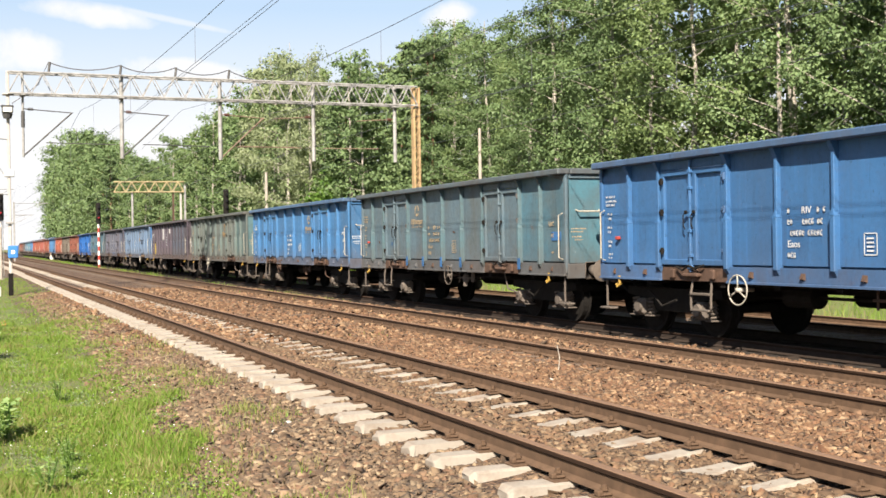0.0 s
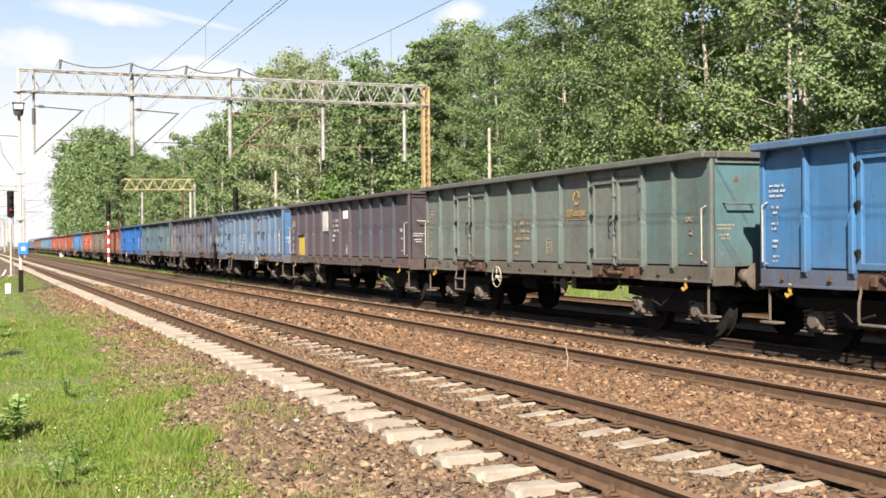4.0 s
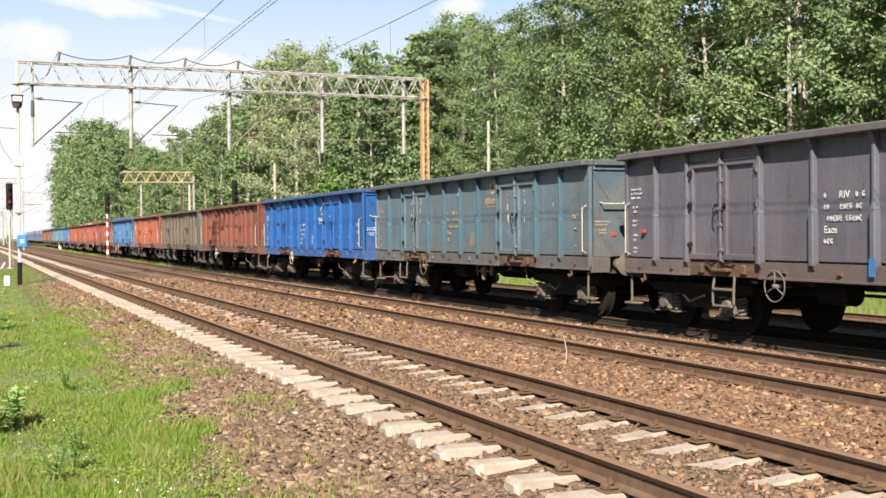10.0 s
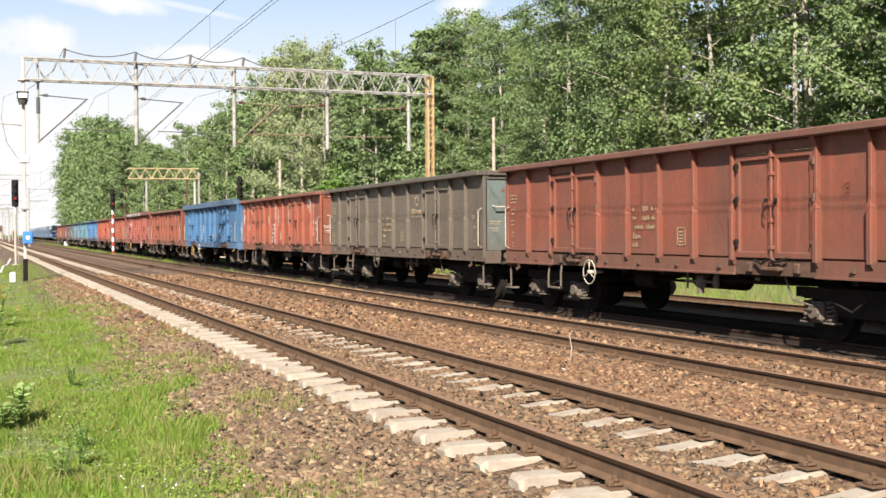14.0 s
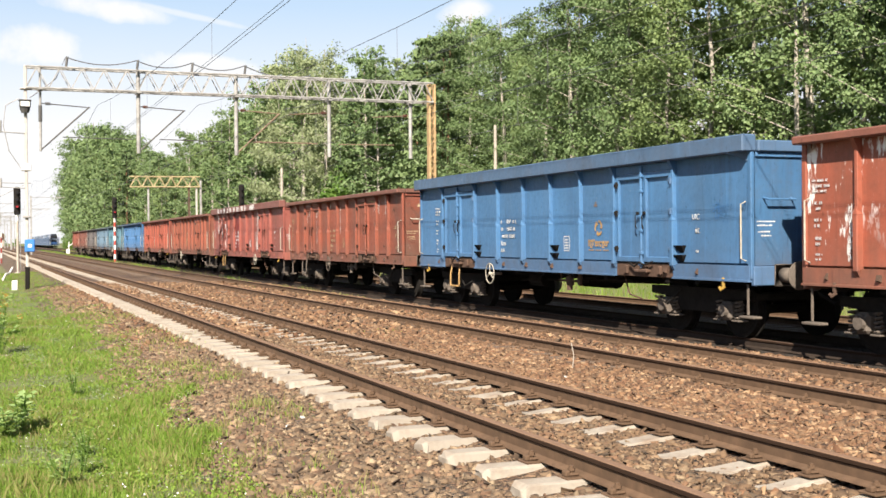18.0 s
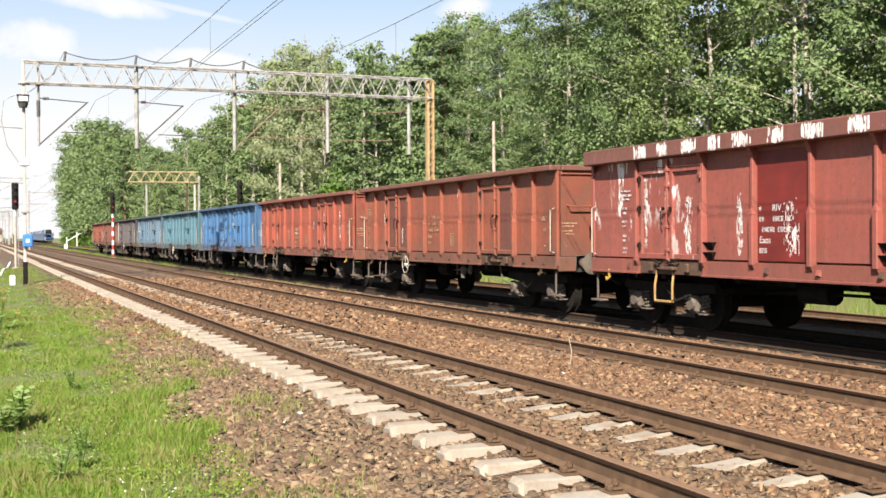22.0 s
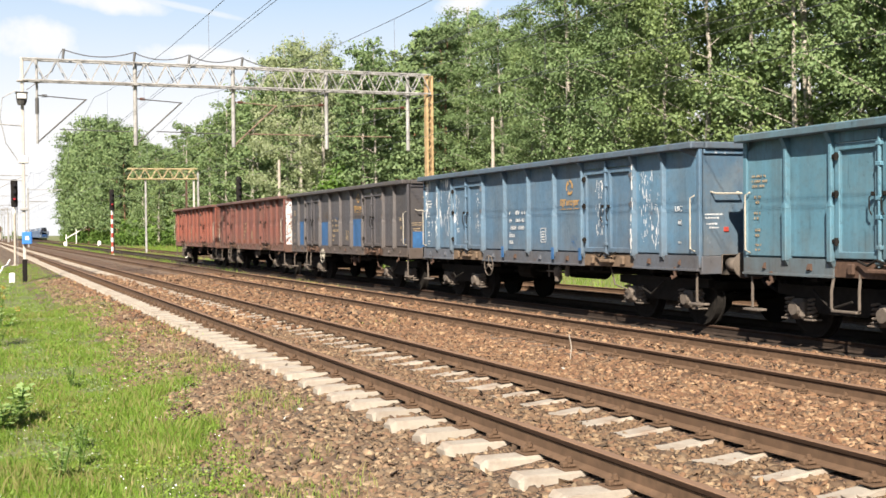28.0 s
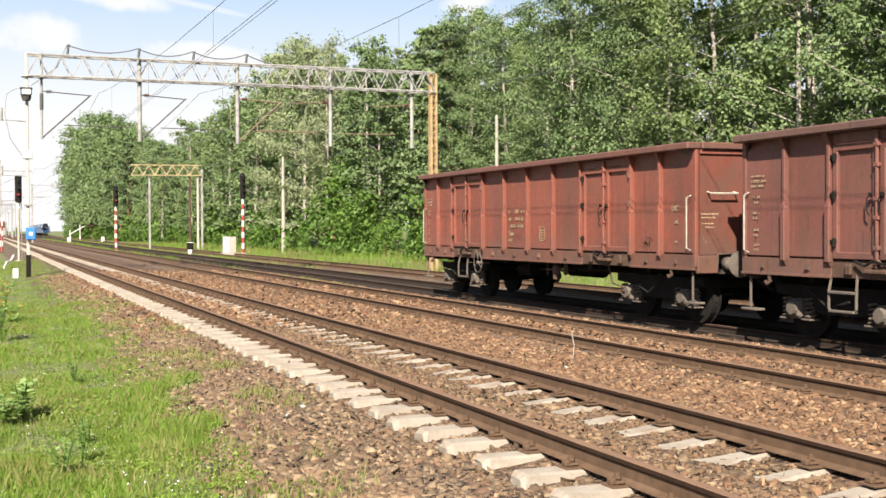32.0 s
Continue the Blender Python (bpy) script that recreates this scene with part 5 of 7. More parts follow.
        if side < 0:
            for y, w in ((-5.7, 0.5), (-4.75, 1), (-1.75, 1), (-0.55, 1), (0.65, 1), (1.8, 1), (4.7, 1), (5.7, 0.5)):
                br = wpart("sill_bracket", "sbracket%.1f" % w, lambda w=w: Mesh().add([(-1.47, 0.05 * w, 0.1), (-1.47, -0.05 * w, 0.1), (-1.515, 0.03 * w, 0.02), (-1.515, -0.03 * w, 0.02), (-1.47, 0.05 * w, 0.0), (-1.47, -0.05 * w, 0.0)],
                           [(0, 1, 3, 2), (2, 3, 5, 4), (0, 2, 4), (1, 5, 3), (0, 4, 5, 1)]), RUST if (j + int(y * 3)) % 3 else foot_paint, ob)
                br.location = (0, y, 1.04)
        if plain_sided:
            for y in (-3.065, 3.065):
                x = wpart("sill_filler", "fill" + q, lambda: Mesh().box(side * 1.40, side * 1.47, -0.94, 0.94, 0.97, 1.21, 0.015), foot_paint, ob)
                x.location = (0, y, 0)
        for e in (-1, 1):
            bf = wpart("buffer", "buffer", buffer_mesh, GREASE, ob, "round steel buffer", True)
            bf.matrix_local = pose(side * 0.875, e * (K["half"] + 0.05), 1.06, 0, 0, 0 if e > 0 else 180)
            cr = wpart("corner_handrail", "crail" + q, corner_rail, CREAM, ob, "bent pale handrail")
            cr.matrix_local = pose(side * 1.53, e * (K["half"] - 0.12), 0, 0, 0, 0 if side < 0 else 180)
            st = wpart("corner_step", "cstep", corner_step, GREASE, ob)
            st.matrix_local = pose(side * 1.40, e * (K["half"] - 0.12), 0.92, 0, 0, 0 if side < 0 else 180)
            tk = wpart("tow_hook", "tow", tow_hook, YELLOW if j in HOOKED else RUST, ob, "dull yellow towing hook" if j in HOOKED else "")
            tk.matrix_local = pose(side * 1.47, e * (K["half"] - 0.66), 0.97, 0, 0, 0 if side < 0 else 180)
    for front in (True, False):
        e = -1 if front else 1
        ew = wpart("end_wall", "end%d" % front, lambda: end_wall(front), PEEL if j == 21 and front else ENDS[j] if j in ENDS and front else end_paint, ob, "peeled white end wall" if j == 21 and front else "")
        for x in (-0.42, 0.42):
            po = wpart("end_post", "endpost", end_post, paint, ob)
            po.matrix_local = pose(x, e * K["half"], 0, 0, 0, 0 if e > 0 else 180)
        eb = wpart("end_band", "endband", end_band, paint, ob)
        eb.matrix_local = pose(0, e * K["half"], 0, 0, 0, 0 if e > 0 else 180)
        for x in (-1.42, 1.42):
            po = wpart("corner_post", "cornerpost", corner_post, paint, ob)
            po.matrix_local = pose(x, e * K["half"], 0, 0, 0, 0 if e > 0 else 180)
        wpart("headstock", "head%d" % front, lambda: headstock(front), foot_paint, ob)
        hr = wpart("end_handrail", "erail", end_rail, CREAM if j % 3 else paint, ob)
        hr.matrix_local = pose(0, e * (K["half"] + 0.06), 0, 0, 0, 0 if front else 180)
        cp = wpart("coupling", "coupling", coupling_mesh, BLACK, ob)
        cp.matrix_local = pose(0, e * (K["half"] + 0.05), 0, 0, 0, 0 if e > 0 else 180)
    wpart("top_rail", "coping", coping, top_paint, ob)
    wpart("underframe", "under", underframe, BLACK, ob)
    wpart("brake_gear", "brake", brake_gear, BLACK, ob)
    dusty = GREASE if j % 2 else RUST
    for what, key, build, y, z in (("load_lever", "loadlever", load_lever, -0.95, 0.80), ("hanger", "hanger", hanger, -0.58, 0.97), ("air_pipe", "airpipe", air_pipe, -3.3, 0.96)):
        wpart(what, key, build, dusty, ob).location = (-1.28, y, z)
    hw = wpart("brake_wheel", "hwheel", handwheel, (CREAM, GREASE, RUST)[j % 3] if j not in (0, 5, 6, 8, 12, 14, 20, 21) else GREASE if j in (6, 21) else CREAM, ob, "pale spoked brake wheel", True)
    hw.location = (-1.50, wheel_y, 0.86)
    if step_y < 9:
        rung = j in (0, 3, 6, 10, 16, 21)
        sp = wpart("side_step", "fstep%d" % rung, lambda: frame_step(rung), MARK_OCHRE if j in (12, 14) else GREASE, ob)
        sp.location = (-1.44, step_y, 0.97)
    for e in (-1, 1):
        bg = wpart("bogie", "bogie", bolster, BLACK, ob, "black two-axle bogie")
        bg.location = (0, e * K["bogie"], 0)
        for side in (-1, 1):
            wpart("side_frame", "sframe%d" % side, lambda: side_frame(side), BLACK, bg)
            bm_ = wpart("end_beam", "bbeam", bogie_beam, BLACK, bg)
            bm_.location = (0, side * 1.36, 0)
        for w in (-1, 1):
            ws = wpart("wheelset", "wheels", wheelset, BLACK, bg, "steel wheels on their axle")
            ws.location = (0, w * 0.9, 0.46)
            WHEELS[w].append(ws)
            for side in (-1, 1):
                ab = wpart("axle_box", "abox%d" % side, lambda: axle_box(side), GREASE, bg, "dusty axle box")
                ab.location = (0, w * 0.9, 0)
                for q in (-0.25, 0.25) if side < 0 else ():
                    sg = wpart("spring", "spring", spring, BLACK if side > 0 else GREASE, bg)
                    sg.location = (side * 1.04, w * 0.9 + q, 0)
    # stencilled markings on the near side; numbers stay plain bars
    number = [(1.02, 2.12, 2, 0.10), (0.40, 2.12, 3, 0.10), (1.02, 1.96, 2, 0.10), (0.70, 1.96, 7, 0.10), (1.02, 1.80, 12, 0.10), (1.02, 1.48, 3, 0.10)]
    shift, drop = (-0.1, 0.22) if plain_sided else (1.0, -0.13) if K["tag"] == "long" else (-0.1 if j in CLOSE_RIBBED else 0.0, {6: 0, 7: 0.02, 15: -0.05, 18: 0, 2: -0.18, 11: -0.2, 12: -0.2, 13: -0.2, 16: -0.25}.get(j, -0.13))
    nb_ = wpart("number_panel", "numbers", lambda: bars(number), mark, ob, "stencilled wagon number lines")
    nb_.location = (0, shift, drop)
    for word, y, z in (("RIV", 0.72, 2.12), ("Eaos", 1.02, 1.64)):
        letters(word, 0.145, mark, ob, (-1.432, y + shift, z + drop), "stencilled letters")
    letters("UIC", 0.13, mark, ob, (-1.432, -5.5, 1.95), "stencilled letters")
    wpart("load_table", "table", lambda: frame_bars(-0.50, 1.40, 0.24, 0.30, 4), mark, ob, "stencilled weight table").location = (0, -0.5 if K["tag"] == "long" else 0, -0.1 if plain_sided else 0)
    wpart("end_markings", "tmark", lambda: bars([(6.05, 2.42, 12, 0.045), (6.05, 2.34, 12, 0.05), (6.05, 2.27, 12, 0.045), (6.0, 2.1, 5, 0.055), (6.0, 2.02, 4, 0.055), (6.0, 1.86, 5, 0.05), (6.0, 1.78, 4, 0.05), (5.98, 1.6, 4, 0.055), (5.98, 1.52, 3, 0.055), (5.98, 1.38, 6, 0.04), (5.98, 1.31, 5, 0.04)]), mark, ob, "small stencilled inspection marks")
    wpart("end_markings", "emark", lambda: bars([(-5.6, 1.72, 2, 0.1), (-5.6, 1.40, 4, 0.05)]), mark, ob)
    wpart("end_markings", "fmark", end_lines, mark, ob)
    if j in (0, 1, 2, 3, 5, 6, 7, 8, 10, 12, 17, 19, 20):
        em = wpart("owner_emblem", "emblem", emblem_mesh, MARK_OCHRE if j in (3, 5, 6, 12, 19, 20) else MARK_YELLOW if marks == "ochre" or j in (2, 6) else mark, ob, "small round emblem above a line of bars")
        em.location = (0, {1: 1.2, 12: -3.0}.get(j, -2.38), {6: -0.5, 12: -0.75, 7: 0.12, 20: 0.1}.get(j, -0.1))
    if j in RUNS:
        for n, (y, z0, z1, w) in enumerate(RUNS[j]):
            part("white_run", paint_run(y, z0, z1, w, j * 10 + n), FLAKE, ob, "white paint run down the side")["kind"] = "stuff"
    for n, (y, z, ry, rz, coat) in enumerate(BLOTCH.get(j, ())):
        part("stain", blotch(y, z, ry, rz, 50 * j + n), coat, ob)["kind"] = "stuff"
    if j == 8:
        for y in K["ribs"]:
            m = Mesh()
            for e in (-1, 1):
                m.box(-1.5312, -1.5325, y + e * 0.043, y + e * 0.012, 1.60, 1.615).box(-1.5312, -1.5325, y + e * 0.022, y, 1.615, 1.64)
            part("jacking_mark", m, MARK_WHITE, ob)["kind"] = "stuff"
        for y in (3.2, -2.92):
            part("door_arrow", Mesh().box(-1.4765, -1.479, y + 0.1, y - 0.06, 2.27, 2.32).box(-1.4765, -1.479, y - 0.06, y - 0.1, 2.23, 2.36), MARK_WHITE, ob, "white arrow on the door")
    if j == 14:
        part("paint_patch", Mesh().box(-1.425, -1.4322, 0.87, 2.06, 1.25, 2.9), FRESH_RED, ob, "panel of fresher dark red paint")
    for y in DABS.get(j, ()):
        part("paint_dab", Mesh().box(-1.52, -1.5325, y - 0.056, y + 0.056, 1.06, 1.30), FRESH_BLUE, ob, "dab of fresh blue paint")
    if j == 1:
        part("paint_patch", Mesh().box(-1.425, -1.4325, -6.0, -5.6, 1.66, 1.84), FRESH_BLUE, ob, "small blue patch")
    if K["tag"] == "long":
        for y in (3.25, -0.66, -5.2):
            for z in (1.52, 1.36):
                wpart("rope_hook", "ropehook", lambda: Mesh().add([(-1.43, 0.13, 0.0), (-1.43, -0.13, 0.0), (-1.52, 0.13, 0.0), (-1.52, -0.13, 0.0), (-1.43, 0.05, -0.13), (-1.43, -0.05, -0.13)],
                      [(0, 1, 3, 2), (2, 3, 5, 4), (0, 2, 4), (1, 5, 3), (0, 4, 5, 1)]), BLACK, ob, "black wedge-shaped rope hook").location = (0, y, z)
    if j in (3, 4, 10, 13, 14, 16, 17, 20):
        wpart("warning_mark", "trimark", lambda: Mesh().add([(-1.0, -K["half"] - 0.003, 2.58), (-0.88, -K["half"] - 0.003, 2.58), (-0.94, -K["half"] - 0.003, 2.69)], [(0, 1, 2)]), ORANGE if j in (3, 4, 10) else MARK_YELLOW, ob, "faded triangular warning mark")
    if j in (2, 5, 6, 7, 8, 11, 17, 19):
        wpart("end_reflector", "endred", lambda: Mesh().box(-0.96, -0.86, -K["half"] - 0.02, -K["half"], 1.60, 1.68, 0.008), RED, ob, "small red plate")
    if j in (0, 1, 6):
        wpart("lamp_bracket", "lampb", lambda: Mesh().box(-1.43, -1.50, 5.55, 5.65, 1.66, 1.72, 0.01), RED, ob)
    if plain_sided:
        part("pale_board", Mesh().box(-1.42, -1.445, 1.45, 2.2, 2.05, 2.75, 0.01), PALE_PANEL, ob, "pale grey board")
        part("pale_badge", Mesh().box(-1.42, -1.436, -0.70, -0.22, 2.42, 2.68, 0.05), WHITE, ob, "white oval badge")
        part("hatch", Mesh().box(-1.40, -1.455, 4.38, 5.12, 1.21, 1.90, 0.02), HATCH, ob, "yellow hatch near the end")
        part("hatch_hood", Mesh().box(-1.40, -1.50, 4.37, 5.2, 1.91, 1.95, 0.008), BLACK, ob)
        for y in (5.14, 5.2):
            part("hatch_bar", Mesh().cyl((-1.49, y, 1.12), (-1.49, y, 1.95), 0.022, 8), HATCH, ob)
    if j == 21:
        for y0, y1 in ((1.28, 2.27), (0.07, 1.13), (-1.13, -0.07), (-2.27, -1.28)):
            part("paint_band", Mesh().box(-1.425, -1.4315, y0, y1, 1.215, 1.40), ORANGE, ob, "bared orange primer along the foot")
    if j == 20:
        for y0, y1, z1 in ((1.26, 2.29, 2.0), (-2.29, -1.26, 2.05), (4.36, 5.22, 2.05)):
            part("paint_patch", Mesh().box(-1.425, -1.4322, y0, y1, 1.21, z1), FRESH_BLUE, ob, "fresh bright blue patch")
        part("paint_patch", Mesh().box(-1.3, -0.9, -K["half"] - 0.004, -K["half"] - 0.001, 1.2, 1.65), FRESH_BLUE, ob)
    return ob


# stains and touched-up spots on the near side: place, height, half width, half height, paint
BLOTCH = {1: ((3.72, 1.62, 0.13, 0.12, FRESH_BLUE), (0.25, 2.0, 0.09, 0.12, FRESH_BLUE), (4.75, 1.7, 0.06, 0.05, RUST), (-0.6, 1.9, 0.12, 0.03, RUST)), 3: ((1.0, 1.75, 0.28, 0.35, SANDY), (0.6, 2.1, 0.3, 0.2, SANDY)),
          16: ((-4.72, 2.02, 0.10, 0.22, RUST), (4.6, 1.5, 0.05, 0.08, RUST)), 13: ((-5.5, 2.5, 0.10, 0.09, RUST), (-5.75, 1.36, 0.22, 0.08, DARK_DOOR), (-4.6, 1.45, 0.08, 0.06, RUST)),
          22: ((-4.72, 1.38, 0.22, 0.13, BLACK), (0.6, 1.5, 0.3, 0.1, ORANGE)), 9: ((-5.95, 1.38, 0.2, 0.07, ORANGE), (-4.55, 2.2, 0.12, 0.16, ORANGE)), 19: ((-1.95, 1.42, 0.14, 0.12, FRESH_BLUE),),
          20: ((-5.85, 1.4, 0.2, 0.14, FRESH_BLUE), (1.75, 2.22, 0.35, 0.16, SANDY), (-1.75, 2.2, 0.36, 0.12, SANDY), (0.55, 2.08, 0.2, 0.06, FRESH_BLUE)), 10: ((0.6, 1.9, 0.3, 0.4, SANDY),), 6: ((-4.75, 2.0, 0.1, 0.08, FRESH_BLUE), (-5.7, 2.5, 0.25, 0.3, BLUE_END), (-4.3, 1.6, 0.2, 0.3, BLUE_END), (-5.3, 1.5, 0.08, 0.06, RED)),
          2: ((-4.72, 1.42, 0.2, 0.12, RUST), (1.85, 2.1, 0.14, 0.03, RUST)), 5: ((5.7, 2.35, 0.22, 0.3, SANDY), (-3.0, 1.9, 0.2, 0.08, RUST)), 21: ((0.45, 1.85, 0.30, 0.16, MARK_OCHRE), (-0.63, 1.62, 0.14, 0.2, MARK_OCHRE), (-5.6, 1.38, 0.3, 0.1, SANDY)),
          17: ((-5.65, 2.6, 0.25, 0.18, FRESH_BLUE), (-4.2, 1.45, 0.06, 0.05, RUST)), 12: ((-6.3, 2.1, 0.3, 0.25, FRESH_BLUE), (-2.3, 2.3, 0.08, 0.06, SANDY))}


def blotch(y, z, ry, rz, seed):
    """A stain of many ragged flecks, dense in the middle and thin at the rim."""
    q = random.Random(seed)
    m = Mesh()
    for _ in range(int(16 + 800 * ry * rz)):
        a, d = q.uniform(0, 2 * math.pi), q.random() ** 0.7
        c, e = y + ry * d * math.cos(a), z + rz * d * math.sin(a)
        w, h = q.uniform(0.006, 0.026) * (1.3 - d * 0.7), q.uniform(0.008, 0.034) * (1.3 - d * 0.7)
        x = -1.4312 - q.uniform(0, 0.0015)
        m.add([(x, c - w * q.uniform(0.3, 1), e - h * q.uniform(0.3, 1)), (x, c - w * q.uniform(0.3, 1), e + h * q.uniform(0.3, 1)), (x, c + w * q.uniform(0.3, 1), e + h * q.uniform(0.3, 1)), (x, c + w * q.uniform(0.3, 1), e - h * q.uniform(0.3, 1))], [(0, 1, 2, 3)])
    return m


DABS = {1: (2.35, 1.2, 0.0, -1.2, -4.3), 6: (0.0, -1.2, -2.35), 19: (-1.2, -2.35, 1.2), 5: (-2.35,)}
# older white paint laid bare: place along the wagon, lowest and highest point, width
RUNS = {11: ((4.30, 2.25, 2.8, 0.11), (5.28, 1.3, 2.1, 0.09), (2.35, 1.4, 2.92, 0.10), (2.22, 1.4, 2.3, 0.10), (1.20, 1.25, 2.92, 0.11), (1.08, 1.9, 2.4, 0.10), (0.0, 1.2, 2.7, 0.11), (-0.18, 1.9, 2.6, 0.16),
             (-1.75, 1.5, 2.75, 0.12), (-1.9, 1.7, 2.3, 0.06), (-4.6, 2.5, 2.9, 0.12), (-4.9, 2.6, 2.92, 0.22), (-5.12, 2.35, 2.92, 0.18), (-5.28, 1.5, 2.95, 0.10), (-3.0, 1.6, 1.8, 0.05), (3.1, 1.6, 2.2, 0.05)),
        13: ((-3.75, 2.45, 2.85, 0.06), (-3.95, 2.5, 2.85, 0.14), (-4.15, 2.4, 2.88, 0.16), (-4.75, 2.3, 2.9, 0.09), (-4.95, 2.5, 2.8, 0.05), (-2.9, 2.25, 2.4, 0.12), (3.85, 2.3, 2.6, 0.10), (3.6, 2.5, 2.7, 0.05),
             (2.6, 1.5, 2.8, 0.06), (2.35, 2.1, 2.9, 0.06), (0.9, 2.7, 2.85, 0.07), (-0.25, 1.8, 2.8, 0.03)),
        14: ((2.5, 1.3, 2.3, 0.12), (2.25, 1.4, 1.9, 0.05), (1.3, 1.3, 2.2, 0.30), (1.2, 1.35, 1.8, 0.14), (-2.35, 1.2, 2.1, 0.40), (-2.55, 1.25, 2.1, 0.40), (-2.75, 1.25, 2.0, 0.36), (-2.6, 2.0, 2.92, 0.36), (5.2, 1.4, 2.7, 0.10), (-2.4, 2.97, 3.22, 0.7), (-2.2, 2.97, 3.22, 0.7), (-0.95, 2.97, 3.22, 0.25), (-0.3, 2.97, 3.22, 0.4), (0.6, 2.97, 3.22, 0.45), (1.4, 2.97, 3.22, 0.35), (2.2, 2.97, 3.22, 0.45), (2.9, 2.97, 3.22, 0.3), (3.6, 2.97, 3.22, 0.4), (4.4, 2.97, 3.22, 0.3), (5.1, 2.97, 3.22, 0.4), (3.9, 1.3, 2.3, 0.2)),
        19: ((5.15, 1.3, 2.7, 0.25), (4.55, 1.4, 2.6, 0.3), (4.0, 1.6, 2.6, 0.3), (3.3, 1.4, 2.2, 0.25), (2.75, 1.6, 2.6, 0.22), (-3.0, 1.5, 2.6, 0.3), (-4.25, 1.2, 2.95, 0.06), (-4.6, 1.4, 2.7, 0.35), (-4.95, 1.3, 2.3, 0.3)),
        7: ((2.75, 1.9, 2.7, 0.1), (3.4, 1.8, 2.6, 0.08), (-2.6, 1.7, 2.75, 0.12), (-3.4, 1.9, 2.7, 0.1), (0.2, 2.6, 2.8, 0.06), (-4.7, 2.2, 2.5, 0.05)),
        16: ((-4.75, 1.5, 2.5, 0.14), (-4.95, 1.4, 2.0, 0.14), (-5.1, 1.6, 2.3, 0.08), (-2.9, 1.3, 2.6, 0.06), (-4.1, 1.4, 1.7, 0.06), (3.7, 1.5, 2.1, 0.08), (1.9, 1.5, 1.9, 0.05), (0.8, 1.6, 2.0, 0.08), (-1.6, 1.9, 2.2, 0.08)),
        15: ((4.5, 1.5, 2.3, 0.05), (-1.0, 2.4, 2.85, 0.05), (3.0, 1.4, 1.9, 0.05)), 21: ((-1.0, 2.4, 2.85, 0.04), (-5.9, 1.9, 2.8, 0.015))}


def paint_run(y, z0, z1, w, seed):
    """Ragged thin upright flakes, on the sheet or on a rib's face."""
    q = random.Random(seed)
    m = Mesh()
    on_rib = any(abs(y - k) < 0.05 for k in K["ribs"])
    for _ in range(int((16 + 75 * (z1 - z0) * (0.4 + 4 * w)) * {7: 0.22, 13: 0.45, 19: 0.35}.get(seed // 10, 1) * (0.8 if z1 > 3 else 1))):
        h = q.uniform(0.015, 0.05) if q.random() < 0.6 else q.uniform(0.05, 0.16)
        z = q.uniform(z0 + h, z1)
        b = q.uniform(0.004, 0.016)
        c = y + max(-1, min(1, q.gauss(0, 0.45))) * w * 0.6
        x = -1.4315 if z1 < 3 else -1.6265
        if z1 > 3:
            h = q.uniform(0.05, 0.2)
            z = q.uniform(z0 + h, z1)
            b *= 1.5
            c = y + q.uniform(-0.5, 0.5) * w
        elif on_rib:
            x, lim = (-1.5315, 0.042) if z < 1.96 else (-1.5065, 0.024)
            c, b = max(y - lim, min(y + lim, c)), min(lim, b * 1.8)
        x -= q.uniform(0, 0.0015)
        m.add([(x, c - b * q.uniform(0.2, 1), z), (x, c + b * q.uniform(0.2, 1), z - q.uniform(0, 0.01)), (x, c + b * q.uniform(0.3, 1), z - h), (x, c - b * q.uniform(0.3, 1), z - h)], [(0, 1, 2, 3)])
    return m


def end_lines():
    """Four short lines of small strokes on the front end."""
    m = Mesh()
    q = random.Random(3)
    y = -K["half"] - 0.003
    for z, x0, x1 in ((1.88, -1.32, -0.98), (1.82, -1.32, -1.06), (1.72, -1.30, -1.10), (1.66, -1.24, -1.06)):
        x = x0
        while x < x1:
            w = q.uniform(0.015, 0.06)
            m.box(x, x + w, y, y + 0.002, z, z + q.uniform(0.016, 0.026))
            x += w + 0.014
    return m


def emblem_mesh():
    """Three swirling commas above a line of close bars and a thin line."""
    m = Mesh()
    x, r = -1.4325, 0.15
    for i in range(3):
        a = math.radians(90 + 120 * i)
        outer = [(0.6 + r * math.cos(a + t * 0.42), 2.60 + r * math.sin(a + t * 0.42)) for t in range(5)]
        inner = [(0.6 + r * (0.72 - 0.02 * t * t) * math.cos(a + t * 0.42), 2.60 + r * (0.72 - 0.02 * t * t) * math.sin(a + t * 0.42)) for t in range(5)]
        for t in range(4):
            m.add([(x, *outer[t]), (x, *outer[t + 1]), (x, *inner[t + 1]), (x, *inner[t])], [(0, 1, 2, 3)])
    for i in range(9):
        y = 1.0 - i * 0.089
        low, high = 2.245 - (0.035 if i in (1, 6) else 0), 2.345 + (0.03 if i in (0, 1, 2) else 0)
        m.box(x, x - 0.002, y, y - 0.022, low, high)
        m.box(x, x - 0.002, y - 0.022, y - 0.072, high - 0.028, high)
        if i % 3 != 2:
            m.box(x, x - 0.002, y - 0.05, y - 0.072, low, high - 0.028)
        if i % 2:
            m.box(x, x - 0.002, y - 0.022, y - 0.05, low, low + 0.026)
    for i in range(14):
        if i % 5 != 4:
            m.box(x, x - 0.002, 0.98 - i * 0.055, 0.94 - i * 0.055, 2.165, 2.185)
    return m


WHEELS = {-1: [], 1: []}
TRAIN = [wagon(j, s) for j, s in enumerate(WAGONS)]

# ---------------------------------------------------------------- train of loaded car carriers, far off and going away
CARRIER_GREY = plain("carrier_blue_grey", (0.10, 0.15, 0.24), 0.6, 0, 0.3, 2)
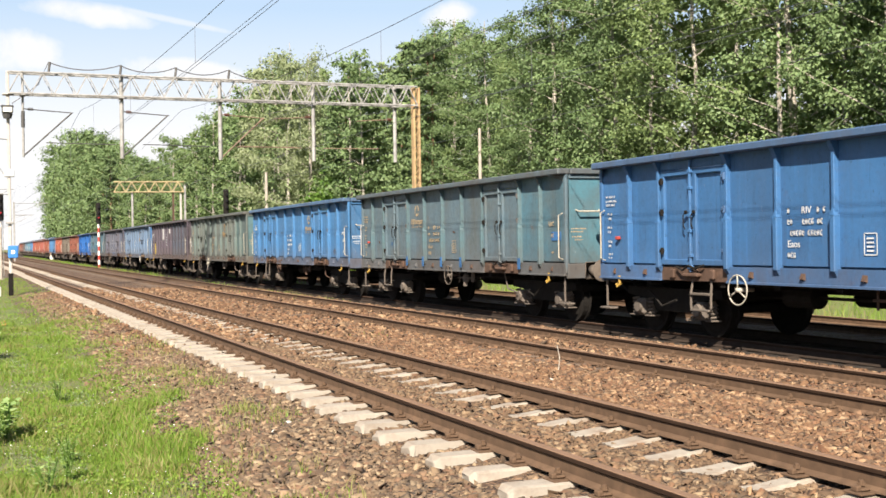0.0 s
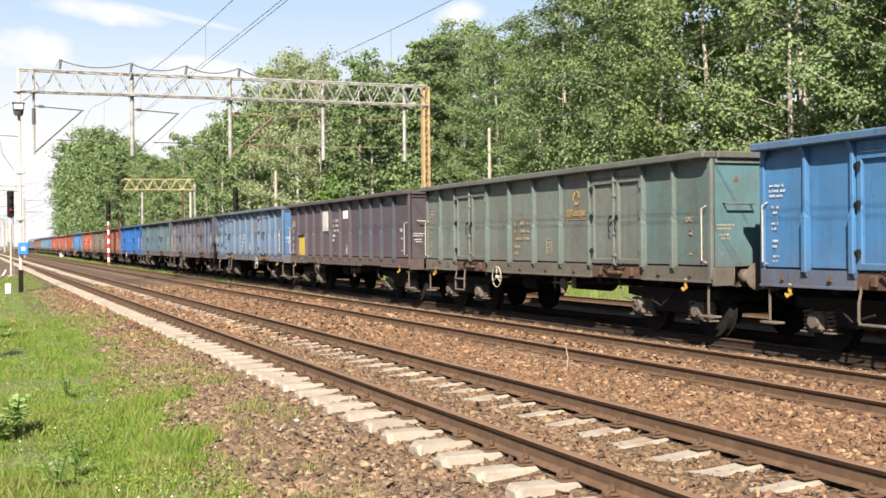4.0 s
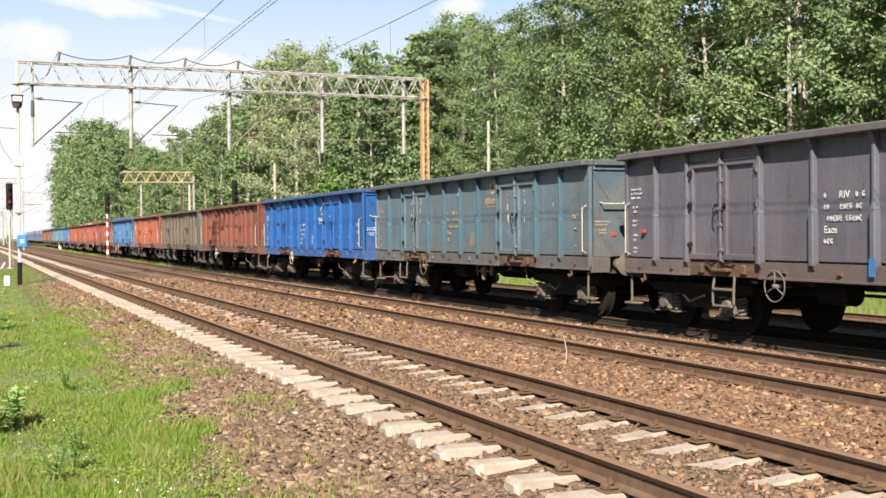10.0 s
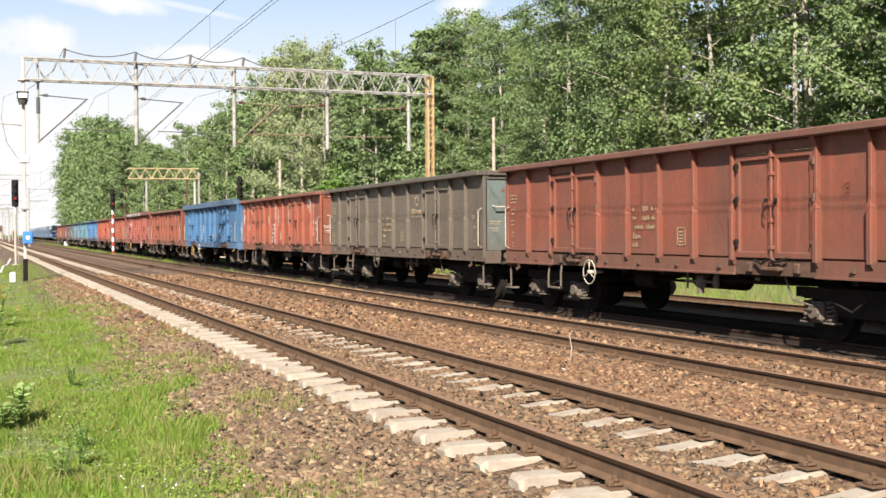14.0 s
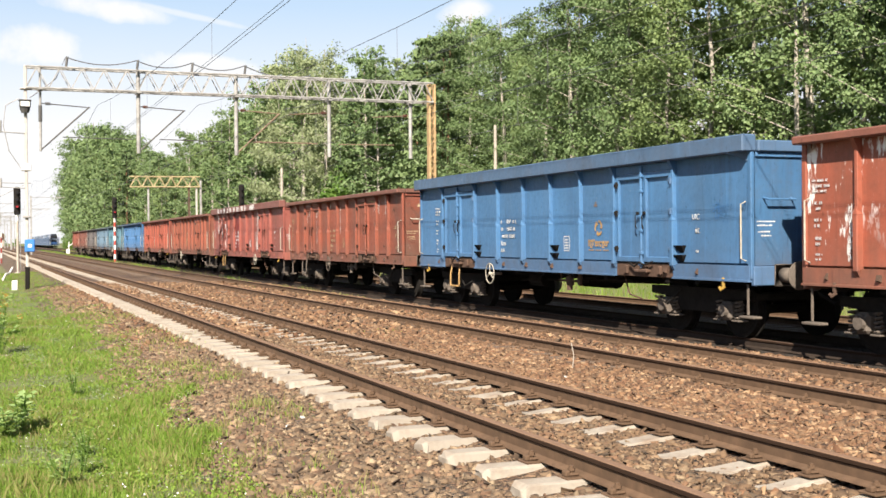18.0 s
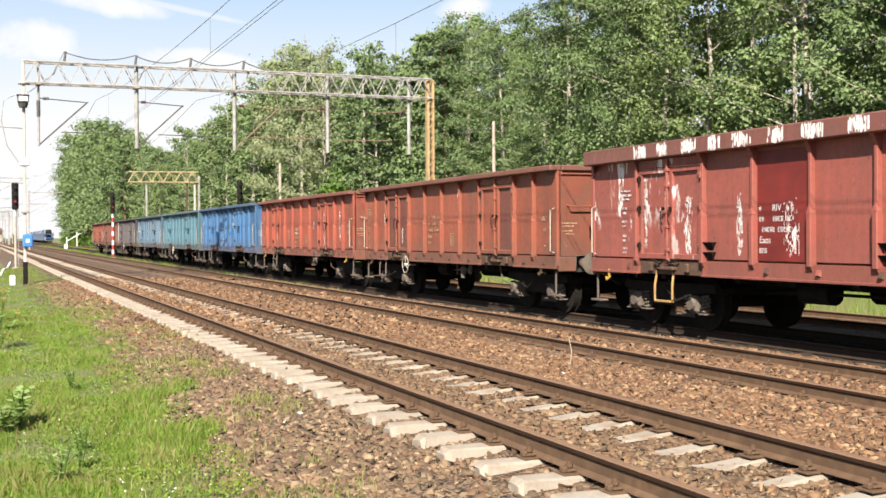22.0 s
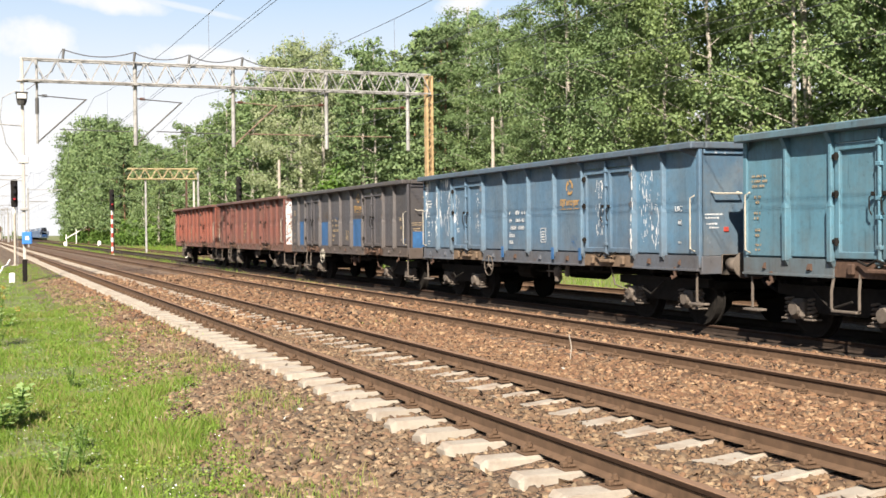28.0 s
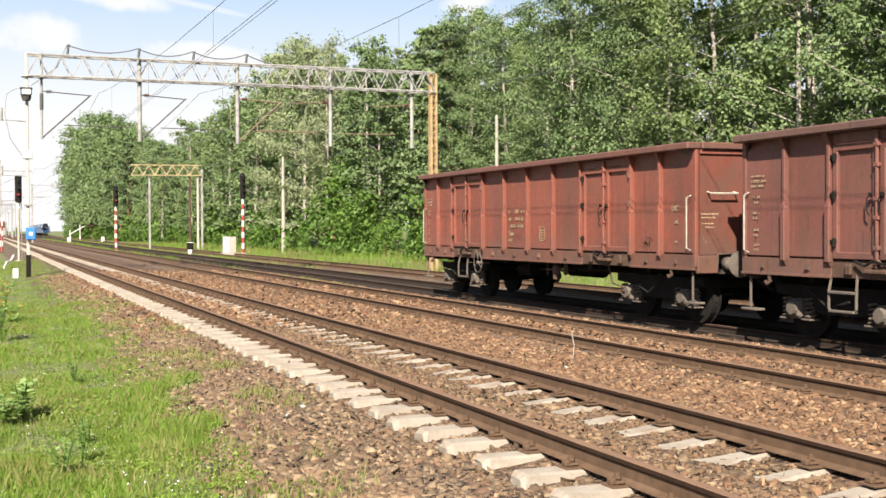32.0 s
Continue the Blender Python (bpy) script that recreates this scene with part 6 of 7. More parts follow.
GLASS_DARK = plain("dark_car_glass", (0.02, 0.025, 0.03), 0.15)
CAR_PAINTS = [plain("car_paint_" + n, c, 0.3, 0.2, 0.1, 2) for n, c in (("silver", (0.55, 0.57, 0.6)), ("dark_blue", (0.03, 0.08, 0.2)), ("black", (0.02, 0.02, 0.025)), ("steel_blue", (0.15, 0.27, 0.45)))]


def car_body():
    m = Mesh()
    side = [(-2.1, 0.25), (2.1, 0.25), (2.1, 0.75), (1.3, 0.88), (0.75, 1.38), (-1.0, 1.42), (-1.85, 0.95), (-2.1, 0.85)]
    n = len(side)
    for s in (-1, 1):
        m.v += [(s * (0.82 if z < 1 else 0.66), y, z) for y, z in side]
    m.f = [tuple(range(n)), tuple(range(n, 2 * n))[::-1]] + [(i, n + i, n + (i + 1) % n, (i + 1) % n) for i in range(n)]
    m.k = [0] * len(m.f)
    for y in (-1.35, 1.35):
        for s in (-1, 1):
            m.cyl((s * 0.68, y, 0.3), (s * 0.84, y, 0.3), 0.3, 12)
    return m


def car_glass():
    m = Mesh()
    for s in (-1, 1):
        m.add([(s * 0.80, 1.2, 0.93), (s * 0.70, 0.72, 1.33), (s * 0.70, -0.95, 1.36), (s * 0.79, -1.6, 0.98)], [(0, 1, 2, 3)])
    m.add([(-0.7, -1.83, 1.0), (0.7, -1.83, 1.0), (0.6, -1.06, 1.42), (-0.6, -1.06, 1.42)], [(0, 1, 2, 3)])
    m.add([(-0.7, 1.26, 0.95), (0.7, 1.26, 0.95), (0.6, 0.79, 1.37), (-0.6, 0.79, 1.37)], [(0, 1, 2, 3)])
    return m


def carrier(j):
    ob = thing("car_carrier_wagon", pose(T4, 260 + 27.5 * j, RAIL_Z[T4]), "two-deck carrier wagon loaded with silver and blue cars", "goods wagon", "wagons of the far train")
    for z in (1.0, 2.75):
        wpart("deck", "deck%.1f" % z, lambda z=z: Mesh().box(-1.4, 1.4, -13.2, 13.2, z - 0.12, z, 0.02), CARRIER_GREY, ob)
    for i in range(9):
        for s in (-1, 1):
            po = wpart("post", "post%d" % s, lambda: Mesh().box(s * 1.32, s * 1.42, -0.08, 0.08, 1.0, 3.2), CARRIER_GREY, ob)
            po.location = (0, -12.8 + 3.2 * i, 0)
    for y in (-11.5, -1.0, 1.0, 11.5):
        ax = wpart("wheelset", "wheels", wheelset, BLACK, ob)
        ax.location = (0, y, 0.46)
    for i in range(5):
        for z in (1.0, 2.75):
            car = wpart("loaded_car", "carbody", car_body, CAR_PAINTS[(i * 3 + j + int(z)) % 4], ob, "new car on the deck")
            car.location = (0, -10.4 + 5.2 * i, z)
            gl = wpart("windows", "carglass", car_glass, GLASS_DARK, car)
    return ob


FAR_TRAIN = [carrier(j) for j in range(8)]


# ---------------------------------------------------------------- far end of the station
def plain_mast(x, y, h, arms, label):
    ob = thing("catenary_mast", pose(x, y, -0.45), label, "mast", "masts of the overhead line")
    m = Mesh()
    m.box(-0.11, 0.11, -0.11, 0.11, -0.3, h, 0.02)
    part("mast", m, GALV, ob)
    for s, z, l in arms:
        part("crossarm", Mesh().cyl((0, 0, z), (s * l, 0, z), 0.045, 6), GALV, ob)
        part("stay", Mesh().cyl((0, 0, z - 1.3), (s * l * 0.9, 0, z), 0.035, 5), GALV, ob)


for x, y, h, arms in ((6.55, 168, 8.4, ((1, 8.2, 4.5), (1, 6.6, 2.6))), (6.6, 228, 8.4, ((1, 8.2, 4.5), (-1, 6.6, 2.6))), (1.6, 112, 8.4, ((1, 7.4, 2.8), (-1, 8.1, 3.5))),
                      (1.4, 170, 8.4, ((1, 7.4, 2.8), (-1, 8.1, 4.0))), (1.3, 230, 8.4, ((1, 7.4, 2.8), (-1, 8.1, 4.0))), (1.2, 292, 8.4, ((1, 7.4, 2.8), (-1, 6.0, 4.0))),
                      (6.7, 290, 8.4, ((1, 7.4, 4.0), (-1, 6.0, 3.0))), (-2.5, 190, 9.5, ((1, 8.6, 4.0), (1, 7.0, 4.0))), (6.7, 360, 8.4, ((1, 8.2, 5.0), (-1, 7.0, 4.0))), (1.0, 360, 8.4, ((1, 8.2, 4.5), (-1, 7.0, 3.0)))):
    plain_mast(x, y, h, arms, "slim grey overhead-line mast with cross arms")


def portal(x0, x1, y, h):
    """A light portal of two masts and a braced beam across the station tracks."""
    ob = thing("catenary_portal", pose(0, y, -0.45), "distant pale lattice portal over the station tracks", "gantry", "portals of the station")
    for x in (x0, x1):
        part("mast", Mesh().box(x - 0.12, x + 0.12, -0.12, 0.12, -0.3, h, 0.02), GALV, ob)
    m = Mesh()
    lattice(m, (x0, 0, h), (x1, 0, h), 0.5, 0.8, 1.6, 0.045)
    part("beam", m, GALV, ob)
    for i in range(1, 5):
        x = x0 + (x1 - x0) * i / 5
        part("drop_tube", Mesh().cyl((x, 0, h - 1.9), (x, 0, h + 0.8), 0.07, 6), GALV, ob)


for x0, x1, y, h in ((-9.0, 7.4, 262, 7.6), (-12.0, 7.6, 318, 7.8), (-14.0, 8.0, 388, 7.8)):
    portal(x0, x1, y, h)
for x, y, h, arms in ((-1.4, 205, 8.6, ((1, 7.8, 2.6), (-1, 6.8, 2.2))), (-4.2, 250, 8.6, ((1, 7.6, 2.8),)), (-0.8, 335, 8.6, ((1, 7.8, 3.0), (-1, 7.0, 3.0))), (-6.5, 300, 8.8, ((1, 8.0, 3.2), (-1, 7.2, 3.2))),
                      (3.6, 410, 8.6, ((1, 7.8, 3.2), (-1, 7.0, 3.2))), (-3.0, 425, 8.6, ((1, 8.0, 3.6), (-1, 7.0, 3.4))), (8.6, 330, 8.4, ((-1, 7.6, 2.8),))):
    plain_mast(x, y, h, arms, "slim grey overhead-line mast with cross arms")


def banded_post(x, y, h, r=0.09):
    ob = thing("banded_post", pose(x, y, -0.4), "red and white banded post near the crossing", "post", "banded posts")
    n = int(h / 0.45)
    for i in range(n):
        part("band", Mesh().cyl((0, 0, h * i / n), (0, 0, h * (i + 1) / n), r, 8), (RED, WHITE)[i % 2], ob)


for x, y, h in ((1.45, 104, 2.6), (1.75, 112, 2.8)):
    banded_post(x, y, h)
bar = thing("lowered_barrier", pose(19.5, 250, 0.0), "white slanting barrier and fence at the far crossing", "barrier")
part("boom", Mesh().cyl((-2.6, 0, 0.6), (3.2, 0, 4.0), 0.09, 8), WHITE, bar)
for x, z in ((-2.4, 1.6), (-0.4, 2.6), (3.0, 4.2)):
    part("support", Mesh().box(x - 0.08, x + 0.08, -0.08, 0.08, -0.4, z), WHITE, bar)
box3 = thing("white_bent_pipe", pose(1.0, 60, -0.4), "white bent pipe lying in the grass", "pipe")
part("pipe", Mesh().tube([(0, 0, 0.05), (0.15, 0.6, 0.3), (0.35, 1.4, 0.35), (0.5, 2.2, 0.6)], 0.05, 8), WHITE, box3)
for x, y, z, w, h in ((2.2, 520, 0, 26, 5.5), (-24, 480, 0, 18, 6.5)):
    hs = thing("distant_shed", pose(x - 6, y, z), "low distant station shed with a reddish roof", "building")
    part("wall", Mesh().box(-w / 2, w / 2, -4, 4, -0.5, h * 0.6), CEMENT, hs)
    m = Mesh().add([(-w / 2 - 0.5, -4.6, h * 0.6), (w / 2 + 0.5, -4.6, h * 0.6), (w / 2 + 0.5, 4.6, h * 0.6), (-w / 2 - 0.5, 4.6, h * 0.6), (-w / 2, 0, h), (w / 2, 0, h)],
                   [(0, 1, 5, 4), (2, 3, 4, 5), (0, 4, 3), (1, 2, 5), (3, 2, 1, 0)])
    part("roof", m, RUST, hs)
    for i in range(6):
        part("window", Mesh().box(-w / 2 + w * (i + 0.3) / 6, -w / 2 + w * (i + 0.7) / 6, -4.04, -4.0, h * 0.2, h * 0.45), GLASS_DARK, hs)
for i in range(26):
    plant("bush", 1, r.uniform(-22, 20) if i % 2 else r.uniform(-40, -8), r.uniform(520, 640) if i % 2 else r.uniform(150, 420), r.uniform(2.5, 6), r)


# ---------------------------------------------------------------- grass and weeds
def edge_x(y):
    """Where the meadow ends and the bare stone shoulder begins."""
    return float(np.interp(y, [4, 8.1, 10.8, 14, 20, 29.6, 48, 90], [1.45, 1.6, 1.8, 2.05, 2.15, 2.75, 3.0, 3.0])) + 0.22 * noise.noise((y * 0.9, 3.3, 0)) + 0.12 * noise.noise((y * 3.1, 7.7, 0))


def ground_z(x, y):
    xs, zs = [p[0] for p in GROUND_PROFILE], [p[1] for p in GROUND_PROFILE]
    z = float(np.interp(x, xs, zs)) + 0.05 * noise.noise((x * 0.6, y * 0.6, 0)) + 0.025 * noise.noise((x * 2.1, y * 2.1, 3))
    return max(z, float(np.interp(x, [p[0] for p in BED], [p[1] for p in BED])) if x > 1.25 else -9)


def blades(name, spots, tall, material, label):
    """Bent grass blades, two faces each, at (x, y, z, height factor)."""
    sp = np.asarray(spots)
    n = len(sp)
    an = rng.random(n) * 2 * np.pi
    h = tall * sp[:, 3] * (0.5 + 0.8 * rng.random(n))
    w = (0.0022 + 0.0032 * rng.random(n)) * np.sqrt(np.maximum(1, sp[:, 1] / 11))
    lean = h * (0.15 + 0.55 * rng.random(n))
    face = rng.random(n) * 2 * np.pi
    d = np.stack([np.cos(an), np.sin(an), np.zeros(n)], 1)
    u = np.stack([np.cos(face), np.sin(face), np.zeros(n)], 1)
    b = sp[:, :3]
    up = np.array([0, 0, 1.0])
    p1 = b + d * (lean * 0.3)[:, None] + up * (h * 0.6)[:, None]
    p2 = b + d * lean[:, None] + up * h[:, None]
    ww = w[:, None]
    v = np.stack([b - u * ww, b + u * ww, p1 + u * ww * 0.8, p1 - u * ww * 0.8, p2], 1).reshape(-1, 3)
    i = np.arange(n)[:, None] * 5
    f = np.concatenate([i + np.array([[0, 1, 2]]), i + np.array([[0, 2, 3]]), i + np.array([[3, 2, 4]])], 0)
    ob = part(name, quads(name, v, f), material)
    return tagged(ob, label, "grass", kind="stuff")


gr = random.Random(11)
green, deep_green, dry = [], [], []
for count, y0, y1, x0 in ((145000, 6.5, 15, -0.6), (62000, 15, 30, -0.4), (26000, 30, 75, 0.0)):
    for _ in range(count):
        y = y0 + (y1 - y0) * gr.random()
        e = edge_x(y)
        x = x0 + (e + 0.35 - x0) * gr.random()
        dens = 0.78 + 1.05 * noise.noise((x * 1.1, y * 0.8, 2)) + 0.5 * noise.noise((x * 3.7, y * 3.1, 9))
        if x > e - 0.35:
            dens -= (x - e + 0.35) * 1.7
        if gr.random() > dens:
            continue
        hf = 0.75 + 0.8 * noise.noise((x * 0.9, y * 0.7, 20)) + 0.25 * max(0, (0.9 - x))
        k = noise.noise((x * 0.8, y * 0.6, 31))
        (dry if gr.random() < 0.06 + 0.35 * max(0, k) else deep_green if noise.noise((x * 1.7, y * 1.1, 44)) + gr.uniform(-0.25, 0.25) > 0.08 else green).append((x, y, ground_z(x, y) - 0.01, max(0.3, hf)))
# tufts that have seeded themselves on the stone shoulder
for cx, cy, n, rad in ((2.69, 11.94, 420, 0.17), (2.74, 14.56, 420, 0.2), (2.71, 15.66, 300, 0.2), (2.50, 16.44, 420, 0.25), (2.92, 20.2, 380, 0.3), (2.69, 22.24, 400, 0.35), (2.78, 27.1, 420, 0.4), (2.44, 8.7, 60, 0.1), (2.22, 10.98, 260, 0.2), (2.85, 11.2, 160, 0.14), (1.82, 7.66, 260, 0.18), (2.0, 9.4, 260, 0.25), (2.2, 7.6, 240, 0.2),
                       (2.9, 18.5, 150, 0.3), (1.9, 7.2, 260, 0.2), (10.2, 34.0, 220, 0.5), (10.4, 42.0, 260, 0.6), (10.35, 38.0, 200, 0.4), (6.9, 20.0, 40, 0.25), (14.5, 46, 160, 0.5), (14.3, 53, 200, 0.6), (14.6, 62, 240, 0.7), (14.2, 71, 240, 0.8), (10.5, 50, 160, 0.5), (18.2, 60, 300, 0.8), (14.7, 80, 240, 0.9), (18.4, 75, 300, 0.9)):
    for _ in range(int(n * 0.6)):
        x, y = gr.gauss(cx, rad * 0.9), gr.gauss(cy, rad * 1.2)
        (green if gr.random() < 0.6 else dry).append((x, y, ground_z(x, y) - 0.01, 1.15))
# the meadow round and behind the camera
for _ in range(26000):
    x, y = gr.uniform(-9, 2.2), gr.uniform(-9, 34)
    if (y > 6.5 and x > -0.7) or gr.random() > 0.62 + noise.noise((x * 1.1, y * 0.8, 2)):
        continue
    (green if gr.random() < 0.6 else deep_green).append((x, y, ground_z(x, y) - 0.01, 1.5))
blades("grass", green, 0.070, GRASS, "fresh green trackside grass in uneven tufts")
blades("deep_grass", deep_green, 0.085, GRASS_DEEP, "darker green grass in patches")
blades("dry_grass", dry, 0.12, GRASS_DRY, "thin dry grass stalks among the green")
far_grass = []
for _ in range(15000):
    y = 52 + 210 * gr.random() ** 1.3
    x = gr.choice((14.45, 14.45, 10.45, 17.9)) + gr.gauss(0, 0.42)
    if noise.noise((x * 0.9, y * 0.16, 12)) + gr.uniform(-0.2, 0.2) > -0.12 + max(0, (80 - y) * 0.012):
        far_grass.append((x + bend(y), y, ground_z(x, y) - 0.02, 0.9))
for _ in range(24000):
    y = 15 + 150 * gr.random() ** 1.4
    x = 17.55 + (edge_at(y) - 17.2) * gr.random()
    far_grass.append((x + bend(y), y, ground_z(x, y) - 0.02, 1.7 + 0.8 * noise.noise((x, y * 0.5, 4))))
for name, k, mat, label in (("meadow_grass", 0, GRASS, "long bright grass between the tracks and the wood"), ("deep_meadow_grass", 1, GRASS_DEEP, "darker grass before the wood"), ("dry_meadow_grass", 2, GRASS_DRY, "dry straw-coloured grass before the wood")):
    pick = [p for p in far_grass if (0 if noise.noise((p[0] * 0.35, p[1] * 0.22, 7)) + 0.15 * noise.noise((p[0] * 2, p[1] * 2, 1)) > 0.12 else 1 if noise.noise((p[0] * 0.3, p[1] * 0.25, 17)) > -0.05 else 2) == k]
    blades(name, pick, 0.26, mat, label)


def herbs(name, count, material, label, size, thresh, shift):
    """Tiny leaves of low herbs in cushions among the grass."""
    pts = []
    while len(pts) < count:
        y = 6.8 + 26 * gr.random() ** 1.6
        x = -0.4 + (edge_x(y) + 0.9) * gr.random()
        if noise.noise((x * 1.9, y * 1.5, shift)) + gr.uniform(-0.2, 0.2) > thresh and x < edge_x(y) + 0.25:
            pts.append((x, y, ground_z(x, y) + 0.055 * gr.random() ** 1.5 + 0.035 * max(0, noise.noise((x * 3, y * 3, shift)))))
    v, f = leaf_cloud(pts, [0.02] * count, 1, size, 1.0)
    tagged(part(name, quads(name, v, f), material), label, "herbs", kind="stuff")


HERB = leafy("low_herbs", (0.17, 0.30, 0.04), (0.33, 0.44, 0.09), 0.35)
HERB_GREY = leafy("greyish_herbs", (0.17, 0.24, 0.12), (0.30, 0.36, 0.22), 0.3)
herbs("low_herbs", 40000, HERB, "cushions of low green herbs in the grass", 0.026, -0.05, 61)
herbs("greyish_herbs", 9000, HERB_GREY, "greyish small-leaved herbs in the grass", 0.024, 0.26, 83)
herbs("daisies", 1500, WHITE, "tiny white flowers scattered in the grass", 0.018, -0.3, 5)


def broad_weed(x, y, h, n, leaf, label, seed, flower=None):
    """A leafy weed: stalks with pointed leaves in pairs."""
    q = random.Random(seed)
    ob = thing("weed", pose(x, y, ground_z(x, y)), label, "weed", "weeds in the grass")
    stalk, lv = Mesh(), Mesh()
    tops = []
    for _ in range(n):
        a, l = q.uniform(0, 6.28), q.uniform(0.1, 0.5) * h
        top = Vector((math.cos(a) * l, math.sin(a) * l, h * q.uniform(0.7, 1.05)))
        tops.append(top)
        stalk.tube([(0, 0, -0.03), tuple(top * 0.5 + Vector((0, 0, 0.05 * h))), tuple(top)], 0.006, 5)
        for i in range(9):
            u = 0.25 + 0.75 * i / 8
            c = top * u
            b = q.uniform(0, 6.28)
            d = Vector((math.cos(b), math.sin(b), q.uniform(0.1, 0.8))).normalized()
            s = d.cross(Vector((0, 0, 1))).normalized()
            L = leaf * q.uniform(0.7, 1.2)
            lift = Vector((0, 0, -0.15 * L))
            lv.add([c, c + d * L * 0.45 + s * L * 0.29, c + d * L + lift, c + d * L * 0.45 - s * L * 0.29], [(0, 1, 2), (0, 2, 3)])
    part("stem", stalk, BUSH_LEAF, ob)["kind"] = "stuff"
    part("foliage", lv, WEED_LEAF, ob, "broad pointed leaves")["kind"] = "stuff"
    if flower:
        fl = Mesh()
        for t in tops:
            for _ in range(6):
                c = t + Vector((q.uniform(-0.05, 0.05), q.uniform(-0.05, 0.05), q.uniform(-0.02, 0.06)))
                fl.box(c.x - 0.012, c.x + 0.012, c.y - 0.012, c.y + 0.012, c.z, c.z + 0.02, 0.004)
        part("blossom", fl, flower, ob)["kind"] = "stuff"


WEED_LEAF = leafy("weed_leaves", (0.25, 0.41, 0.12), (0.46, 0.60, 0.27), 0.35)
broad_weed(0.36, 11.9, 0.38, 9, 0.12, "leafy dark green weed with broad leaves", 1)
broad_weed(0.20, 11.6, 0.34, 8, 0.11, "leafy dark green weed with broad leaves", 2)
broad_weed(0.30, 20.5, 0.75, 9, 0.12, "tall green weed with yellow flowers", 3, YELLOW)
broad_weed(0.40, 24.5, 0.8, 10, 0.12, "tall green weed with yellow flowers", 4, YELLOW)
broad_weed(0.30, 27.5, 0.9, 10, 0.13, "tall green weed in the grass", 5)
broad_weed(0.75, 9.6, 0.3, 6, 0.05, "thin bluish weed in the grass", 6)
broad_weed(0.85, 10.6, 0.28, 6, 0.05, "thin bluish weed in the grass", 7)
broad_weed(0.55, 8.9, 0.3, 7, 0.06, "small green weed in the grass", 8)
broad_weed(1.05, 14.8, 0.3, 6, 0.06, "small green weed in the grass", 9)
dw = thing("dry_stalk", pose(7.15, 13.2, -0.25), "single dry stalk standing in the ballast", "stalk")
part("stem", Mesh().tube([(0, 0, 0), (0.02, 0, 0.18), (0.0, 0.03, 0.34)], 0.006, 5), CEMENT, dw)


# ---------------------------------------------------------------- sleepers, fastenings and loose stone
def sleeper_mesh(half, w_top, w_low, depth, seed):
    q = random.Random(seed)
    m = Mesh()
    st = [-half, -half + 0.04, -0.78, -0.35, 0.35, 0.78, half - 0.04, half]
    for i, x in enumerate(st):
        drop = 0.045 if abs(x) < 0.5 else (0.03 if abs(x) > half - 0.02 else 0.0)
        k = 0.88 if abs(x) > half - 0.02 else 1
        j = lambda: q.uniform(-0.012, 0.012)
        m.v += [(x + j(), -w_low / 2 + j(), -depth), (x + j(), -w_top / 2 * k + j(), -drop - 0.012 + j()), (x + j(), (-w_top / 2 + 0.02) * k, -drop + j() * 0.5), (x + j(), (w_top / 2 - 0.02) * k, -drop + j() * 0.5),
                (x + j(), w_top / 2 * k + j(), -drop - 0.012 + j()), (x + j(), w_low / 2 + j(), -depth)]
    n = 6
    for i in range(len(st) - 1):
        for a in range(n - 1):
            m.f.append((i * n + a, i * n + a + 1, (i + 1) * n + a + 1, (i + 1) * n + a))
    m.f += [tuple(range(n))[::-1], tuple(range((len(st) - 1) * n, len(st) * n))]
    m.k = [0] * len(m.f)
    return m


def clamp_mesh():
    m = Mesh()
    m.box(-0.17, 0.17, -0.08, 0.08, 0.0, 0.016, 0.004)
    for s in (-1, 1):
        m.box(s * 0.055, s * 0.125, -0.045, 0.045, 0.016, 0.04, 0.01)
        m.cyl((s * 0.095, 0, 0.03), (s * 0.095, 0, 0.085), 0.017, 7)
        m.cyl((s * 0.095, 0, 0.05), (s * 0.095, 0, 0.07), 0.028, 6)
        m.box(s * 0.115, s * 0.155, -0.03, 0.03, 0.014, 0.055, 0.008)
    return m


def many(name, mesh, places, material, parent):
    """Past the nearest ones: one joined part."""
    v = np.array(mesh.v)
    out = Mesh()
    for x, y, z, a in places:
        c, s = math.cos(a), math.sin(a)
        out.add([(x + p[0] * c - p[1] * s, y + p[0] * s + p[1] * c, z + p[2]) for p in v], mesh.f)
    ob = part(name, out, material, parent)
    ob["kind"] = "stuff"


cj = random.Random(3)
VAR = [sleeper_mesh(1.275, 0.20, 0.27, 0.2, s).data("concrete_sleeper") for s in range(6)]
for me in VAR:
    me.materials.append(CONCRETE)
CLAMP = clamp_mesh().data("rail_clamp")
CLAMP.materials.append(RAIL_SIDE)
rest, rest_clamps = [], []
for i in range(-70, 620):
    y = 6.23 + 0.604 * i
    if i < 260:
        sl = new("concrete_sleeper", VAR[i % 6])
        sl.parent = TRACKS[T1]
        sl.matrix_local = pose(T1 + cj.uniform(-0.02, 0.02), y, -0.163 + cj.uniform(-0.006, 0.004), 0, 0, cj.uniform(-0.8, 0.8) + (180 if cj.random() < 0.5 else 0))
    else:
        rest.append((T1, y, -0.163, 0))
    for s in (-1, 1):
        if -8 < i < 90:
            cl = new("rail_clamp", CLAMP)
            cl.parent = TRACKS[T1]
            cl.location = (T1 + s * 0.7535, y, -0.163)
        elif i < 120:
            rest_clamps.append((T1 + s * 0.7535, y, -0.163, 0))
many("far_sleepers", sleeper_mesh(1.275, 0.20, 0.27, 0.2, 1), rest, CONCRETE, TRACKS[T1])
many("far_clamps", clamp_mesh(), rest_clamps, RAIL_SIDE, TRACKS[T1])
WV = [sleeper_mesh(1.28, 0.24, 0.25, 0.15, 20 + s).data("wooden_sleeper") for s in range(4)]
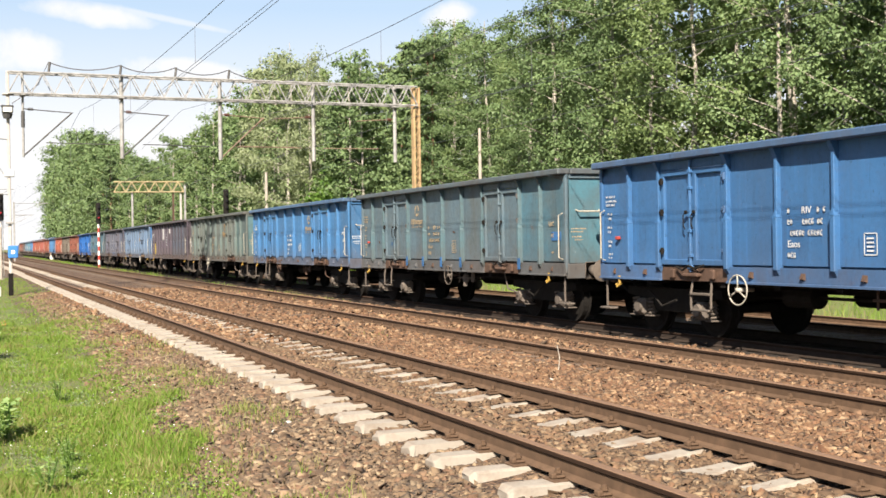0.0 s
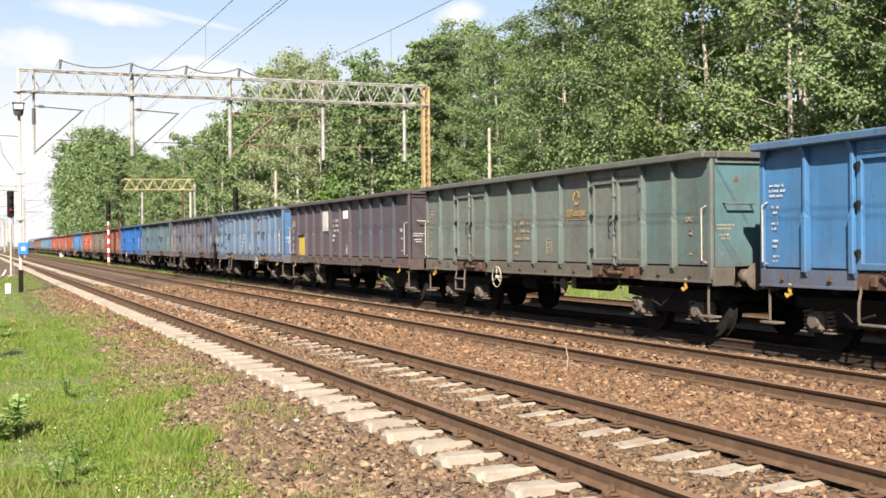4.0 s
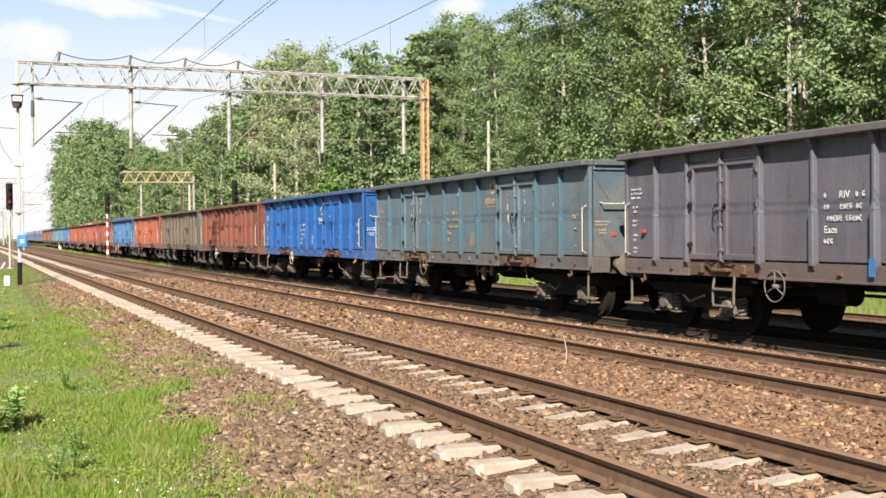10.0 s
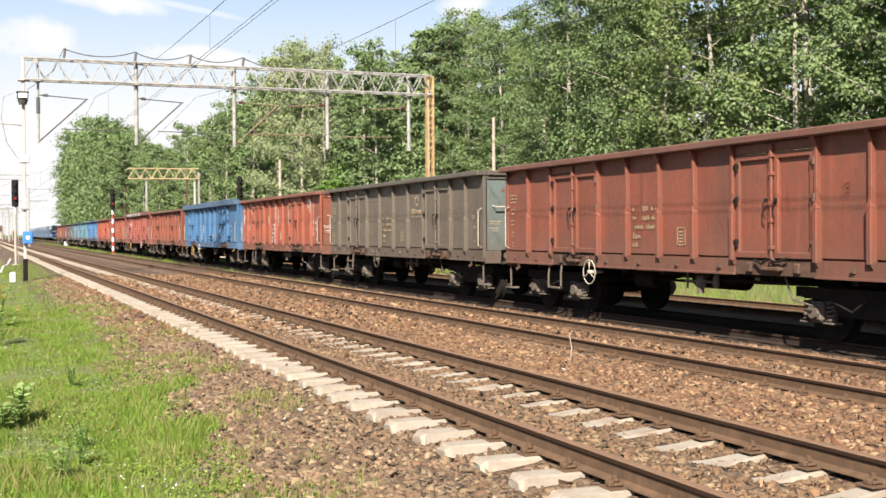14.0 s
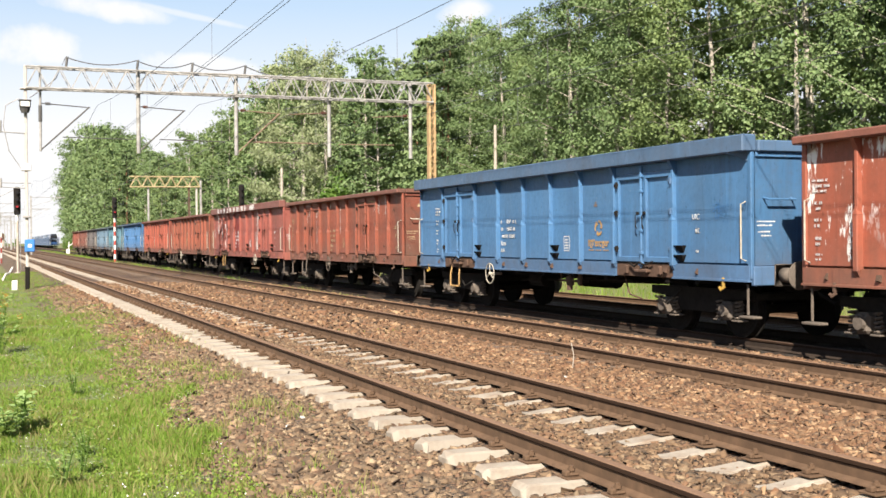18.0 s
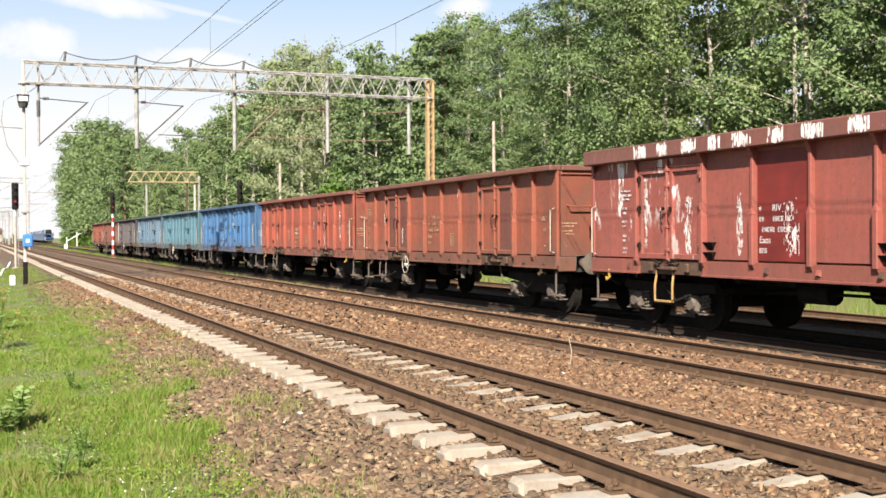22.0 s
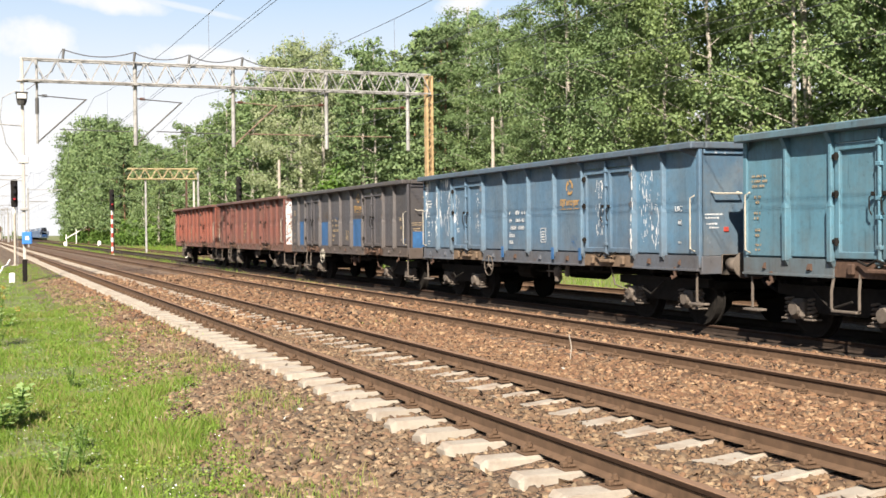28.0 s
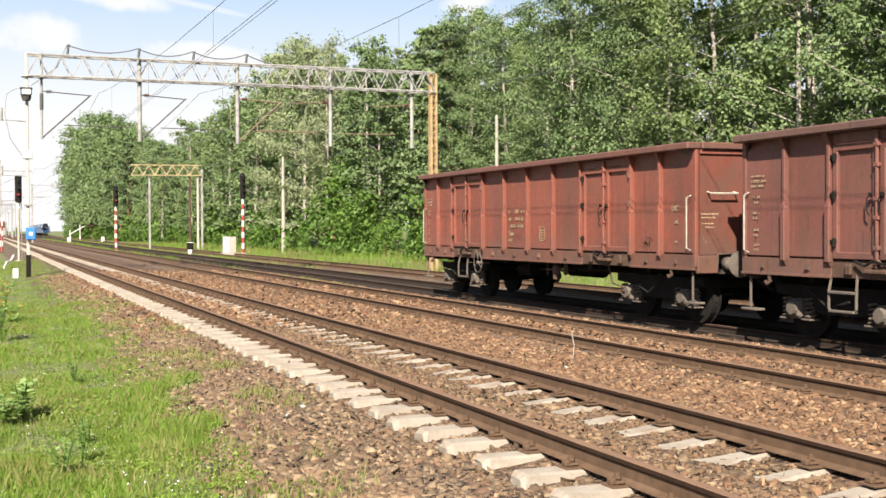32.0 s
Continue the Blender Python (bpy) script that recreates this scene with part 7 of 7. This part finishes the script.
for me in WV:
    me.materials.append(WOOD_SLEEPER)
# track 3 sleepers: oily, their colour also holds the shade under the train
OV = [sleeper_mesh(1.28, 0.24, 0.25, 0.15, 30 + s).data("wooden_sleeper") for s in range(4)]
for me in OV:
    me.materials.append(OIL_SHADE)
for track, top, y0, n in ((T2, -0.233, -22.8, 150), (T3, -0.352, -20.8, 130), (T4, -0.412, -14.8, 190)):
    rest, rest_clamps = [], []
    for i in range(n * 2 + 60):
        y = y0 + 0.62 * i
        x = track_x(track, y)
        if i < n:
            sl = new("wooden_sleeper", (OV if track == T3 else WV)[i % 4])
            sl.parent = TRACKS[track]
            sl.matrix_local = pose(x + cj.uniform(-0.03, 0.03), y, top + cj.uniform(-0.012, 0.006), 0, 0, cj.uniform(-1.2, 1.2))
            if track == T2 and 40 <= i < 110:
                for s in (-1, 1):
                    cl = new("rail_clamp", CLAMP)
                    cl.parent = TRACKS[track]
                    cl.location = (x + s * 0.7535, y, top)
        else:
            rest.append((x, y, top, 0))
    many("far_sleepers", sleeper_mesh(1.28, 0.24, 0.25, 0.15, 20), rest, OIL_SHADE if track == T3 else WOOD_SLEEPER, TRACKS[track])


def strew(name, count, x0, x1, y0, y1, lo, hi, material, label, sparse=None):
    """Broken stones, each a jittered block of its own."""
    bx, bz = [p[0] for p in BED], [p[1] for p in BED]
    x = x0 + (x1 - x0) * rng.random(count)
    y = y0 + (y1 - y0) * rng.random(count) ** 1.25
    keep = np.ones(count, bool)
    for track in (T1, T2):
        for s in (-1, 1):
            keep &= np.abs(x - track - s * 0.7535) > 0.085
    near = np.abs((y - 6.23) / 0.604 - np.round((y - 6.23) / 0.604)) * 0.604 < 0.15
    seen = (np.abs(x - 3.55) < 0.29) | (np.abs(x - 4.95) < 0.20)
    keep &= ~(near & seen) | (rng.random(count) < np.where(x > 4.3, 0.16, 0.04))
    if sparse is not None:
        keep &= sparse(x, y) > rng.random(count)
    x, y = x[keep], y[keep]
    n = len(x)
    z = np.interp(x, bx, bz)
    size = lo + (hi - lo) * 1.15 * rng.random(n) ** 2
    wedge = np.array([(1, 0, -0.5), (-0.5, 0.87, -0.5), (-0.5, -0.87, -0.5), (0.75, 0.1, 0.6), (-0.4, 0.65, 0.6), (-0.4, -0.6, 0.6)], float)
    v = wedge[None] * (0.7 + 0.6 * rng.random((n, 6, 1))) + 0.5 * (rng.random((n, 6, 3)) - 0.5)
    v *= (0.45 + 1.0 * rng.random((n, 1, 3))) * np.array([1.25, 1, 0.6]) * (size * 0.66)[:, None, None]
    a, b = rng.random(n) * 6.283, rng.normal(size=n) * 0.5
    ca, sa, cb, sb = np.cos(a)[:, None], np.sin(a)[:, None], np.cos(b)[:, None], np.sin(b)[:, None]
    v = np.stack([v[..., 0], v[..., 1] * cb - v[..., 2] * sb, v[..., 1] * sb + v[..., 2] * cb], -1)
    v = np.stack([v[..., 0] * ca - v[..., 1] * sa, v[..., 0] * sa + v[..., 1] * ca, v[..., 2]], -1)
    v += np.stack([x, y, z + size * 0.12], -1)[:, None]
    f = (np.arange(n)[:, None, None] * 6 + np.array([(0, 1, 4), (0, 4, 3), (1, 2, 5), (1, 5, 4), (2, 0, 3), (2, 3, 5), (3, 4, 5)])[None]).reshape(-1, 3)
    ob = part(name, quads(name, v.reshape(-1, 3), f), material)
    tagged(ob, label, "gravel", kind="stuff")


strew("ballast_stones", 14000, 2.35, 3.80, 4.3, 19, 0.022, 0.065, STONES_DARK, "brown broken ballast stones outside the rail")
strew("ballast_stones", 15000, 3.80, 5.28, 4.3, 19, 0.022, 0.06, STONES_DULL, "dull brown ballast stones between the rails")
strew("ballast_stones", 27000, 5.28, 7.6, 4.3, 19, 0.025, 0.07, STONES, "brown and ochre broken ballast stones")
strew("ballast_stones", 9000, 1.9, 11.0, -14, 6, 0.04, 0.09, STONES, "brown and ochre broken ballast stones")
strew("shoulder_stones", 16000, 1.5, 2.7, 5.5, 19, 0.02, 0.07, STONES_DARK, "grey-brown broken stones of the ballast shoulder", lambda x, y: np.clip((x - 1.35) * 0.9, 0.15, 1))
strew("ballast_stones", 15000, 7.3, 11.2, 7.5, 24, 0.03, 0.075, STONES, "brown and ochre broken ballast stones")
strew("shoulder_stones", 5000, 2.0, 3.0, 18, 48, 0.04, 0.09, STONES_DARK, "grey-brown broken stones of the ballast shoulder")
strew("far_ballast_stones", 16000, 2.4, 11.0, 19, 48, 0.05, 0.11, STONES, "brown and ochre broken ballast stones")
for x, y, s in ((2.91, 10.91, 0.032), (2.68, 10.57, 0.035), (2.99, 10.8, 0.02), (3.05, 8.5, 0.03), (6.5, 12.2, 0.035), (6.7, 14.0, 0.04)):
    st = thing("pale_stone", pose(x, y, float(np.interp(x, [p[0] for p in BED], [p[1] for p in BED])) - 0.005, 0, 0, x * 900), "single white stone lying on the brown ballast", "stone", "white stones")
    m = Mesh().box(-s, s, -s * 0.7, s * 0.7, 0, s * 0.9, s * 0.3)
    part("lump", m, PALE, st)


# ---------------------------------------------------------------- what moves
# metres that the goods train has run since the start, second by second
RUN = [0.0, 7.83, 15.77, 23.82, 31.98, 40.24, 48.62, 57.09, 65.67, 74.35, 83.13, 92.0, 100.97, 110.02, 119.15, 128.37, 137.67, 147.04, 156.48, 166.0, 175.59,
       185.25, 194.97, 204.77, 214.63, 224.56, 234.55, 244.59, 254.69, 264.84, 275.05, 285.3, 295.61]


def run_at(t):
    i = min(31, int(t))
    a, b = RUN[i], RUN[i + 1]
    v0 = (RUN[i + 1] - RUN[i - 1]) / 2 if i else RUN[1] - RUN[0]
    v1 = (RUN[i + 2] - RUN[i]) / 2 if i < 31 else RUN[32] - RUN[31]
    u = t - i
    return (2 * u ** 3 - 3 * u * u + 1) * a + (u ** 3 - 2 * u * u + u) * v0 + (3 * u * u - 2 * u ** 3) * b + (u ** 3 - u * u) * v1


def motions():
    for j, ob in enumerate(TRAIN):
        rows = []
        for t in range(33):
            s = REAR[j] - (7.07 if j in (12, 14) else 6.21) - RUN[t]
            rows.append((t, pose(track_x(T3, s), s, RAIL_Z[T3], 0, 0, -math.degrees(math.atan(slope(s))))))
        walk(ob, rows)
    for w, sets in WHEELS.items():
        first = sets[0]
        walk(first, [(i / 30, pose(0, w * 0.9, 0.46, math.degrees(run_at(i / 30) / 0.46) % 360)) for i in range(0, 961)])
        keys = first.animation_data
        for other in sets[1:]:
            other.rotation_mode = "QUATERNION"
            other.animation_data_create()
            other.animation_data.action = keys.action
            other.animation_data.action_slot = keys.action_slot
    for j, ob in enumerate(FAR_TRAIN):
        rows = []
        for t in range(0, 33, 2):
            s = 255 + 5.0 * t + 13.7 + 27.5 * j
            rows.append((t, pose(track_x(T4, s), s, RAIL_Z[T4], 0, 0, -math.degrees(math.atan(slope(s))))))
        walk(ob, rows)

motions()
